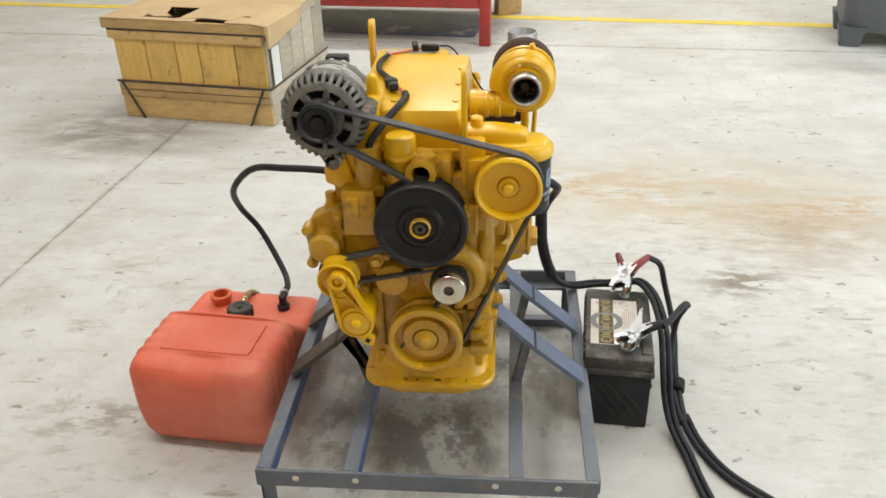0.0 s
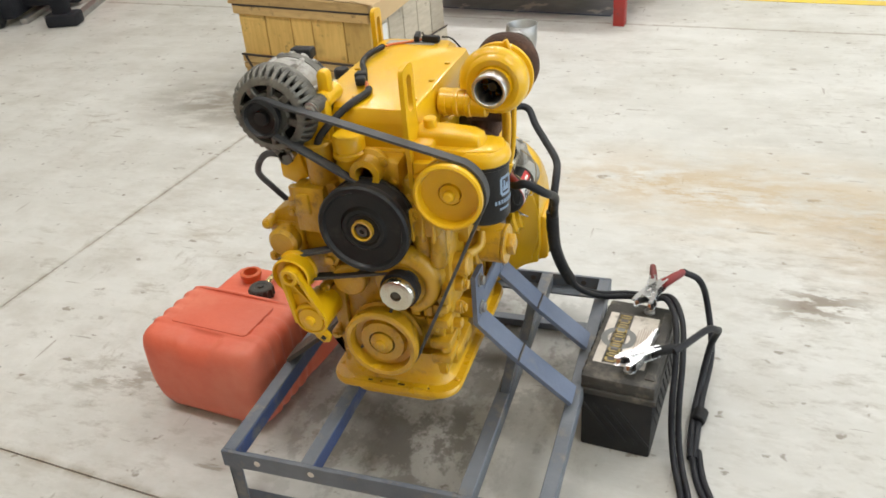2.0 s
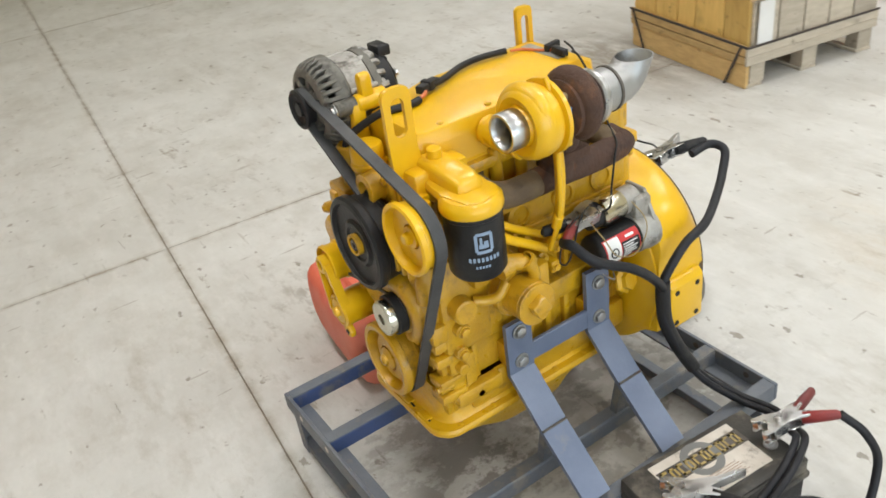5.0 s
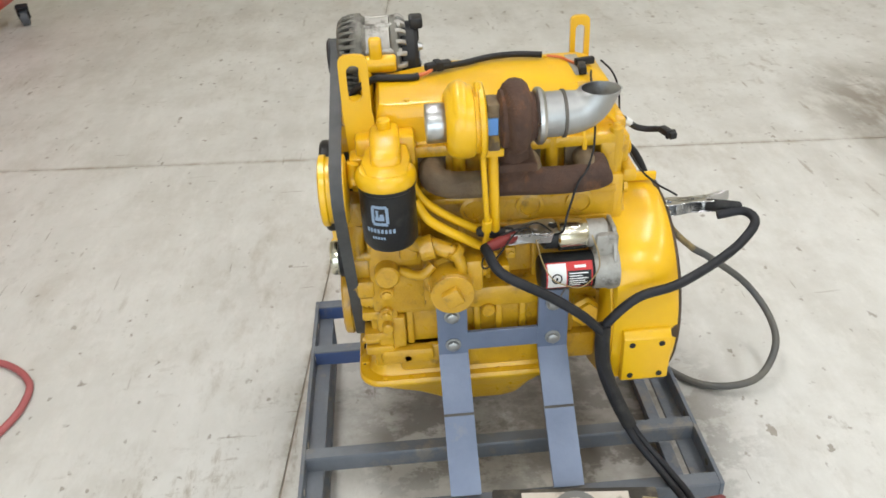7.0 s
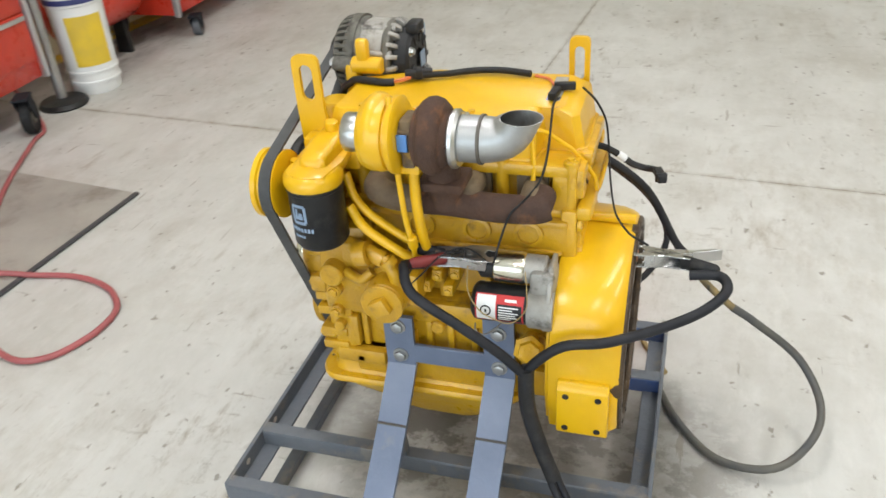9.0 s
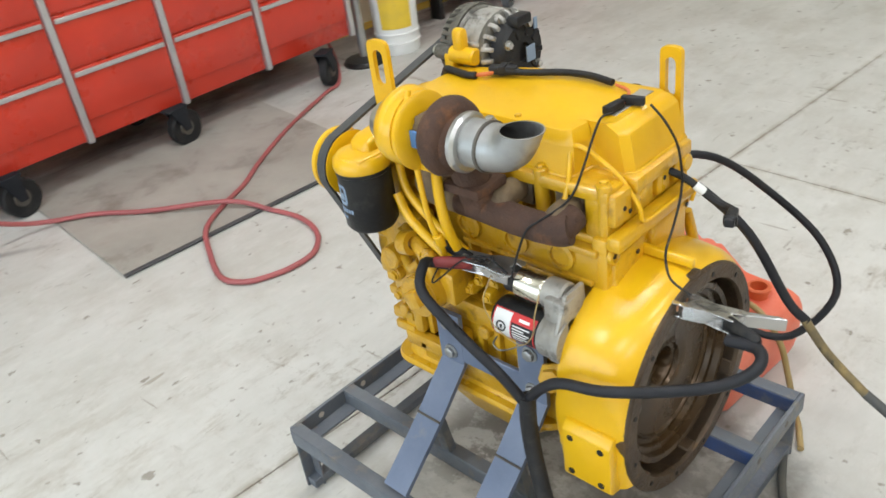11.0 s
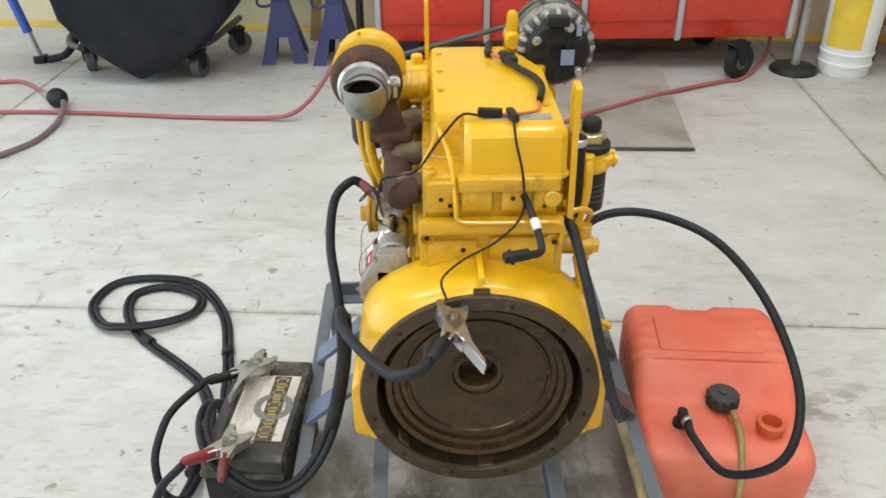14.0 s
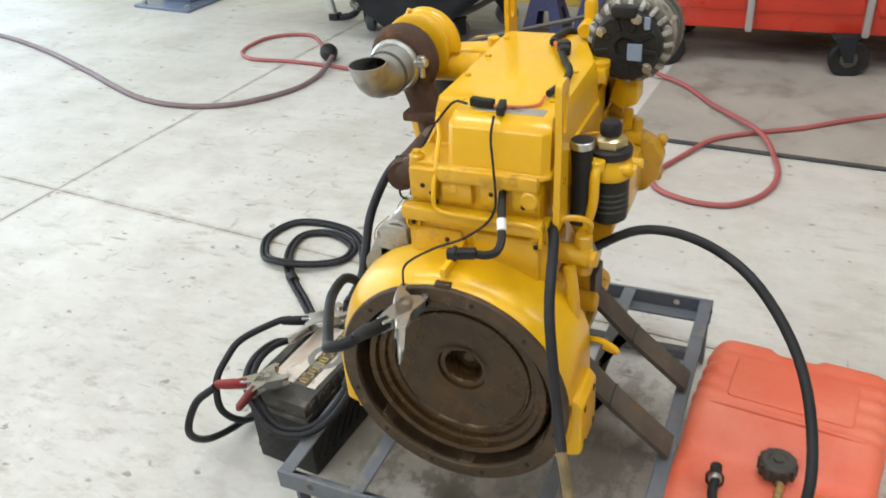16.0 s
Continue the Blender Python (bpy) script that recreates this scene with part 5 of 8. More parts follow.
sh.lathe([(0.026, -0.014), (0.026, 0.014), (0.014, 0.015), (0.013, -0.015), (0.026, -0.014)], (0.198, 0.118, 0.742), (0, 1, 0.2), 22)
sh.box((0.155, 0.0, 0.40), (0.12, 0.12, 0.44), 0.008)
sh.box((0.12, 0.03, 0.445), (0.148, 0.06, 0.53), 0.006)
sh.bolt((0.148, 0.06, 0.415), (1, 0, 0), 0.010)
split("side_cover", "boss", 1, sh, M_GRIMY_SHADED, engine)
sh = Shape()
for k, (y, z) in enumerate(((0.21, 0.665), (0.235, 0.645), (0.26, 0.67), (0.285, 0.64), (0.30, 0.68))):
    sh.box((0.07, y - 0.012, z - 0.015), (0.15 + 0.008 * (k % 2), y + 0.012, z + 0.015), 0.006)
    sh.bolt((0.15 + 0.008 * (k % 2), y, z), (1, 0, 0), 0.008)
sh.cyl((0.13, 0.462, 0.53), (0.195, 0.462, 0.53), 0.017)
sh.lathe([(0, 0), (0.034, 0), (0.034, 0.006), (0.025, 0.012), (0.023, 0.022), (0, 0.023)], (0.178, 0.462, 0.53), (1, 0.2, 0.3), 6)
split("fuel_transfer_pump", "fitting", 1, sh, M_CAST, engine)

# ---- starter motor ----
SX, SZ = 0.192, 0.655
sh = Shape().lathe([(0, 0), (0.030, 0), (0.038, 0.006), (0.040, 0.012), (0.040, 0.118), (0, 0.118)], (SX, 0.352, SZ), (0, 1, 0), 34)
starter = part("starter_motor", sh, M_BLACK, engine, "black starter motor with warning sticker")
sh = Shape()
sh.lathe([(0, 0), (0.043, 0), (0.045, 0.004), (0.045, 0.028), (0.048, 0.032), (0.048, 0.052), (0, 0.052)], (SX, 0.468, SZ), (0, 1, 0), 32)
sh.box((0.145, 0.470, 0.655), (0.21, 0.520, 0.745), 0.010)
sh.cyl((0.170, 0.448, 0.730), (0.170, 0.50, 0.730), 0.030)
sh.prism([(0.13, 0.625), (0.225, 0.620), (0.228, 0.69), (0.195, 0.755), (0.14, 0.755)], "y", 0.506, 0.516, 0.004)
part("nose_casting", sh, M_ALU, starter, "grey aluminium nose casting")
sh = Shape().lathe([(0, 0), (0.028, 0), (0.033, 0.004), (0.033, 0.060), (0.030, 0.064), (0, 0.064)], (0.170, 0.394, 0.730), (0, 1, 0), 28)
solenoid = part("solenoid", sh, M_ZINC, starter, "bright plated solenoid")
sh = Shape()
sh.lathe([(0, 0), (0.020, 0), (0.028, 0.006), (0.028, 0.035), (0, 0.035)], (0.166, 0.361, 0.728), (0, 1, 0), 24)
sh.cyl((0.166, 0.345, 0.738), (0.166, 0.362, 0.738), 0.006)
part("solenoid_cap", sh, M_PLASTIC, solenoid)


def on_starter(sh, a0, a1, y0, y1, r=0.0408):
    ring = lambda q: [(SX + q * math.cos(radians(a)), SZ + q * math.sin(radians(a))) for a in [a0 + (a1 - a0) * k / 6 for k in range(7)]]  # noqa: E731
    out, inn = ring(r), ring(0.0392)
    return sh.loft([[(x, y, z) for x, z in out] + [(x, y, z) for x, z in inn[::-1]] for y in (y0, y1)])


part("warning_sticker", on_starter(Shape(), -30, 58, 0.364, 0.462), M_REDPRINT, starter, "red warning sticker with unreadable print")
part("sticker_panel", on_starter(Shape(), -26, 54, 0.367, 0.406, 0.0412), M_WHITE, starter)
part("sticker_panel", on_starter(Shape(), -26, 30, 0.409, 0.459, 0.0412), M_BLACK, starter)
sh = Shape()
for a, y1 in ((-20, 0.436), (-12, 0.450), (-4, 0.446), (4, 0.452), (12, 0.440), (20, 0.452)):
    on_starter(sh, a, a + 3.5, 0.412, y1, 0.0415)
on_starter(sh, 38, 46, 0.424, 0.448, 0.0415)
split("print_bar", "print_bar", 1, sh, M_WHITE, starter)
sh = Shape().lathe([(0.0085, 0), (0.0085, 0.0008), (0.0115, 0.0008), (0.0115, 0), (0.0085, 0)], (SX + 0.0408, 0.386, SZ + 0.006), (1, 0, 0.15), 22)
on_starter(sh, 2, 12, 0.384, 0.388, 0.0420)
split("pictogram", "pictogram", 1, sh, M_BLACK, starter)
sh = Shape().tube([(0.200, 0.345, 0.745), (0.238, 0.353, 0.710), (0.243, 0.372, 0.672), (0.242, 0.397, 0.652), (0.240, 0.438, 0.641), (0.241, 0.469, 0.678), (0.234, 0.471, 0.715), (0.205, 0.462, 0.745)], 0.0013, 6)
part("sense_wire", sh, M_CLEAR, starter, "thin tan wire")

# ---- flywheel housing ----
NA = 72


def bell(r, bulge):
    """The housing's outline: a circle with a starter shoulder and flat lower flanks."""
    pts = []
    for k in range(NA):
        a = math.tau * k / NA
        q = r + bulge * (math.exp(-(((a - radians(40)) / 0.34) ** 2)) + 0.6 * math.exp(-(((a - radians(140)) / 0.34) ** 2)))
        q -= 0.020 * min(1.0, max(0.0, (-math.sin(a) - 0.42) / 0.22))
        x, z = q * math.cos(a), q * math.sin(a)
        if -0.128 < z < 0.0:
            x = math.copysign(max(abs(x), r - 0.020), x)
        x = max(-0.238, min(0.238, x))
        pts.append((x, CZ + 0.005 + z))
    return pts


sh = Shape()
stations = [(0.512, 0.225, 0.004), (0.513, 0.246, 0.012), (0.517, 0.252, 0.019), (0.545, 0.254, 0.021), (0.590, 0.253, 0.020), (0.620, 0.252, 0.015), (0.640, 0.249, 0.006), (0.651, 0.244, 0.0), (0.656, 0.239, 0.0)]
outer = [[(x, y, z) for x, z in bell(r, b)] for y, r, b in stations]
inner = [[(0.2125 * math.cos(math.tau * k / NA), y, CZ + 0.005 + 0.2125 * math.sin(math.tau * k / NA)) for k in range(NA)] for y in (0.656, 0.645)]
sh.loft(outer + inner, caps=False)
sh.prism(bell(0.238, 0.005), "y", 0.506, 0.5135, 0.002, 1)
bell_housing = part("flywheel_housing", sh, M_YELLOW, engine, "", "", 45)
sh = Shape()
for s in (1, -1):
    sh.prism([(s * 0.224, 0.372), (s * 0.252, 0.380), (s * 0.258, 0.388), (s * 0.258, 0.500), (s * 0.246, 0.516), (s * 0.224, 0.516)], "y", 0.534, 0.640, 0.004)
sh.box((-0.006, 0.53, 0.755), (0.006, 0.655, 0.775), 0.003)
split("side_mount_pad", "side_mount_pad", 1, sh, M_YELLOW, bell_housing)
sh = Shape()
for y in (0.553, 0.619):
    for z in (0.40, 0.485):
        sh.lathe([(0.007, 0.0), (0.007, 0.0018), (0, 0.0018)], (0.2575, y, z), (1, 0, 0), 12)
        sh.lathe([(0.007, 0.0), (0.007, 0.0018), (0, 0.0018)], (-0.2575, y, z), (-1, 0, 0), 12)
split("threaded_hole", "threaded_hole", 1, sh, M_RUBBER, bell_housing)
FZ = CZ + 0.005
sh = Shape()
sh.lathe([(0.205, -0.020), (0.234, -0.020), (0.238, -0.017), (0.239, 0.005), (0.235, 0.009), (0.207, 0.009), (0.205, 0.006), (0.205, -0.020)], (0, 0.655, FZ), (0, 1, 0), 96)
sh.box((-0.016, 0.646, FZ + 0.222), (0.016, 0.662, FZ + 0.246), 0.003)
part("flange_face", sh, M_FLYRIM, bell_housing, "rust-brown machined flange")
sh = Shape()
for k in range(12):
    a = radians(15 + 30 * k)
    sh.lathe([(0.0050, 0), (0.0050, 0.0014), (0, 0.0014)], (0.2195 * math.cos(a), 0.664, FZ + 0.2195 * math.sin(a)), (0, 1, 0), 12)
split("flange_hole", "flange_hole", 1, sh, M_RUBBER, bell_housing)
sh = Shape()
for k in range(3):
    a = radians(-150 + 55 * k)
    m = Matrix.Translation((0, 0, FZ)) @ Matrix.Rotation(-a, 4, "Y")
    sh.box((0.201, 0.60, -0.016), (0.208, 0.658, 0.016), 0.003, 1, m)
split("inner_rib", "inner_rib", 1, sh, M_FLYRIM, bell_housing)
sh = Shape().lathe([(0.205, 0.0), (0.205, -0.10), (0.202, -0.115), (0.06, -0.12), (0.06, -0.126), (0.209, -0.126), (0.209, 0.0), (0.205, 0.0)], (0, 0.655, FZ), (0, 1, 0), 96)
part("housing_bore", sh, M_FLYRIM, bell_housing, "rust-brown inside of the housing")
# flywheel
sh = Shape()
sh.lathe([(0.0, -0.030), (0.034, -0.030), (0.037, 0.004), (0.041, 0.009), (0.050, 0.010), (0.053, 0.017), (0.061, 0.019), (0.066, 0.021), (0.075, 0.022), (0.120, 0.024), (0.140, 0.026), (0.143, 0.031), (0.147, 0.031), (0.150, 0.027), (0.160, 0.028), (0.163, 0.038), (0.174, 0.040), (0.177, 0.053), (0.188, 0.055), (0.193, 0.050), (0.193, -0.034), (0, -0.034)], (0, 0.585, FZ), (0, 1, 0), 96)
sh.lathe([(0, -0.022), (0.012, -0.022), (0.016, -0.026), (0.030, -0.027)], (0, 0.585, FZ), (0, 1, 0), 40)
flywheel = part("flywheel", sh, M_FLY, engine, "oily brown flywheel with machined rings")
sh = Shape().lathe([(0.192, 0), (0.200, 0), (0.200, 0.018), (0.192, 0.020)], (0, 0.560, FZ), (0, 1, 0), 96)
part("ring_gear", sh, M_FLYRIM, flywheel)
# ---- left side: injection pump, fuel filter, pipes ----
sh = Shape()
sh.box((-0.235, 0.05, 0.66), (-0.12, 0.20, 0.775), 0.014)
sh.cyl((-0.19, 0.18, 0.715), (-0.19, 0.33, 0.715), 0.045)
sh.box((-0.225, 0.20, 0.70), (-0.15, 0.30, 0.785), 0.010)
for y in (0.215, 0.245, 0.275):
    sh.cyl((-0.20, y, 0.775), (-0.20, y, 0.815), 0.011)
    sh.tube([(-0.20, y, 0.81), (-0.205, y, 0.85), (-0.185, y + 0.03, 0.88), (-0.15, y + 0.06, 0.885)], 0.0042, 8)
for z in (0.80, 0.79):
    sh.bolt((-0.215, 0.09, z - 0.02), (-1, 0, 0), 0.010)
sh.cyl((-0.215, 0.03, 0.79), (-0.215, 0.03, 0.825), 0.012)
sh.box((-0.205, 0.03, 0.80), (-0.185, 0.045, 0.85), 0.004)
sh.box((-0.23, 0.02, 0.775), (-0.19, 0.06, 0.80), 0.005)
sh.box((-0.165, 0.42, 0.69), (-0.125, 0.53, 0.77), 0.010)
sh.cyl((-0.16, 0.49, 0.745), (-0.235, 0.50, 0.745), 0.020)
sh.cyl((-0.215, 0.49, 0.705), (-0.215, 0.49, 0.79), 0.016)
sh.lathe([(0, 0), (0.017, 0), (0.017, 0.010), (0.012, 0.013), (0, 0.013)], (-0.232, 0.50, 0.745), (-1, 0, 0), 6)
sh.tube([(-0.16, 0.52, 0.825), (-0.20, 0.505, 0.83), (-0.225, 0.49, 0.815), (-0.222, 0.48, 0.79)], 0.006, 8)
sh.cyl((-0.14, 0.30, 0.50), (-0.20, 0.30, 0.50), 0.022)
sh.tube([(-0.20, 0.53, 0.74), (-0.21, 0.54, 0.68), (-0.215, 0.55, 0.60), (-0.21, 0.55, 0.55)], 0.012, 10)
split("injection_pump", "fitting", 3, sh, M_CAST, engine)
LX, LY = -0.234, 0.388
sh = Shape()
sh.lathe([(0, 0), (0.040, 0), (0.044, 0.006), (0.044, 0.022), (0.038, 0.034), (0.034, 0.046), (0, 0.048)], (LX, LY, 0.866), (0, 0, 1), 30)
sh.cyl((LX + 0.05, LY + 0.02, 0.89), (LX - 0.045, LY + 0.02, 0.89), 0.013)
sh.box((LX + 0.02, LY - 0.03, 0.845), (-0.13, LY + 0.03, 0.90), 0.008)
sh.tube([(LX + 0.012, LY + 0.045, 0.905), (LX + 0.012, LY + 0.062, 0.885), (LX + 0.014, LY + 0.066, 0.83), (LX + 0.030, LY + 0.075, 0.77), (LX + 0.035, LY + 0.090, 0.74)], 0.0098, 10)
sh.cyl((LX + 0.012, LY + 0.045, 0.892), (LX + 0.012, LY + 0.045, 0.915), 0.014)
sh.cyl((LX, LY - 0.02, 0.885), (LX - 0.058, LY - 0.02, 0.885), 0.010)
sh.bolt((LX - 0.045, LY + 0.02, 0.89), (-1, 0, 0), 0.011, 0.009)
split("fuel_filter_head", "fitting", 1, sh, M_YELLOW, engine)
sh = Shape().lathe([(0, 0), (0.030, 0), (0.037, 0.006), (0.038, 0.09), (0.036, 0.096), (0, 0.096)], (LX, LY, 0.772), (0, 0, 1), 30)
part("fuel_filter", sh, M_BLACK, engine, "black fuel filter can")
sh = Shape()
for z in (0.80, 0.812, 0.824, 0.836):
    sh.lathe([(0.0382, 0), (0.0386, 0.001), (0.0386, 0.003), (0.0382, 0.004)], (LX, LY, z), (0, 0, 1), 30)
split("print_bar", "print_bar", 1, sh, M_BELT, engine)
sh = Shape()
sh.lathe([(0, 0), (0.041, 0), (0.041, 0.014), (0.030, 0.018), (0, 0.018)], (LX, LY, 0.908), (0, 0, 1), 30)
sh.lathe([(0.014, 0.036), (0.018, 0.038), (0.020, 0.044), (0.020, 0.058), (0.016, 0.064), (0, 0.064)], (LX, LY, 0.908), (0, 0, 1), 24)
primer = part("primer_pump", sh, M_PLASTIC, engine, "black hand primer knob")
sh = Shape().lathe([(0, 0.016), (0.031, 0.016), (0.032, 0.022), (0.031, 0.034), (0.020, 0.040), (0, 0.040)], (LX, LY, 0.908), (0, 0, 1), 6)
part("primer_nut", sh, M_GOLD, primer, "gold zinc hexagon")
sh = Shape()
sh.tube([(-0.195, 0.44, 0.955), (-0.196, 0.44, 0.90), (-0.197, 0.445, 0.84), (-0.196, 0.45, 0.79)], 0.020, 14)
part("breather_hose", sh, M_RUBBER, engine)
sh = Shape().lathe([(0.0205, 0), (0.0225, 0.001), (0.0225, 0.014), (0.0205, 0.015)], (-0.195, 0.44, 0.94), (0, 0, 1), 24)
part("hose_clip", sh, M_STEEL, engine)

# pipes on the back of the head
sh = Shape()
sh.tube([(0.075, 0.45, 0.985), (0.070, 0.475, 0.982), (0.058, 0.50, 0.96), (0.050, 0.535, 0.93), (0.045, 0.57, 0.88), (0.040, 0.575, 0.85), (0.0, 0.578, 0.845), (-0.10, 0.578, 0.845), (-0.145, 0.576, 0.842), (-0.158, 0.57, 0.825), (-0.155, 0.565, 0.795)], 0.0046, 8)
sh.tube([(0.075, 0.45, 0.985), (0.085, 0.455, 0.95), (0.10, 0.46, 0.92), (0.112, 0.46, 0.895)], 0.005, 8)
part("fuel_return_pipe", sh, M_YELLOW, engine)

# wiring along the cover
sh = Shape()
sh.tube([(-0.080, 0.185, 1.027), (-0.102, 0.235, 1.024), (-0.128, 0.29, 1.024), (-0.135, 0.35, 1.024), (-0.124, 0.41, 1.023)], 0.0070, 10)
sh.tube([(-0.048, 0.130, 1.021), (-0.044, 0.111, 1.0205), (-0.049, 0.075, 1.0205), (-0.056, 0.042, 1.0195), (-0.074, 0.018, 1.004), (-0.094, -0.008, 0.983), (-0.109, -0.019, 0.960), (-0.112, -0.020, 0.925), (-0.108, -0.012, 0.880)], 0.0080, 10)
m = Matrix.Translation((-0.084, 0.175, 1.029)) @ Matrix.Rotation(0.35, 4, "Z")
sh.box((-0.011, -0.030, -0.010), (0.011, 0.030, 0.008), 0.004, 2, m)
sh.box((-0.014, -0.008, -0.010), (0.014, 0.008, 0.011), 0.003, 2, m)
m = Matrix.Translation((-0.022, 0.478, 1.025)) @ Matrix.Rotation(1.45, 4, "Z")
sh.box((-0.008, -0.023, -0.009), (0.008, 0.023, 0.007), 0.003, 2, m)
m = Matrix.Translation((-0.062, 0.488, 1.025)) @ Matrix.Rotation(0.2, 4, "Z")
sh.box((-0.007, -0.018, -0.009), (0.007, 0.026, 0.007), 0.003, 2, m)
harness = split("wiring_harness", "connector", 1, sh, M_PLASTIC, engine, "black sleeved wires and connectors on the cover")
sh = Shape()
sh.tube([(-0.12, 0.42, 1.021), (-0.115, 0.45, 1.017), (-0.08, 0.468, 1.017), (-0.045, 0.482, 1.021)], 0.003, 6)
sh.tube([(-0.078, 0.165, 1.026), (-0.060, 0.150, 1.023), (-0.051, 0.125, 1.020)], 0.0045, 6)
split("orange_wire", "orange_wire", 1, sh, M_ORANGEWIRE, harness, "thin orange wire")
sh = Shape()
sh.tube([(0.002, 0.492, 1.025), (0.03, 0.485, 1.023), (0.06, 0.485, 0.99), (0.085, 0.485, 0.955), (0.11, 0.48, 0.915), (0.135, 0.47, 0.895), (0.175, 0.45, 0.88), (0.19, 0.43, 0.86), (0.20, 0.41, 0.80), (0.205, 0.40, 0.76), (0.19, 0.385, 0.745)], 0.0024, 6)
sh.tube([(-0.062, 0.528, 1.023), (-0.065, 0.555, 0.995), (-0.075, 0.575, 0.95), (-0.08, 0.582, 0.90), (-0.078, 0.585, 0.87), (-0.06, 0.59, 0.84), (-0.02, 0.60, 0.81), (0.03, 0.615, 0.79), (0.065, 0.64, 0.775), (0.075, 0.66, 0.765), (0.065, 0.685, 0.745)], 0.0024, 6)
sh.tube([(0.19, 0.385, 0.748), (0.205, 0.345, 0.785), (0.222, 0.300, 0.775), (0.246, 0.258, 0.735), (0.252, 0.235, 0.715), (0.240, 0.228, 0.722), (0.228, 0.255, 0.765), (0.214, 0.300, 0.778), (0.200, 0.330, 0.772)], 0.0018, 6)
split("thin_wire", "thin_wire", 1, sh, M_RUBBER, harness)
sh = Shape()
sh.tube([(-0.080, 0.545, 0.892), (-0.088, 0.575, 0.882), (-0.098, 0.604, 0.862), (-0.106, 0.630, 0.840), (-0.106, 0.655, 0.832), (-0.095, 0.675, 0.835), (-0.080, 0.685, 0.840)], 0.0075, 8)
m = Matrix.Translation((-0.058, 0.692, 0.842)) @ Matrix.Rotation(0.30, 4, "Z")
sh.box((-0.024, -0.009, -0.008), (0.026, 0.009, 0.008), 0.003, 2, m)
sh.box((0.008, -0.012, -0.010), (0.016, 0.012, 0.010), 0.002, 1, m)
part("loose_connector", sh, M_PLASTIC, harness, "unplugged black connector")
sh = Shape().cyl((-0.0965, 0.601, 0.865), (-0.1025, 0.617, 0.851), 0.0085)
part("white_tape", sh, M_WHITE, harness)
sh = Shape()
sh.tube([(0.172, 0.43, 0.62), (0.21, 0.40, 0.60), (0.235, 0.38, 0.60), (0.237, 0.365, 0.61), (0.22, 0.36, 0.615)], 0.0018, 6)
part("sense_wire", sh, M_GALV, harness)

# ---- the stand ----
stand = thing("engine_stand", (0, 0.26, 0), "blue-grey welded steel stand with scraped paint", "engine stand")
ZT = 0.200


def rail(a, b, mat_, w=0.036, h=0.042, name="rail"):
    """A flat-topped bar along x or y; a and b are the ends of its middle line, on top."""
    sh = Shape()
    (x0, y0), (x1, y1) = a, b
    if abs(x1 - x0) > abs(y1 - y0):
        sh.box((x0, y0 - w / 2, ZT - h), (x1, y0 + w / 2, ZT), 0.002, 1)
    else:
        sh.box((x0 - w / 2, y0, ZT - 0.006), (x0 + w / 2, y1, ZT), 0.0015, 1)
    bar = part(name, sh, mat_, stand)
    sh = Shape().box((x0 + w / 2 - 0.004, y0, ZT - h), (x0 + w / 2 + 0.001, y1, ZT - 0.004), 0.001, 1)
    part("upright_leaf", sh, M_BLUEPAINT if x0 < 0 else M_FRAME, bar, "scraped blue inner face")
    return bar


def angle_bar(x0, x1, y, out, name, holes):
    """An angle iron with its upright leaf outside and drilled."""
    sh = Shape()
    sh.box((x0, y - 0.005, ZT - 0.050), (x1, y + 0.005, ZT), 0.0015, 1)
    sh.box((x0, min(y, y - out * 0.045), ZT - 0.050), (x1, max(y, y - out * 0.045), ZT - 0.042), 0.0015, 1)
    bar = part(name, sh, M_FRAME, stand)
    sh = Shape()
    for x in holes:
        for s in (1, -1):
            sh.lathe([(0.0085, 0.0045), (0.0085, 0.0056), (0, 0.0056)], (x, y, ZT - 0.022), (0, s, 0), 14)
    split("bolt_hole", "bolt_hole", 1, sh, M_LABEL if y < 0 else M_OLDARM, bar, "drilled hole")
    return bar


angle_bar(-0.408, 0.408, -0.208, -1, "front_bar", (-0.31, -0.165, 0.168, 0.315))
angle_bar(-0.408, 0.415, 0.737, 1, "rear_bar", (-0.31, -0.17, 0.17, 0.33))
for x in (-0.390, 0.396):
    rail((x, -0.203), (x, 0.732), M_FRAME, 0.034, 0.045, "side_rail")
for x in (-0.178, 0.216):
    rail((x, -0.203), (x, 0.732), M_FRAME, 0.034, 0.045, "inner_rail")
for x in (-0.385, 0.392):
    for y in (-0.185, 0.712):
        sh = Shape()
        sh.box((x - 0.018, y - 0.018, 0.0), (x + 0.018, y - 0.012, 0.16), 0.001, 1)
        sh.box((x - 0.018, y - 0.018, 0.0), (x - 0.012, y + 0.018, 0.16), 0.001, 1)
        part("leg", sh, M_FRAME, stand)
for y in (-0.185, 0.712):
    sh = Shape().box((-0.40, y - 0.016, 0.004), (0.405, y + 0.016, 0.030), 0.002, 1)
    part("foot_bar", sh, M_FRAME, stand)


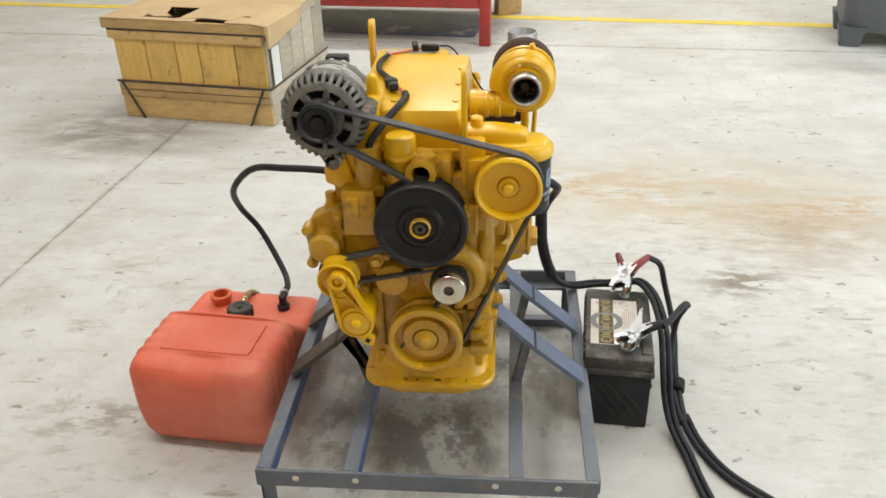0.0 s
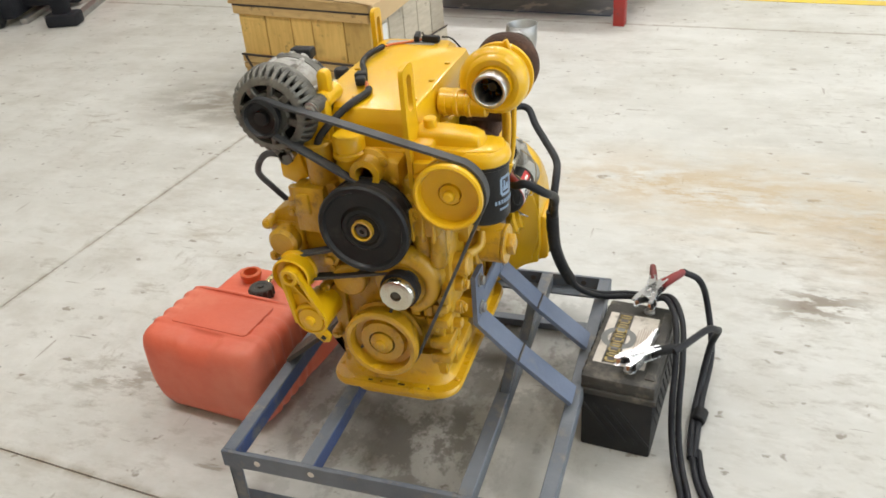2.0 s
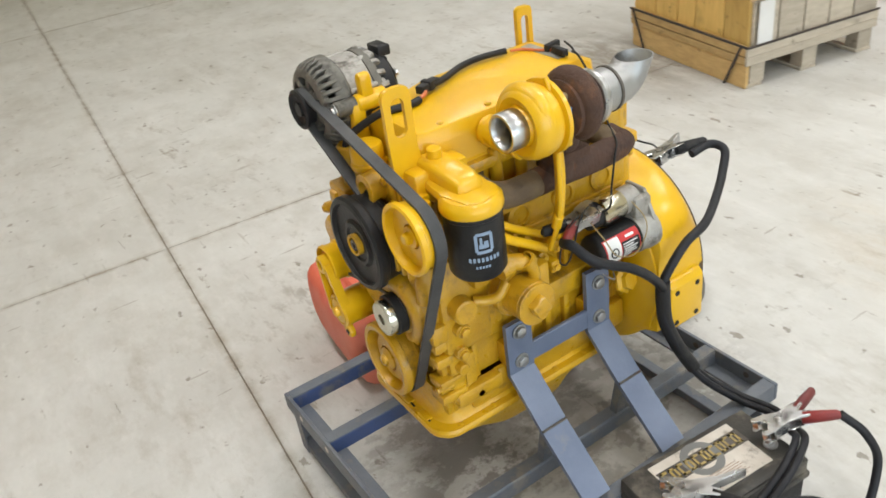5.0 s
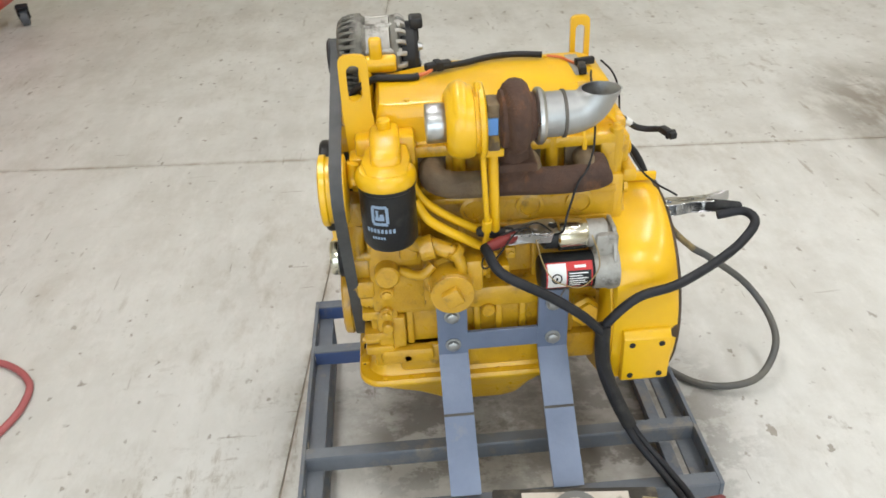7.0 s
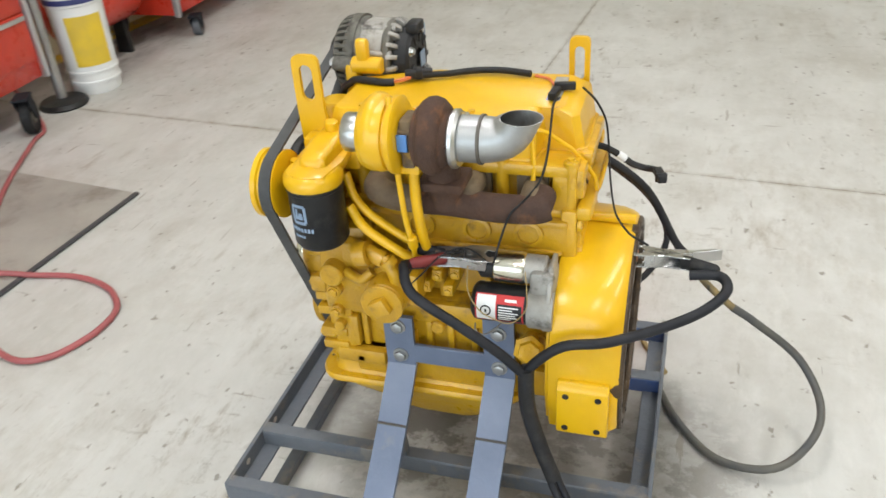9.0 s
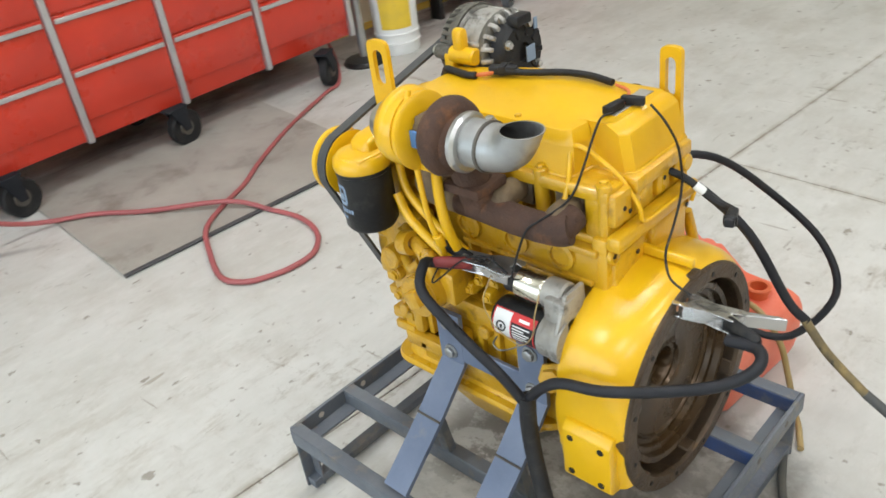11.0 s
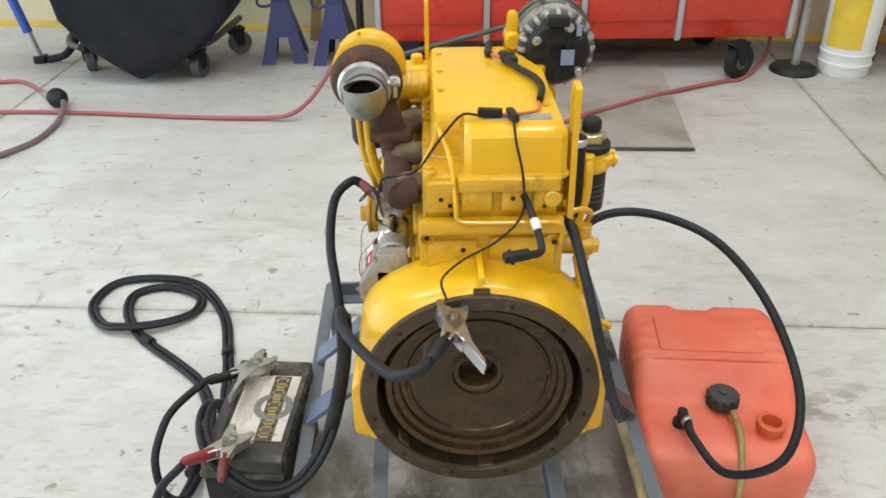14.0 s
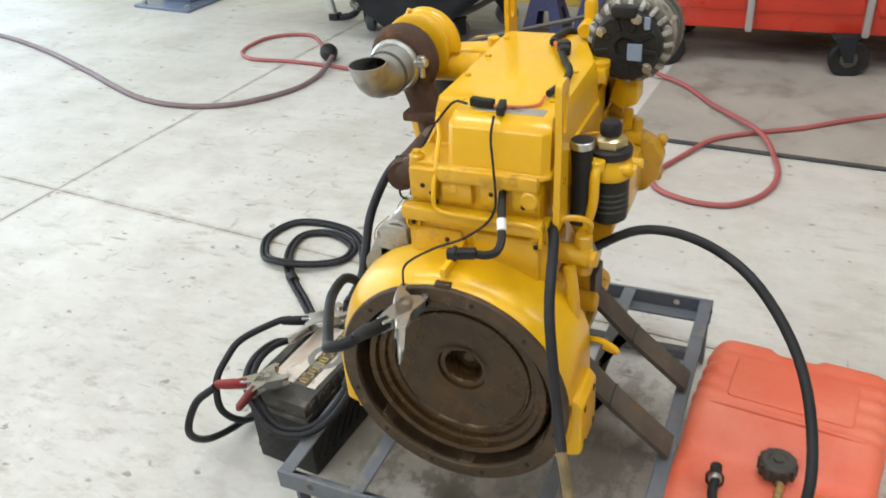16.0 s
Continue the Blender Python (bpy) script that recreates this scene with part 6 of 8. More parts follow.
def mount_arm(s, y, mat_, xin, zin):
    """A folded plate from the engine's side down to the side rail, with a post under its bend."""
    sh = Shape()
    w = 0.068
    line = [(s * xin, zin), (s * xin, 0.425), (s * 0.262, 0.325), (s * 0.395, 0.212)]
    sh.band([(x, y, z) for x, z in line], w, 0.012, (0, 1, 0))
    arm = part("mount_arm", sh, mat_, stand)
    sh = Shape().tube([(s * 0.266, y - w / 2, 0.332), (s * 0.266, y + w / 2, 0.332)], 0.0028, 8)
    part("weld_seam", sh, M_OLDARM, arm)
    px = 0.216 if s > 0 else -0.178
    sh = Shape().prism([(s * 0.255, 0.325), (s * 0.235, 0.345), (px - 0.012, 0.18), (px + 0.012, 0.18)], "y", y - (0.014 if s > 0 else 0.022), y + (0.014 if s > 0 else 0.022), 0.002, 1)
    part("post", sh, M_OLDARM if s < 0 else M_FRAME, arm)
    return arm


arms = [mount_arm(1, 0.165, M_ARM, 0.160, 0.56), mount_arm(1, 0.394, M_ARM, 0.160, 0.585), mount_arm(-1, 0.165, M_OLDARM, 0.165, 0.50), mount_arm(-1, 0.394, M_OLDARM, 0.165, 0.50)]
sh = Shape().box((0.154, 0.19, 0.435), (0.165, 0.37, 0.485), 0.002, 1)
part("tie_plate", sh, M_ARM, stand)
for arm, y, zs in ((arms[0], 0.165, (0.455, 0.535)), (arms[1], 0.394, (0.455, 0.55))):
    for z in zs:
        part("bolt", Shape().bolt((0.166, y, z), (1, 0, 0), 0.0135, 0.012), M_GALV, arm, "grey steel bolt head")
for s in (-1, 1):
    for y in (0.165, 0.394):
        sh = Shape().box((s * 0.12, y - 0.03, 0.44), (s * 0.158, y + 0.03, 0.50), 0.004)
        part("mount_boss", sh, M_CAST, engine)

# ---- battery ----
battery = thing("battery", (0.515, 0.39, 0), "black truck battery with a worn gold-printed label, clamps on its posts", "battery")
TB = Matrix.Translation((0.515, 0.390, 0)) @ Matrix.Rotation(radians(-5.0), 4, "Z")
sh, ribs = Shape(), []
sh.box((-0.092, -0.177, 0.0), (0.092, 0.177, 0.185), 0.006, 2, TB)
for side in (-1, 1):
    for k in range(8):
        y = -0.126 + k * 0.036
        m = TB @ Matrix.Translation((side * 0.0925, y, 0.095)) @ Matrix.Rotation(radians(38), 4, "X")
        ribs.append(Shape().box((-0.003, -0.0035, -0.075), (0.003, 0.0035, 0.075), 0.001, 1, m))
for side in (-1, 1):
    for k in range(4):
        m = TB @ Matrix.Translation((-0.045 + 0.03 * k, side * 0.1775, 0.095)) @ Matrix.Rotation(radians(-38), 4, "Y")
        ribs.append(Shape().box((-0.0035, -0.003, -0.07), (0.0035, 0.003, 0.07), 0.001, 1, m))
case = part("case", sh, M_PLASTIC, battery)
for rib in ribs:
    part("rib", rib, M_PLASTIC, case)
sh = Shape()
sh.box((-0.098, -0.183, 0.183), (0.098, 0.183, 0.200), 0.003, 2, TB)
sh.box((-0.094, -0.178, 0.198), (0.094, 0.178, 0.238), 0.005, 2, TB)
for k in range(10):
    sh.box((-0.098, -0.15 + k * 0.032, 0.200), (-0.093, -0.13 + k * 0.032, 0.232), 0.002, 1, TB)
sh.box((0.062, -0.15, 0.236), (0.088, 0.15, 0.243), 0.003, 2, TB)
cover = part("cover", sh, mat("dusty_battery_cover", (0.055, 0.050, 0.043), (0.035, 0.032, 0.028), 14, 0.6, 0, 0.3, 120, 0, (0.16, 0.14, 0.11), 18, 0.52, 0.7), battery)
sh = Shape().box((-0.080, -0.115, 0.2385), (0.055, 0.115, 0.2400), 0.0005, 1, TB)
label_ = part("label", sh, M_LABEL, cover, "worn cream label")
sh = Shape()
for k, h in enumerate((0.020, 0.017, 0.018, 0.017, 0.018, 0.017, 0.018, 0.016, 0.012, 0.018)):
    y = -0.098 + k * 0.0218
    sh.box((-0.052, y - 0.0085, 0.2402), (-0.046, y + 0.0085, 0.2412), 0, 1, TB)
    sh.box((-0.026, y - 0.0085, 0.2402), (-0.020, y + 0.0085, 0.2412), 0, 1, TB)
    sh.box((-0.052, y - 0.0085, 0.2402), (-0.020, y - 0.003, 0.2412), 0, 1, TB)
    if k % 2:
        sh.box((-0.052, y + 0.003, 0.2402), (-0.020, y + 0.0085, 0.2412), 0, 1, TB)
split("gold_bar", "gold_bar", 1, sh, M_GOLDBAR, label_, "gold print block")
sh = Shape().box((-0.057, -0.112, 0.2400), (-0.015, 0.118, 0.2402), 0, 1, TB)
part("print_band", sh, mat("dark_print", (0.07, 0.06, 0.05), (0.12, 0.10, 0.08), 20, 0.6), label_)
sh = Shape().lathe([(0.048, 0), (0.048, 0.0006), (0.030, 0.0006), (0.030, 0.0002)], (-0.035, 0.0, 0.2397), (0, 0, 1), 30, TB)
part("seal_ring", sh, mat("grey_print", (0.20, 0.20, 0.19), None, 20, 0.6), label_)
sh = Shape()
for k in range(7):
    sh.box((0.010 + 0.006 * k, -0.09, 0.2402), (0.012 + 0.006 * k, 0.05 + 0.006 * (k % 3), 0.2408), 0, 1, TB)
split("print_line", "print_line", 1, sh, mat("brown_print", (0.44, 0.34, 0.27), None, 20, 0.6), label_)
for y, m_ in ((0.145, M_GALV), (-0.125, M_GALV)):
    sh = Shape().lathe([(0, 0), (0.016, 0), (0.016, 0.006), (0.009, 0.008), (0.008, 0.026), (0, 0.027)], (0.02, y, 0.236), (0, 0, 1), 18, TB)
    part("terminal_post", sh, m_, battery)

# ---- fuel tank ----
tank = thing("fuel_tank", (-0.595, 0.30, 0), "faded red plastic portable fuel tank with a black cap", "fuel tank")
TT = Matrix.Translation((-0.642, 0.062, 0)) @ Matrix.Rotation(radians(-5.5), 4, "Z")
TOP, DECK = 0.285, 0.213


def tank_ring(v, w, top, low, r):
    pts, line = round_poly(0, (top + low) / 2, w, top - low, r, 7), []
    for k, (a, b) in enumerate(zip(pts, pts[1:] + pts[:1])):
        many = 24 if k in (7, 23) else 8 if k in (15, 31) else 1
        line += [(a[0] + (b[0] - a[0]) * j / many, a[1] + (b[1] - a[1]) * j / many) for j in range(many)]
    return [(u, v, z) for u, z in line]


rings = []
for v, w, top, low in ((-0.018, 0.27, 0.225, 0.07), (-0.014, 0.33, 0.250, 0.035), (-0.005, 0.368, 0.270, 0.016), (0.010, 0.390, 0.281, 0.005), (0.028, 0.400, 0.2845, 0.001), (0.045, 0.404, TOP, 0.0)):
    rings.append(tank_ring(v, w, top, low, 0.045))
# four ribs run down the flanks
for k in range(41):
    v = 0.055 + k * 0.0046
    wave = 0.5 + 0.5 * math.sin(math.tau * (v - 0.06) / 0.047)
    wave = wave * wave * (3 - 2 * wave)
    rings.append(tank_ring(v, 0.394 + 0.014 * wave, TOP - 0.002 + 0.003 * wave, 0.0, 0.042))
for v, w, top in ((0.248, 0.402, 0.284), (0.256, 0.402, 0.279), (0.266, 0.400, 0.270), (0.292, 0.400, 0.245), (0.314, 0.402, 0.224), (0.326, 0.404, 0.216), (0.342, 0.406, DECK), (0.40, 0.406, DECK - 0.001), (0.47, 0.402, DECK - 0.003)):
    rings.append(tank_ring(v, w, top, 0.0, 0.042 if top > 0.25 else 0.034))
for v, w, top, low in ((0.492, 0.394, 0.204, 0.004), (0.506, 0.376, 0.190, 0.012), (0.514, 0.340, 0.168, 0.03), (0.518, 0.27, 0.14, 0.06)):
    rings.append(tank_ring(v, w, top, low, 0.036))
for ring in rings:
    for k, (u, v, z) in enumerate(ring):
        # a shallow recess let into the upper front
        f = max(0.0, 1 - (abs(u - 0.012) / 0.058) ** 8) * max(0.0, min(1.0, (0.062 - v) / 0.010)) * max(0.0, min(1.0, (z - 0.235) / 0.02))
        low = max(0.0, 1 - z / 0.15) ** 1.6
        ring[k] = (u * (1 - 0.075 * low), v + 0.005 * f + 0.022 * low * max(0.0, 1 - v / 0.2) - 0.012 * low * max(0.0, (v - 0.35) / 0.15), z - (0.009 * f if z > 0.25 else 0.0))
sh = Shape().loft([[TT @ Vector(p) for p in ring] for ring in rings])
tank_body = part("tank_body", sh, M_TANK, tank, "", "", 60)
sh = Shape()
sh.prism(round_poly(0.0, 0.142, 0.262, 0.150, 0.014), "z", 0.275, 0.2895, 0.003, 2, TT)
part("raised_panel", sh, M_TANK, tank_body)
sh = Shape().tube([(-0.170, 0.245, 0.274), (-0.150, 0.245, 0.282), (-0.10, 0.245, 0.2845), (0.0, 0.245, 0.285), (0.10, 0.245, 0.2845), (0.150, 0.245, 0.282), (0.170, 0.245, 0.274)], 0.0055, 8, 6, None, TT)
part("mould_rib", sh, M_TANK, tank_body)
sh = Shape()
CAP = (-0.616, 0.398, DECK + 0.006)
sh.lathe([(0, 0), (0.033, 0), (0.035, 0.004), (0.036, 0.034), (0.032, 0.038), (0.020, 0.0385), (0.018, 0.036), (0.010, 0.036), (0.009, 0.041), (0, 0.041)], CAP, (0, 0, 1), 30)
for k in range(12):
    sh.box((0.033, -0.0045, 0.003), (0.0395, 0.0045, 0.032), 0.001, 1, Matrix.Translation(CAP) @ Matrix.Rotation(math.tau * k / 12, 4, "Z"))
split("tank_cap", "knurl", 1, sh, mat("dusty_cap", (0.026, 0.025, 0.024), (0.055, 0.050, 0.043), 14, 0.65), tank, "dusty black screw cap")
sh = Shape().lathe([(0.028, 0), (0.029, 0.018), (0.034, 0.021), (0.034, 0.032), (0.029, 0.035), (0.023, 0.034), (0.022, 0.0), (0, -0.002)], (-0.704, 0.487, DECK - 0.004), (0, 0, 1), 28)
part("filler_neck", sh, M_NECK, tank, "open orange filler neck")
OUT = Vector((-0.499, 0.458, DECK - 0.004))
sh = Shape()
sh.cyl(OUT, OUT + Vector((0, 0, 0.020)), 0.019)
sh.cyl(OUT + Vector((0, 0, 0.018)), OUT + Vector((0, 0, 0.050)), 0.012)
sh.cyl(OUT + Vector((0, 0, 0.040)), OUT + Vector((-0.002, 0.028, 0.042)), 0.011)
fit_ = split("outlet_fitting", "elbow", 2, sh, M_PLASTIC, tank, "black hose fitting")
sh = Shape().cyl(OUT + Vector((-0.001, 0.024, 0.041)), OUT + Vector((-0.003, 0.036, 0.042)), 0.0135)
part("hose_clamp", sh, M_STEEL, fit_, "bright hose clamp")
sh = Shape()
sh.cyl((-0.624, 0.452, DECK - 0.004), (-0.624, 0.452, DECK + 0.026), 0.010)
sh.cyl((-0.624, 0.446, DECK + 0.024), (-0.623, 0.476, DECK + 0.024), 0.0085)
split("vent_fitting", "spigot", 1, sh, M_GOLD, tank, "small brass vent fitting")

# ---- hoses ----
sh = Shape().tube([(-0.178, 0.40, 0.680), (-0.29, 0.349, 0.73), (-0.41, 0.361, 0.731), (-0.525, 0.43, 0.696), (-0.620, 0.520, 0.590), (-0.657, 0.650, 0.464), (-0.622, 0.712, 0.347), (-0.545, 0.645, 0.242), (-0.503, 0.540, 0.247), (-0.502, 0.490, 0.251)], 0.0097, 12)
fuel_hose = thing("fuel_hose", (-0.4, 0.5, 0.26), "thick grey-black fuel hose arching from engine to tank", "hose")
part("hose_run", sh, M_HOSE, fuel_hose)
part("hose_clip", Shape().cyl((-0.200, 0.392, 0.692), (-0.214, 0.387, 0.699), 0.0135), M_STEEL, fuel_hose, "bright hose clip")
drain = thing("drain_hose", (-0.3, 1.0, 0), "hose hanging from the engine, black above and stained tan below", "hose")
part("upper_run", Shape().tube([(-0.164, 0.530, 0.822), (-0.180, 0.566, 0.812), (-0.202, 0.664, 0.725), (-0.240, 0.738, 0.570), (-0.257, 0.774, 0.523)], 0.0098, 12), M_HOSE, drain)
part("stained_run", Shape().tube([(-0.254, 0.770, 0.528), (-0.280, 0.808, 0.450), (-0.294, 0.845, 0.402), (-0.306, 0.893, 0.352)], 0.0094, 12), mat("fuel_stained_hose", (0.27, 0.195, 0.08), (0.10, 0.08, 0.05), 16, 0.5, 0, 0.2, 120, 0, (0.04, 0.036, 0.03), 30, 0.56, 0.66), drain, "tan fuel-stained length")
part("lower_run", Shape().tube([(-0.306, 0.893, 0.352), (-0.311, 0.955, 0.308), (-0.318, 1.074, 0.205), (-0.250, 1.135, 0.121), (-0.150, 1.114, 0.085), (-0.072, 1.026, 0.043), (-0.105, 0.890, 0.014), (-0.24, 0.78, 0.012), (-0.40, 0.71, 0.012)], 0.0105, 12), mat("dusty_grey_hose", (0.060, 0.060, 0.060), (0.10, 0.092, 0.075), 9, 0.5, 0, 0.1, 120), drain, "dusty grey hose length")
sh = Shape().tube([(-0.623, 0.474, DECK + 0.024), (-0.622, 0.51, DECK + 0.020), (-0.617, 0.55, DECK - 0.004), (-0.607, 0.60, 0.15), (-0.585, 0.635, 0.08), (-0.545, 0.675, 0.012), (-0.49, 0.71, 0.010), (-0.42, 0.745, 0.010)], 0.0085, 10)
single("vent_tube", sh, M_CLEAR, (-0.6, 0.6, 0.01), "amber stained plastic tube on the tank vent", "tube")
sh = Shape().tube([(-0.16, 0.47, 0.53), (-0.215, 0.485, 0.545), (-0.255, 0.495, 0.555), (-0.285, 0.50, 0.545), (-0.283, 0.49, 0.53), (-0.258, 0.485, 0.535)], 0.006, 8)
part("fuel_drip_line", sh, M_YELLOW, engine)


# ---- jumper cables ----
def strand(pts, side_, r=0.0085, gap=0.0088, per=6):
    """One of two cables that run side by side along the points."""
    line, run = smooth_line(pts, per), []
    for k, p in enumerate(line):
        d = (line[min(k + 1, len(line) - 1)] - line[max(k - 1, 0)]).normalized()
        across = d.cross(Vector((0, 0, 1)))
        across = across.normalized() if across.length > 0.05 else Vector((1, 0, 0))
        run.append(p + across * gap * side_)
    return Shape().tube(run, r, 10, 1)


cables = thing("jumper_cables", (0.7, 0.2, 0), "heavy black jumper cables coiled on the floor, clamped to a battery", "jumper cable")
COIL = [(0.281, 0.478, 0.562), (0.288, 0.485, 0.451), (0.325, 0.548, 0.298), (0.390, 0.615, 0.222), (0.474, 0.640, 0.215), (0.552, 0.604, 0.240), (0.598, 0.560, 0.272), (0.630, 0.47, 0.266), (0.642, 0.36, 0.226), (0.644, 0.280, 0.150), (0.650, 0.240, 0.080), (0.664, 0.180, 0.030), (0.688, 0.088, 0.013), (0.70, 0.0, 0.012), (0.721, -0.107, 0.012), (0.774, -0.311, 0.012), (0.899, -0.495, 0.012), (1.051, -0.545, 0.012), (1.185, -0.52, 0.012), (1.228, -0.40, 0.012), (1.172, -0.285, 0.014), (1.09, -0.235, 0.030), (0.966, -0.254, 0.026), (0.875, -0.33, 0.014), (0.88, -0.427, 0.012), (1.0, -0.487, 0.012), (1.10, -0.45, 0.012), (1.094, -0.334, 0.012), (1.01, -0.20, 0.012), (0.86, -0.06, 0.012), (0.775, 0.03, 0.012), (0.725, 0.14, 0.012), (0.705, 0.25, 0.012)]
for side in (1, -1):
    part("cable", strand(COIL, side), M_HOSE, cables)
for a, b in (((0.72, -0.10, 0.012), (0.725, -0.13, 0.012)), ((1.0, -0.19, 0.012), (0.97, -0.165, 0.012)), ((0.715, 0.40, 0.022), (0.705, 0.355, 0.018))):
    part("tape_wrap", Shape().cyl(a, b, 0.0195, n=14), M_RUBBER, cables)
part("tape_wrap", Shape().tube([(0.281, 0.478, 0.566), (0.284, 0.478, 0.51), (0.288, 0.485, 0.451), (0.303, 0.512, 0.375), (0.322, 0.543, 0.31)], 0.0165, 12), M_RUBBER, cables)
part("cable_end", Shape().tube([(0.098, 0.770, 0.706), (0.104, 0.826, 0.714), (0.138, 0.840, 0.704), (0.168, 0.800, 0.672), (0.212, 0.728, 0.654), (0.262, 0.632, 0.642), (0.278, 0.548, 0.630), (0.279, 0.488, 0.572), (0.281, 0.478, 0.540)], 0.0105, 12), M_HOSE, cables)
part("cable_end", Shape().tube([(0.226, 0.262, 0.752), (0.246, 0.236, 0.760), (0.270, 0.236, 0.766), (0.306, 0.262, 0.734), (0.312, 0.354, 0.676), (0.298, 0.425, 0.612), (0.286, 0.478, 0.55)], 0.0105, 12), M_HOSE, cables)
part("cable_end", Shape().tube([(0.626, 0.648, 0.311), (0.674, 0.676, 0.268), (0.702, 0.695, 0.180), (0.728, 0.603, 0.070), (0.712, 0.44, 0.022), (0.705, 0.27, 0.013), (0.705, 0.22, 0.012)], 0.0095, 12), M_HOSE, cables)
part("cable_end", Shape().tube([(0.628, 0.318, 0.276), (0.655, 0.350, 0.281), (0.706, 0.434, 0.275), (0.729, 0.480, 0.243), (0.736, 0.532, 0.200), (0.720, 0.555, 0.122), (0.704, 0.480, 0.032), (0.693, 0.34, 0.014), (0.695, 0.22, 0.012)], 0.0095, 12), M_HOSE, cables)


M_CLAMP = mat("bright_clamp_steel", (0.56, 0.56, 0.56), (0.43, 0.43, 0.43), 5, 0.28, 0.9, 0.0, 120, 0, (0.26, 0.23, 0.20), 9, 0.64, 0.74)


def clamp(m, grip, spread=16):
    """Two-jawed battery clamp: jaws along +x, handles along -x, lying in its own xy plane."""
    sh = Shape()
    for s in (1, -1):
        q = m @ Matrix.Rotation(radians(s * spread), 4, "Z")
        poly = [(-0.066, 0.018 * s), (-0.066, 0.002 * s), (-0.020, -0.012 * s), (0.010, -0.016 * s), (0.028, -0.009 * s), (0.040, -0.001 * s), (0.050, -0.008 * s), (0.057, -0.005 * s), (0.057, 0.006 * s), (0.038, 0.014 * s), (0.010, 0.020 * s), (-0.020, 0.020 * s)]
        sh.prism(poly, "z", -0.013, -0.0105, 0.0008, 1, q)
        sh.prism(poly, "z", 0.0105, 0.013, 0.0008, 1, q)
        sh.prism([(-0.066, 0.019 * s), (-0.020, 0.021 * s), (0.010, 0.021 * s), (0.038, 0.015 * s), (0.038, 0.012 * s), (0.010, 0.018 * s), (-0.020, 0.018 * s), (-0.066, 0.016 * s)], "z", -0.0128, 0.0128, 0.0008, 1, q)
    sh.lathe([(0, -0.014), (0.007, -0.014), (0.007, 0.014), (0, 0.014)], (0, 0, 0), (0, 0, 1), 12, m)
    body_ = part("clamp", sh, M_CLAMP, cables, "bright steel clamp")
    sh = Shape()
    for k in range(5):
        sh.lathe([(0.008, -0.008 + 0.0034 * k), (0.0098, -0.0068 + 0.0034 * k), (0.008, -0.0056 + 0.0034 * k)], (-0.012, 0, 0), (0, 0, 1), 14, m)
    part("spring", sh, M_GALV, body_)
    for s in (1, -1):
        sh = Shape()
        q = m @ Matrix.Rotation(radians(s * spread), 4, "Z")
        sh.box((0.044, -0.004 * s - 0.003, -0.006), (0.054, -0.004 * s + 0.003, 0.006), 0.001, 1, q)
        part("jaw", sh, M_COPPER, body_)
    for s, g in zip((1, -1), grip):
        if g is None:
            continue
        q = m @ Matrix.Rotation(radians(s * spread), 4, "Z")
        sh = Shape()
        if g is M_CLAMP:
            sh.prism([(-0.060, 0.016 * s), (-0.130, 0.014 * s), (-0.134, 0.012 * s), (-0.130, 0.0105 * s), (-0.060, 0.012 * s)], "z", -0.011, 0.011, 0.001, 1, q)
            for z in (-0.0105, 0.0105):
                sh.prism([(-0.060, 0.015 * s), (-0.130, 0.013 * s), (-0.120, 0.006 * s), (-0.060, 0.002 * s)], "z", z - 0.0012, z + 0.0012, 0.0005, 1, q)
            part("handle", sh, g, body_, "bare steel handle")
            continue
        sh.loft([[q @ Vector((x, 0.010 * s + w * math.cos(a), h * math.sin(a))) for a in (math.tau * j / 14 for j in range(14))] for x, w, h in ((-0.046, 0.009, 0.012), (-0.050, 0.0115, 0.0145), (-0.085, 0.011, 0.014), (-0.118, 0.009, 0.012), (-0.124, 0.005, 0.007))])
        part("grip", sh, g, body_)
    return body_


def facing(p, along, up):
    """A pose with +x along one direction and +z near another."""
    x = Vector(along).normalized()
    z = (Vector(up) - x * x.dot(Vector(up))).normalized()
    y = z.cross(x)
    m = Matrix((x, y, z)).transposed().to_4x4()
    m.translation = Vector(p)
    return m


def set_clamp(jaw, tip_a, tip_b, grip_a, grip_b):
    """Places a clamp by its jaw end and the two handle ends."""
    jaw, tip_a, tip_b = Vector(jaw), Vector(tip_a), Vector(tip_b)
    along = (jaw - (tip_a + tip_b) / 2).normalized()
    gap = tip_b - tip_a
    up = along.cross(gap)
    spread = math.degrees(math.atan2(gap.length / 2 + 0.008, 0.12))
    return clamp(facing(jaw - along * 0.052, along, up), (grip_a, grip_b), spread)


set_clamp((0.057, 0.655, 0.712), (0.003, 0.826, 0.702), (0.102, 0.818, 0.722), M_CLAMP, M_RUBBER)
set_clamp((0.166, 0.392, 0.742), (0.240, 0.262, 0.758), (0.190, 0.240, 0.770), M_REDHAND, M_RUBBER)
set_clamp((0.527, 0.512, 0.272), (0.539, 0.701, 0.302), (0.639, 0.651, 0.318), M_MAROON, M_REDHAND)
set_clamp((0.505, 0.238, 0.272), (0.569, 0.392, 0.273), (0.648, 0.334, 0.279), M_CLAMP, M_RUBBER)

# ---- wooden crate with a cardboard lid ----
CR = Matrix.Translation((-1.975, 2.685, 0)) @ Matrix.Rotation(radians(-10), 4, "Z")
crate = thing("wooden_crate", (-1.55, 2.95, 0), "strapped yellow pine shipping crate with a torn cardboard lid", "crate")


def board(name, a, b, material, bev=0.003):
    return part(name, Shape().box(a, b, bev, 1, CR), material, crate)


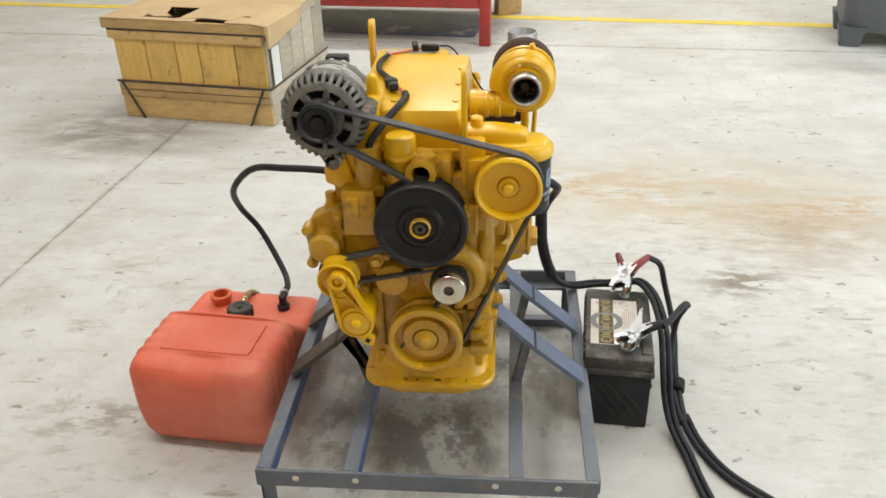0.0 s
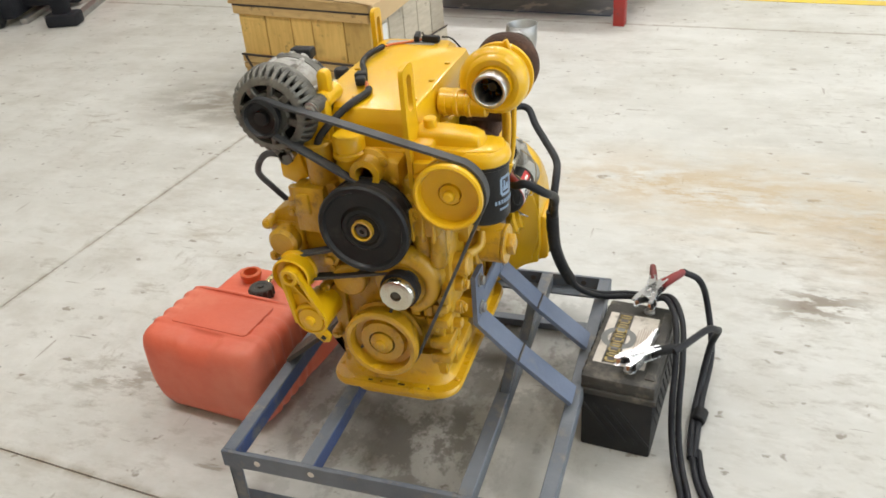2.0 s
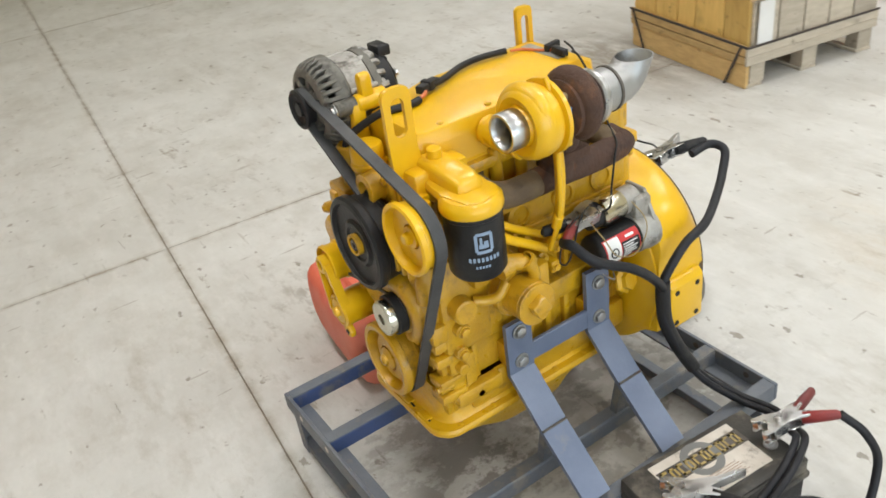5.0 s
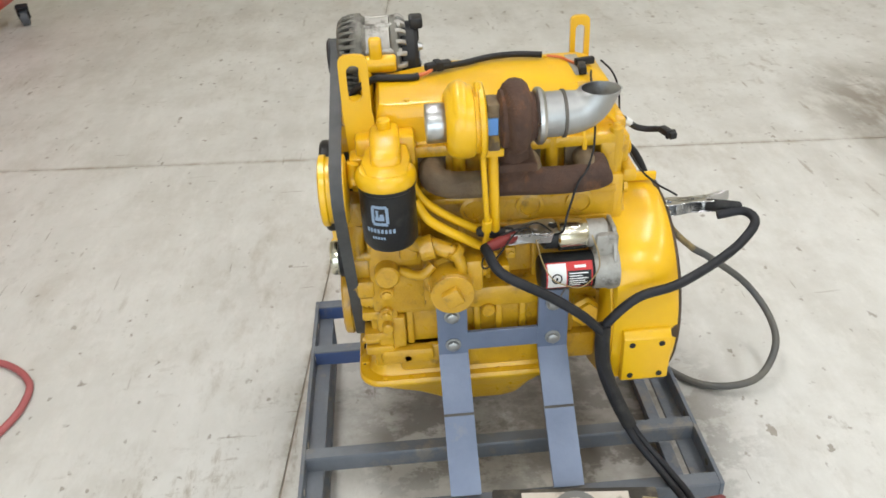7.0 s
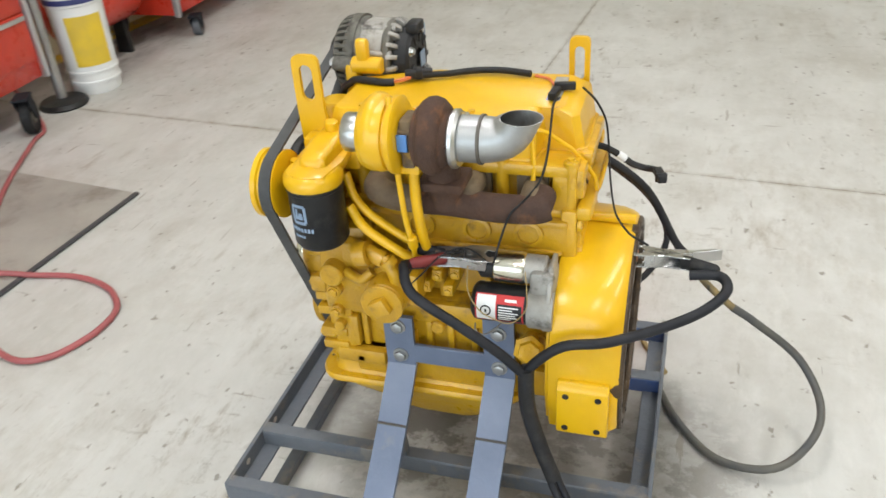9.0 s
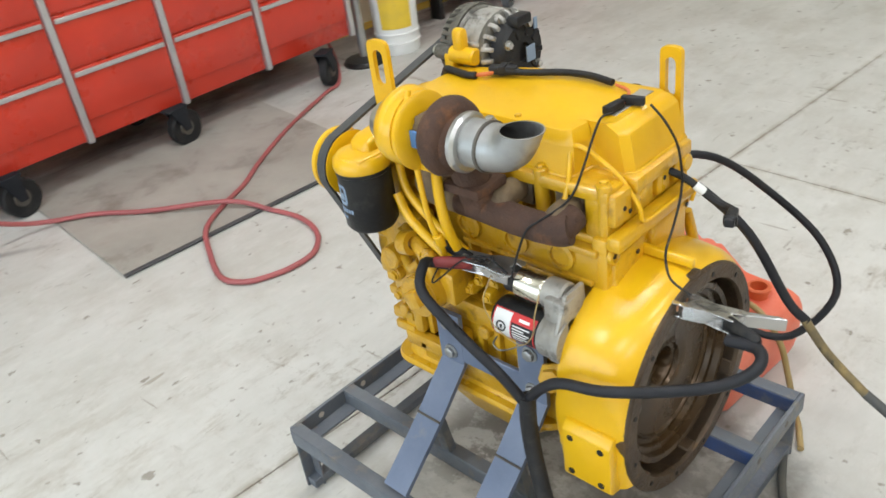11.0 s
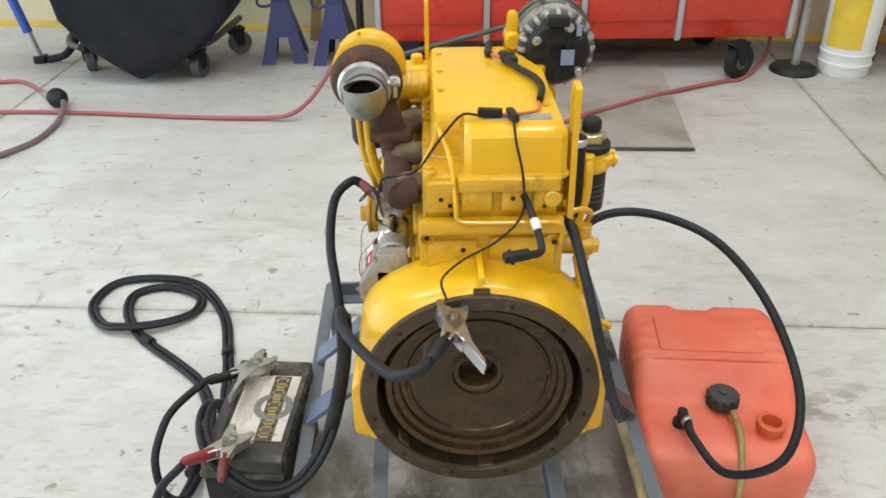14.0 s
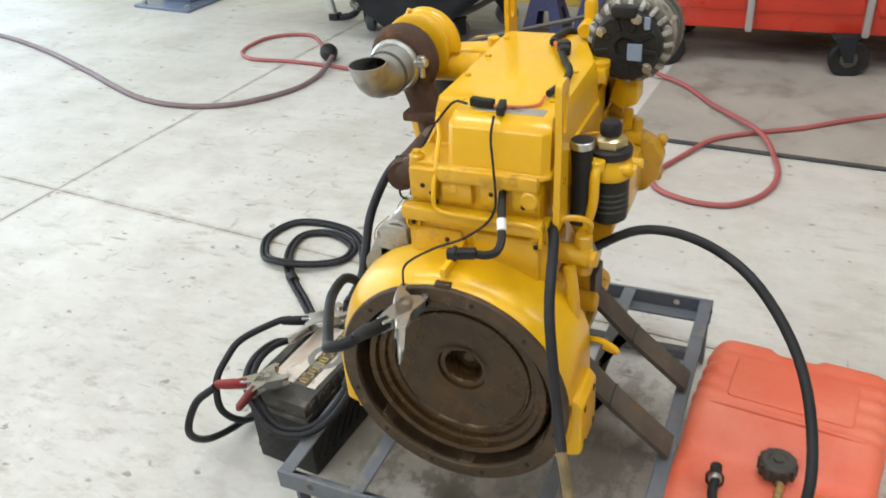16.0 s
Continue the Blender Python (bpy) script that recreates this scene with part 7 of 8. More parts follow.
for u0, u1 in ((0.012, 0.195), (0.201, 0.375), (0.381, 0.515), (0.521, 0.725), (0.732, 0.895)):
    board("plank", (u0, 0.0, 0.165), (u1, 0.018, 0.50), M_WOOD)
board("top_rail", (-0.035, -0.02, 0.50), (0.93, 0.0, 0.55), M_WOODH)
board("top_rail", (-0.01, -0.018, 0.445), (0.90, 0.0, 0.492), M_WOODH)
board("bottom_rail", (0.0, -0.018, 0.165), (0.905, 0.0, 0.215), M_WOODH)
board("bottom_rail", (0.0, -0.018, 0.125), (0.905, 0.0, 0.16), M_WOODH)
board("skid_board", (0.0, -0.006, 0.0), (0.905, 0.016, 0.122), M_WOODH)
for k in range(5):
    v0 = 0.02 + k * 0.157
    board("side_plank", (0.887, v0, 0.17), (0.905, v0 + 0.15, 0.50), M_GREYWOOD)
    board("side_plank", (0.0, v0, 0.17), (0.018, v0 + 0.15, 0.50), M_GREYWOOD)
for z in (0.50, 0.165, 0.12):
    board("side_rail", (0.905, -0.02, z), (0.923, 0.80, z + 0.045), M_GREYWOOD)
for u in (0.0, 0.42, 0.825):
    for v in (0.02, 0.345, 0.705):
        board("pallet_block", (u, v, 0.018), (u + 0.08, v + 0.09, 0.12), M_GREYWOOD)
for v in (0.0, 0.34, 0.70):
    board("deck_board", (0.0, v, 0.0), (0.905, v + 0.1, 0.018), M_GREYWOOD)
board("crate_floor", (0.0, 0.0, 0.13), (0.905, 0.80, 0.15), M_GREYWOOD)
board("back_panel", (0.0, 0.782, 0.15), (0.905, 0.80, 0.55), M_GREYWOOD)
sh = Shape()
sh.box((-0.004, -0.022, 0.493), (0.909, -0.001, 0.501), 0.001, 1, CR)
sh.box((-0.004, -0.022, 0.205), (0.927, -0.017, 0.217), 0.001, 1, CR)
sh.box((0.9225, -0.022, 0.205), (0.9265, 0.80, 0.217), 0.001, 1, CR)
for u, s in ((0.0, 1), (0.905, -1)):
    sh.prism([(u + s * 0.02, 0.207), (u + s * 0.034, 0.207), (u + s * 0.135, 0.0), (u + s * 0.12, 0.0)], "y", -0.024, -0.019, 0.0, 1, CR)
split("strap", "strap", 1, sh, M_STRAP, crate, "dark steel strap")
sh = Shape()
for a, b in (((-0.03, -0.02), (0.20, 0.80)), ((0.20, 0.26), (0.42, 0.80)), ((0.42, 0.10), (0.94, 0.80)), ((0.20, -0.02), (0.52, 0.03)), ((0.70, -0.02), (0.94, 0.12))):
    sh.box((*a, 0.552), (*b, 0.558), 0.001, 1, CR)
sh.prism([(0.42, 0.02), (0.55, 0.05), (0.72, 0.03), (0.75, 0.12), (0.42, 0.12)], "z", 0.554, 0.560, 0.001, 1, CR)
sh.prism([(0.18, 0.10), (0.26, 0.04), (0.36, 0.06), (0.30, 0.11), (0.24, 0.27), (0.18, 0.28)], "z", 0.555, 0.561, 0.001, 1, CR)
sh.prism([(0.36, 0.25), (0.46, 0.12), (0.46, 0.30)], "z", 0.556, 0.562, 0.001, 1, CR @ Matrix.Translation((0, 0, 0.12)) @ Matrix.Rotation(0.25, 4, "X"))
lid = split("cardboard_lid", "torn_flap", 5, sh, M_CARD, crate, "torn brown cardboard sheet")
sh = Shape()
sh.loft([[CR @ Vector(p) for p in ring] for ring in ([(0.80, -0.015, 0.562), (0.94, -0.018, 0.562), (0.94, 0.40, 0.562), (0.80, 0.40, 0.562)], [(0.93, -0.035, 0.550), (0.952, -0.035, 0.553), (0.952, 0.42, 0.553), (0.93, 0.42, 0.550)], [(0.952, -0.05, 0.44), (0.957, -0.048, 0.44), (0.965, 0.33, 0.49), (0.960, 0.33, 0.49)])])
part("cardboard_flap", sh, M_CARD, lid)
sh = Shape()
sh.prism([(0.28, 0.10), (0.34, 0.085), (0.33, 0.17), (0.30, 0.16)], "z", 0.50, 0.505, 0.0, 1, CR @ Matrix.Rotation(0.06, 4, "X"))
sh.prism([(0.44, 0.07), (0.48, 0.08), (0.46, 0.11)], "z", 0.53, 0.534, 0.0, 1, CR)
sh.box((0.9245, 0.03, 0.22), (0.928, 0.12, 0.42), 0.001, 1, CR)
split("paper_scrap", "paper_scrap", 1, sh, M_PAPER, crate, "white paper scrap")

# ---- far side of the shop ----
bench = thing("steel_bench", (-1.3, 4.3, 0), "scuffed red painted steel bench frame", "bench")
BR = Matrix.Translation((0.016, 4.10, 0)) @ Matrix.Rotation(radians(-5.5), 4, "Z")
part("front_beam", Shape().box((-1.55, -0.03, 0.255), (-0.04, 0.03, 0.42), 0.006, 2, BR), M_RACK, bench)
part("back_beam", Shape().box((-1.55, 0.92, 0.255), (-0.04, 0.98, 0.42), 0.006, 2, BR), M_RACK, bench)
part("deck", Shape().box((-1.59, -0.04, 0.42), (0.04, 0.99, 0.44), 0.003, 1, BR), M_RACK, bench)
for u in (0.0, -1.55):
    for v in (0.0, 0.95):
        part("leg", Shape().box((u - 0.038, v - 0.038, 0.0), (u + 0.038, v + 0.038, 0.42), 0.006, 2, BR), M_RACK, bench)
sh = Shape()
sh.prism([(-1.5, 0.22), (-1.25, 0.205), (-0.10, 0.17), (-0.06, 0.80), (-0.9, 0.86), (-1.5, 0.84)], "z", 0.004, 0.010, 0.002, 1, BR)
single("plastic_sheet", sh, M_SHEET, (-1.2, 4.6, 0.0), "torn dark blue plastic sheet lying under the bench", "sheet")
sh = Shape()
sh.box((-0.10, -0.05, 0.0), (0.10, 0.05, 0.14), 0.01, 2, Matrix.Translation((0.17, 4.98, 0.0)) @ Matrix.Rotation(0.4, 4, "Z"))
single("wooden_block", sh, M_WOODH, (0.17, 4.98, 0), "rough wooden block beside the yellow line", "block")

bin_ = thing("waste_bin", (2.68, 4.3, 0), "dark grey moulded plastic bin standing by the line", "bin")
BM = Matrix.Translation((2.34, 4.03, 0)) @ Matrix.Rotation(radians(-14), 4, "Z")
sh = Shape()
sh.loft([[BM @ Vector((x, y, z)) for x, y in round_poly(0.34, 0.34, 0.56 + f, 0.56 + f, 0.09, 6)] for z, f in ((0.10, 0.0), (0.14, 0.02), (0.55, 0.09), (1.0, 0.16), (1.03, 0.20), (1.06, 0.20))])
part("bin_body", sh, M_GREYBIN, bin_)
for x, y in ((0.12, 0.12), (0.56, 0.12), (0.12, 0.56), (0.56, 0.56)):
    sh = Shape().loft([[BM @ Vector((x + px, y + py, z)) for px, py in round_poly(0, 0, w, w, 0.03, 4)] for z, w in ((0.0, 0.13), (0.03, 0.14), (0.13, 0.18))])
    part("bin_foot", sh, M_GREYBIN, bin_)

lift = thing("floor_machine", (-4.6, 4.4, 0), "dark steel machine base with a red frame and grey floor rail", "machine")
LM = Matrix.Translation((-4.25, 3.78, 0)) @ Matrix.Rotation(radians(20), 4, "Z")
sh = Shape()
sh.box((-0.12, -0.05, 0.0), (0.13, 0.12, 0.10), 0.02, 2, LM)
sh.box((-0.06, -0.02, 0.08), (0.06, 0.09, 0.75), 0.012, 2, LM)
part("post", sh, M_BIN, lift)
for a, b in (((-1.55, 0.62, 0.03), (-0.08, 0.76, 0.16)), ((-1.50, 0.60, 0.20), (-0.10, 0.72, 0.30)), ((-1.15, 0.42, 0.0), (-0.95, 0.80, 0.13)), ((-0.55, 0.10, 0.06), (-0.40, 0.70, 0.24)), ((-0.90, 0.30, 0.10), (-0.05, 0.42, 0.26))):
    part("base_beam", Shape().box(a, b, 0.012, 2, LM), M_BIN, lift)
sh = Shape().box((-0.75, 0.30, 0.20), (-0.10, 1.9, 0.55), 0.02, 2, LM)
part("frame", sh, M_RED, lift)
sh = Shape()
sh.box((0.02, 0.15, 0.0), (0.09, 2.2, 0.045), 0.006, 2, LM)
sh.box((-0.40, 0.15, 0.0), (-0.34, 2.2, 0.045), 0.006, 2, LM)
split("floor_rail", "floor_rail", 1, sh, M_GALV, lift)
for x, y in ((-0.55, 0.10), (-0.85, 0.02)):
    sh = Shape().lathe([(0, -0.05), (0.06, -0.05), (0.085, -0.03), (0.085, 0.03), (0.06, 0.05), (0, 0.05)], (x, y, 0.085), (1, 0, 0), 24, LM)
    part("roller", sh, M_RUBBER, lift)


# ---- tool storage along the south wall ----
def caster(parent, x, y, r, material=None, turn=0.0):
    m = Matrix.Translation((x, y, 0)) @ Matrix.Rotation(turn, 4, "Z")
    sh = Shape().lathe([(0, -0.018), (r * 0.6, -0.022), (r * 0.9, -0.027), (r, -0.020), (r, 0.020), (r * 0.9, 0.027), (r * 0.6, 0.022), (0, 0.018)], (0, 0, r), (0, 1, 0), 28, m)
    wheel = part("wheel", sh, material or M_RUBBER, parent, "worn rubber wheel")
    sh = Shape().lathe([(0, -0.028), (r * 0.40, -0.028), (r * 0.44, -0.022), (r * 0.44, 0.022), (r * 0.40, 0.028), (0, 0.028)], (0, 0, r), (0, 1, 0), 20, m)
    part("hub", sh, M_OLDARM, wheel)
    sh = Shape()
    for s in (-1, 1):
        sh.prism([(-0.02, r - 0.012), (0.02, r - 0.012), (0.05 + r * 0.3, 2 * r + 0.014), (-0.02, 2 * r + 0.014)], "y", s * 0.035 - 0.003, s * 0.035 + 0.003, 0.001, 1, m)
    sh.box((-0.03, -0.039, 2 * r + 0.010), (0.05 + r * 0.4, 0.039, 2 * r + 0.024), 0.002, 1, m)
    part("fork", sh, M_BIN, wheel)
    return wheel


chest = thing("tool_chest", (-0.8, -2.9, 0), "long red enamel tool chest with silver trims on casters", "tool chest")
part("body", Shape().box((-1.955, -3.28, 0.205), (0.355, -2.615, 1.25), 0.012, 2), M_RED, chest)
edges = (0.345, -0.25, -0.785, -1.32, -1.945)
for x0, x1 in zip(edges, edges[1:]):
    for z0, z1 in ((0.305, 0.55), (0.56, 0.80), (0.81, 1.0), (1.01, 1.20)):
        drawer = part("drawer", Shape().box((x1 + 0.022, -2.635, z0), (x0 - 0.022, -2.602, z1), 0.005, 2), M_RED, chest)
        part("handle", Shape().box((x1 + 0.03, -2.604, z1 - 0.035), (x0 - 0.03, -2.590, z1 - 0.012), 0.004, 2), M_TRIM, drawer, "silver pull strip")
for x in edges:
    part("trim_strip", Shape().box((x - 0.017, -2.625, 0.20), (x + 0.017, -2.588, 1.25), 0.006, 2), M_TRIM, chest, "silver corner trim")
for x in (0.15, -0.73, -1.665):
    for y in (-2.60 if x > -1 else -2.53, -3.15):
        caster(chest, x, y, 0.094, None, 0.15 if x > -1 else 0.5)
sh = Shape()
for k in range(6):
    sh.lathe([(0.022, 0.0), (0.030, 0.006), (0.022, 0.012)], (0.30, -2.72, 0.06 + 0.022 * k), (0, 0, 1), 16)
sh.cyl((0.30, -2.72, 0.0), (0.30, -2.72, 0.205), 0.016)
part("spring_jack", sh, M_BLACK, chest)

cart = thing("tool_cart", (-3.6, -2.8, 0), "red enamel tool cart on casters", "tool cart")
part("body", Shape().box((-4.5, -3.25, 0.16), (-3.15, -2.56, 1.2), 0.012, 2), M_RED, cart)
for x in (-3.17, -3.8):
    part("trim_strip", Shape().box((x - 0.02, -2.575, 0.15), (x + 0.02, -2.535, 1.2), 0.006, 2), M_TRIM, cart)
for x0, x1 in ((-3.78, -3.19), (-4.48, -3.82)):
    for z0, z1 in ((0.25, 0.50), (0.51, 0.76), (0.77, 1.0)):
        part("drawer", Shape().box((x0, -2.575, z0), (x1, -2.545, z1), 0.005, 2), M_RED, cart)
for x in (-3.28, -4.35):
    for y in (-2.50, -3.1):
        caster(cart, x, y, 0.06, M_GREYBIN, 0.3)

compressor = thing("air_compressor", (-2.72, -2.85, 0), "red horizontal air compressor tank on feet", "compressor")
sh = Shape().lathe([(0, 0), (0.09, 0.01), (0.15, 0.05), (0.17, 0.10), (0.17, 0.62), (0.15, 0.67), (0.09, 0.71), (0, 0.72)], (-3.06, -2.82, 0.38), (1, 0, 0), 32)
part("air_tank", sh, M_RED, compressor)
for x in (-2.9, -2.55):
    part("foot", Shape().prism([(-2.87, 0.0), (-2.77, 0.0), (-2.78, 0.24), (-2.86, 0.24)], "x", x - 0.02, x + 0.02, 0.004), M_BLACK, compressor)
part("motor", Shape().box((-2.95, -2.95, 0.52), (-2.55, -2.68, 0.8), 0.03, 2), M_BLACK, compressor)

bucket = thing("plastic_bucket", (-2.30, -2.60, 0), "white plastic bucket with a yellow label and blue band", "bucket")
sh = Shape().lathe([(0, 0), (0.128, 0), (0.134, 0.008), (0.137, 0.06), (0.145, 0.064), (0.145, 0.078), (0.138, 0.082), (0.139, 0.12), (0.146, 0.124), (0.146, 0.136), (0.140, 0.14), (0.150, 0.50), (0.158, 0.505), (0.158, 0.56), (0.152, 0.565), (0, 0.565)], (-2.30, -2.60, 0), (0, 0, 1), 40)
part("body", sh, M_WHITE, bucket)
sh = Shape()
ring = lambda q: [(-2.30 + q * math.cos(radians(a)), -2.60 + q * math.sin(radians(a))) for a in range(10, 91, 10)]  # noqa: E731
sh.loft([[(x, y, z) for x, y in ring(r0)] + [(x, y, z) for x, y in ring(r1)[::-1]] for z, r0, r1 in ((0.17, 0.1435, 0.139), (0.45, 0.151, 0.146))])
part("label", sh, M_BUCKETLABEL, bucket, "yellow paper label")
sh = Shape().lathe([(0.150, 0), (0.1605, 0.002), (0.1605, 0.030), (0.150, 0.032)], (-2.30, -2.60, 0.515), (0, 0, 1), 40)
part("band", sh, M_JACK, bucket, "dark blue rim band")

pole = thing("floor_stand", (-2.03, -2.63, 0), "grey steel pole on a round black base", "stand")
part("base", Shape().lathe([(0, 0), (0.13, 0), (0.135, 0.01), (0.12, 0.03), (0.03, 0.045), (0, 0.045)], (-2.03, -2.63, 0), (0, 0, 1), 32), M_BLACK, pole)
part("pole", Shape().cyl((-2.03, -2.63, 0.03), (-2.03, -2.63, 1.2), 0.028), M_GALV, pole)


def jack_stand(x, y, turn):
    stand_ = thing("jack_stand", (x, y, 0), "navy blue steel jack stand with a ratchet handle", "jack stand", "jack stands by the wall")
    m = Matrix.Translation((x, y, 0)) @ Matrix.Rotation(turn, 4, "Z")
    for k in range(4):
        q = m @ Matrix.Rotation(math.pi / 2 * k, 4, "Z")
        sh = Shape()
        sh.loft([[q @ Vector(p) for p in ring] for ring in ([(-0.135, 0.135, 0), (-0.055, 0.135, 0), (-0.06, 0.129, 0), (-0.13, 0.129, 0)], [(-0.05, 0.050, 0.33), (0.0, 0.050, 0.33), (0.0, 0.044, 0.33), (-0.05, 0.044, 0.33)])])
        sh.loft([[q @ Vector(p) for p in ring] for ring in ([(0.055, 0.135, 0), (0.135, 0.135, 0), (0.13, 0.129, 0), (0.06, 0.129, 0)], [(0.0, 0.050, 0.33), (0.05, 0.050, 0.33), (0.05, 0.044, 0.33), (0.0, 0.044, 0.33)])])
        sh.loft([[q @ Vector(p) for p in ring] for ring in ([(-0.055, 0.094, 0.15), (0.055, 0.094, 0.15), (0.055, 0.088, 0.15), (-0.055, 0.088, 0.15)], [(-0.05, 0.050, 0.34), (0.05, 0.050, 0.34), (0.05, 0.044, 0.34), (-0.05, 0.044, 0.34)])])
        part("leg_panel", sh, M_JACK, stand_)
    part("collar", Shape().box((-0.05, -0.05, 0.32), (0.05, 0.05, 0.40), 0.006, 2, m), M_JACK, stand_)
    sh = Shape().box((-0.028, -0.022, 0.2), (0.028, 0.022, 0.50), 0.004, 2, m)
    sh.prism([(-0.06, 0.50), (0.06, 0.50), (0.07, 0.54), (0.045, 0.52), (-0.045, 0.52), (-0.07, 0.54)], "y", -0.03, 0.03, 0.003, 1, m)
    part("ratchet_post", sh, M_BLACK, stand_)
    sh = Shape().tube([m @ Vector(p) for p in ((0.04, 0.03, 0.37), (0.09, 0.05, 0.385), (0.125, 0.06, 0.37), (0.12, 0.06, 0.335), (0.08, 0.05, 0.325), (0.045, 0.04, 0.335))], 0.009, 8)
    part("handle", sh, M_JACK, stand_)


jack_stand(0.94, -3.02, 0.08)
jack_stand(0.61, -2.97, -0.1)
sh = Shape().box((-0.03, -0.018, 0), (0.03, 0.018, 0.9), 0.004, 2, Matrix.Translation((0.80, -3.36, 0.0)) @ Matrix.Rotation(-0.13, 4, "Y"))
single("wooden_post", sh, M_WOODH, (0.80, -3.36, 0), "brown wooden post leaning behind the jack stands", "post")
sh = Shape().cyl((0.462, -2.80, 0.03), (0.455, -2.86, 0.95), 0.022)
sh.lathe([(0, 0), (0.034, 0), (0.036, 0.012), (0.024, 0.035), (0, 0.036)], (0.462, -2.80, 0), (0, 0, 1), 20)
single("support_pole", sh, M_BLACK, (0.462, -2.80, 0), "black steel support pole with a rubber foot", "pole")

hopper = thing("tilt_bin", (1.7, -2.85, 0), "black plastic tilting waste cart on casters", "bin")
sh = Shape()
sh.loft([[(x, y, z) for x, y in round_poly(cx, -2.80 - 0.06 * z, w, d, 0.07, 6)] for z, cx, w, d in ((0.035, 1.68, 0.06, 0.46), (0.055, 1.675, 0.14, 0.52), (0.12, 1.64, 0.36, 0.58), (0.22, 1.62, 0.64, 0.62), (0.38, 1.60, 0.92, 0.66), (0.60, 1.60, 0.98, 0.70), (0.95, 1.60, 1.06, 0.74), (0.97, 1.60, 1.12, 0.80), (1.0, 1.60, 1.12, 0.80))])
part("hopper", sh, M_BIN, hopper)
part("frame_rail", Shape().tube([(1.22, -3.15, 0.21), (1.30, -2.66, 0.21), (1.42, -2.60, 0.20)], 0.018, 10), M_OLDARM, hopper)
part("frame_rail", Shape().tube([(2.16, -3.1, 0.21), (2.10, -2.72, 0.21), (2.0, -2.62, 0.20)], 0.018, 10), M_OLDARM, hopper)
for x, y, t in ((1.38, -2.70, 1.2), (1.23, -3.12, 0.6), (2.05, -2.84, 1.9), (2.12, -3.15, 0.3)):
    caster(hopper, x, y, 0.07, M_GREYBIN, t)

prop = thing("folding_leg_frame", (2.45, -3.0, 0), "blue and silver folding leg with black foot and bent tube", "frame")
part("lower_tube", Shape().tube([(2.415, -3.0, 0.02), (2.455, -3.01, 0.19)], 0.024, 10), M_TRIM, prop, "bare silver tube")
part("upper_tube", Shape().tube([(2.452, -3.01, 0.18), (2.56, -3.03, 0.62)], 0.028, 10), mat("bright_blue_paint", (0.05, 0.10, 0.45), None, 6, 0.4), prop, "blue painted tube")
part("foot", Shape().box((2.375, -3.03, 0.0), (2.445, -2.96, 0.045), 0.008, 2), M_RUBBER, prop)
part("bent_tube", Shape().tube([(2.36, -2.99, 0.02), (2.24, -2.96, 0.06), (2.16, -2.98, 0.16), (2.14, -3.0, 0.28), (2.22, -3.02, 0.40), (2.33, -3.03, 0.43), (2.42, -3.03, 0.40)], 0.022, 10), M_BIN, prop)

post = thing("lift_post", (3.85, -3.2, 0), "blue-grey steel lift post on a bolted floor plate", "lift")
PM = Matrix.Translation((3.60, -2.93, 0)) @ Matrix.Rotation(ROOM, 4, "Z")
part("base_plate", Shape().box((0.0, -0.62, 0.0), (0.56, 0.0, 0.022), 0.003, 1, PM), M_ARM, post)
part("column", Shape().box((0.13, -0.48, 0.02), (0.43, -0.16, 3.2), 0.012, 2, PM), M_ARM, post)
for x, y in ((0.06, -0.06), (0.5, -0.06), (0.06, -0.56), (0.5, -0.56)):
    part("anchor_nut", Shape().bolt(PM @ Vector((x, y, 0.022)), (0, 0, 1), 0.018, 0.02), M_GALV, post)

# ---- mat and air hose on the floor ----
rug = thing("floor_mat", (-0.5, -2.2, 0), "worn grey-brown rubber mat with a dark edge", "mat")
part("sheet", Shape().prism([(-1.145, -1.56), (0.165, -1.645), (0.085, -2.86), (-1.29, -2.80)], "z", 0.002, 0.011, 0.002, 1), M_MAT, rug)
part("edge_strip", Shape().prism([(-1.147, -1.545), (0.167, -1.63), (0.166, -1.652), (-1.148, -1.567)], "z", 0.002, 0.0135, 0.002, 1), M_MATEDGE, rug)

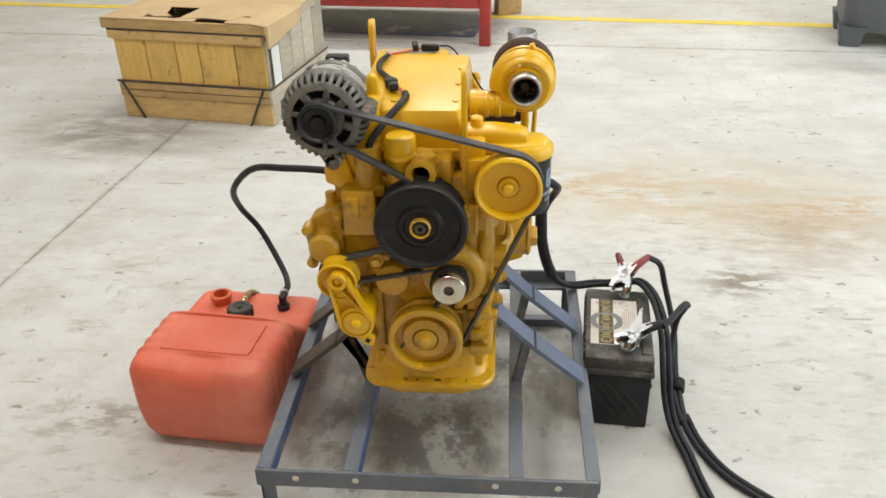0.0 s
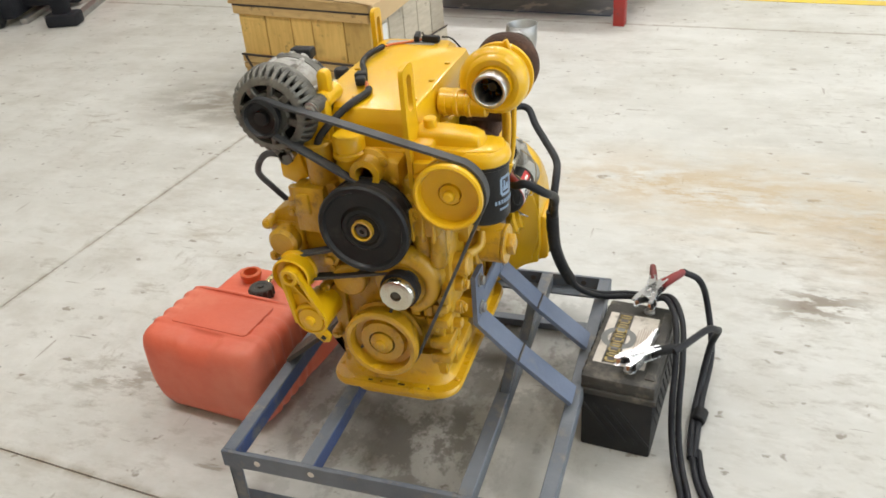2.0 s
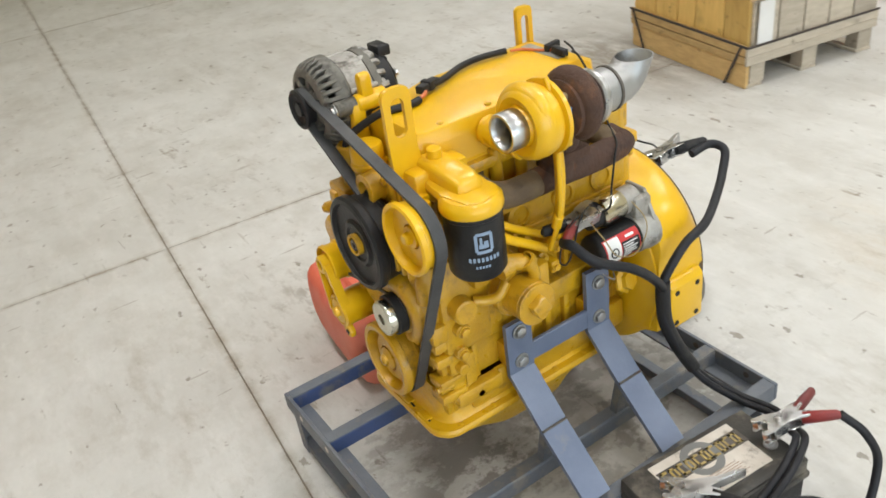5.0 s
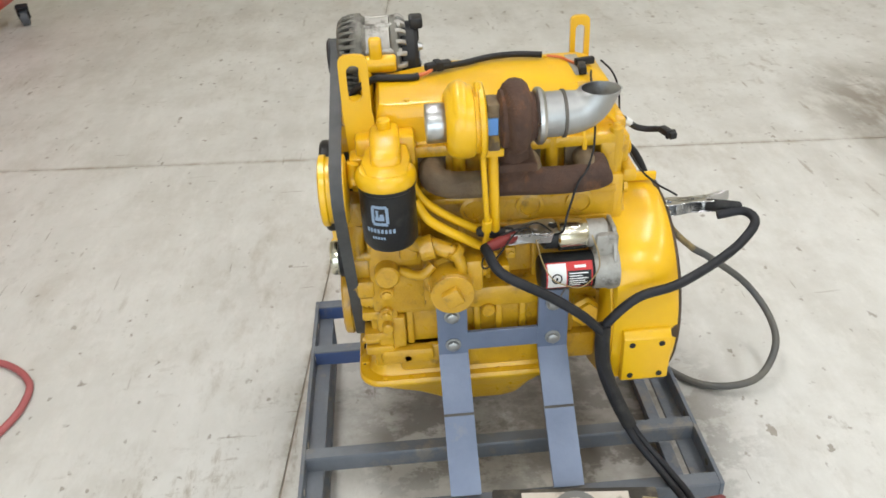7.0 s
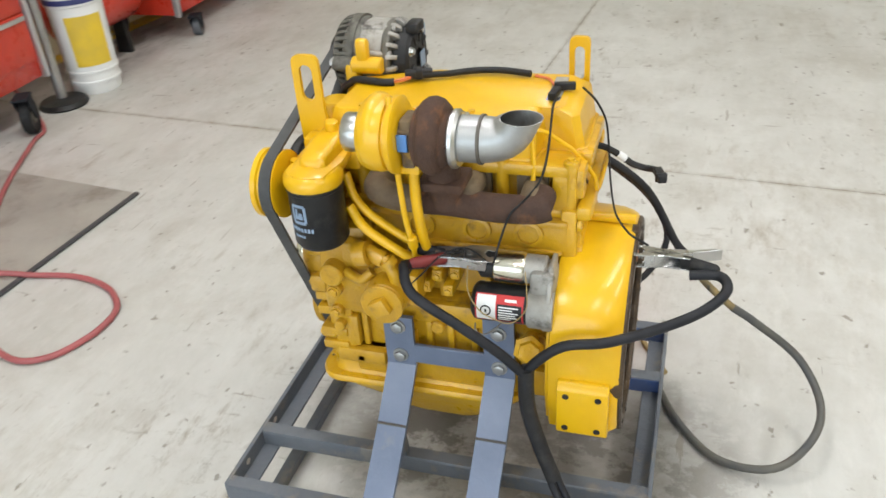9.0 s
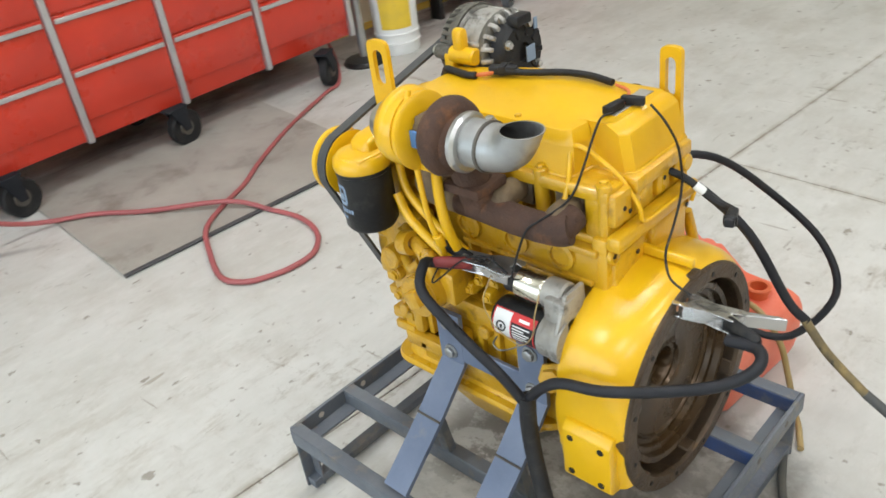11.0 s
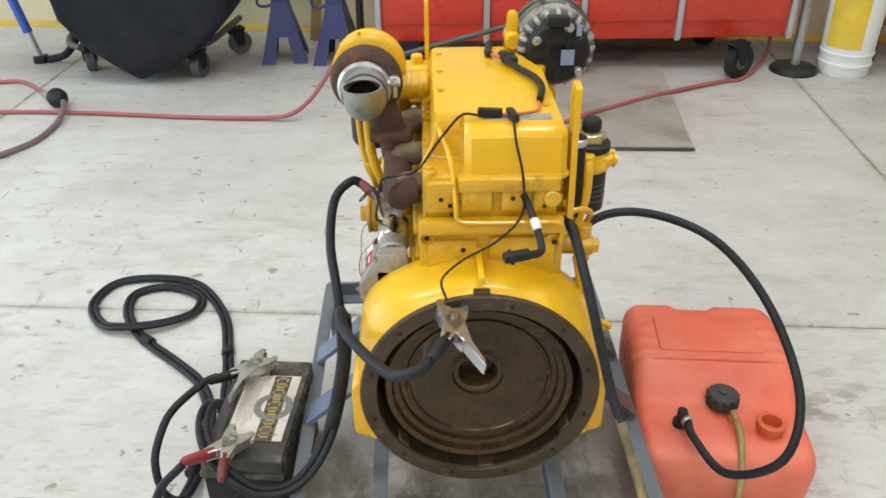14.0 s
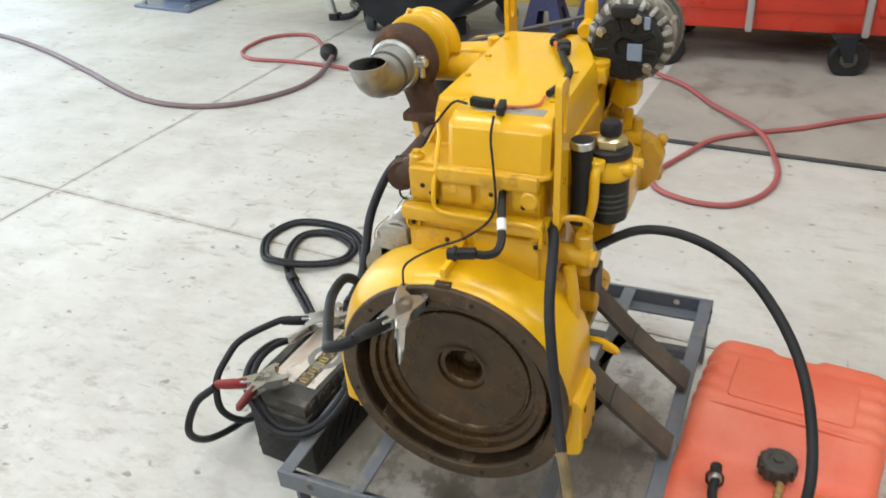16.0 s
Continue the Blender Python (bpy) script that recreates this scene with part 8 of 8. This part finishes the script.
hose = thing("air_hose", (0.5, -1.9, 0), "red rubber air hose lying in loops on the floor", "hose")
HZ = 0.012
sh = Shape().tube([(-2.02, -3.05, 0.22), (-1.93, -2.80, 0.06), (-1.70, -2.50, HZ), (-1.53, -2.43, HZ), (-1.106, -2.218, HZ + 0.006), (-0.766, -2.008, HZ + 0.008), (-0.568, -1.864, HZ + 0.008), (-0.385, -1.769, HZ + 0.008), (-0.225, -1.655, HZ + 0.008), (-0.125, -1.48, HZ), (-0.045, -1.28, HZ), (-0.08, -1.17, HZ), (-0.172, -1.115, HZ), (-0.27, -1.094, HZ), (-0.371, -1.114, HZ), (-0.466, -1.218, HZ), (-0.508, -1.377, HZ), (-0.486, -1.553, HZ), (-0.400, -1.745, 0.042), (-0.165, -2.042, HZ + 0.012), (-0.02, -2.24, HZ + 0.012), (0.135, -2.355, 0.03), (0.265, -2.372, 0.075), (0.425, -2.32, 0.18), (0.505, -2.238, 0.225), (0.557, -2.177, 0.23), (0.608, -2.117, 0.17), (0.681, -2.048, 0.09), (0.776, -1.99, 0.04), (0.93, -2.01, HZ + 0.004), (1.29, -2.045, HZ), (1.65, -2.10, HZ), (1.95, -2.14, HZ), (2.25, -2.16, HZ), (2.52, -2.15, HZ), (2.66, -2.28, HZ), (2.63, -2.54, HZ), (2.40, -2.63, HZ), (2.21, -2.47, HZ), (2.14, -2.37, 0.020)], 0.0112, 10)
part("red_run", sh, M_AIRHOSE, hose)
sh = Shape().tube([(1.99, -2.22, 0.04), (1.95, -2.12, 0.045), (1.945, -1.95, HZ), (2.0, -1.71, HZ), (2.26, -1.46, HZ), (2.73, -1.44, HZ), (3.45, -1.75, HZ), (4.1, -2.02, HZ), (4.7, -2.2, HZ), (5.4, -2.3, HZ)], 0.0155, 10)
part("grey_run", sh, M_GREYHOSE, hose, "mauve-grey hose length")
sh = Shape().cyl((2.155, -2.39, 0.020), (2.075, -2.29, 0.030), 0.020)
part("coupling", sh, M_GALV, hose, "metal hose coupling")
sh = Shape().lathe([(0, 0), (0.03, 0.004), (0.05, 0.03), (0.052, 0.06), (0.04, 0.09), (0.02, 0.11), (0, 0.11)], (2.07, -2.295, 0.052), (-0.72, 0.7, -0.1), 24)
part("valve_body", sh, M_RUBBER, hose, "black rubber valve body")
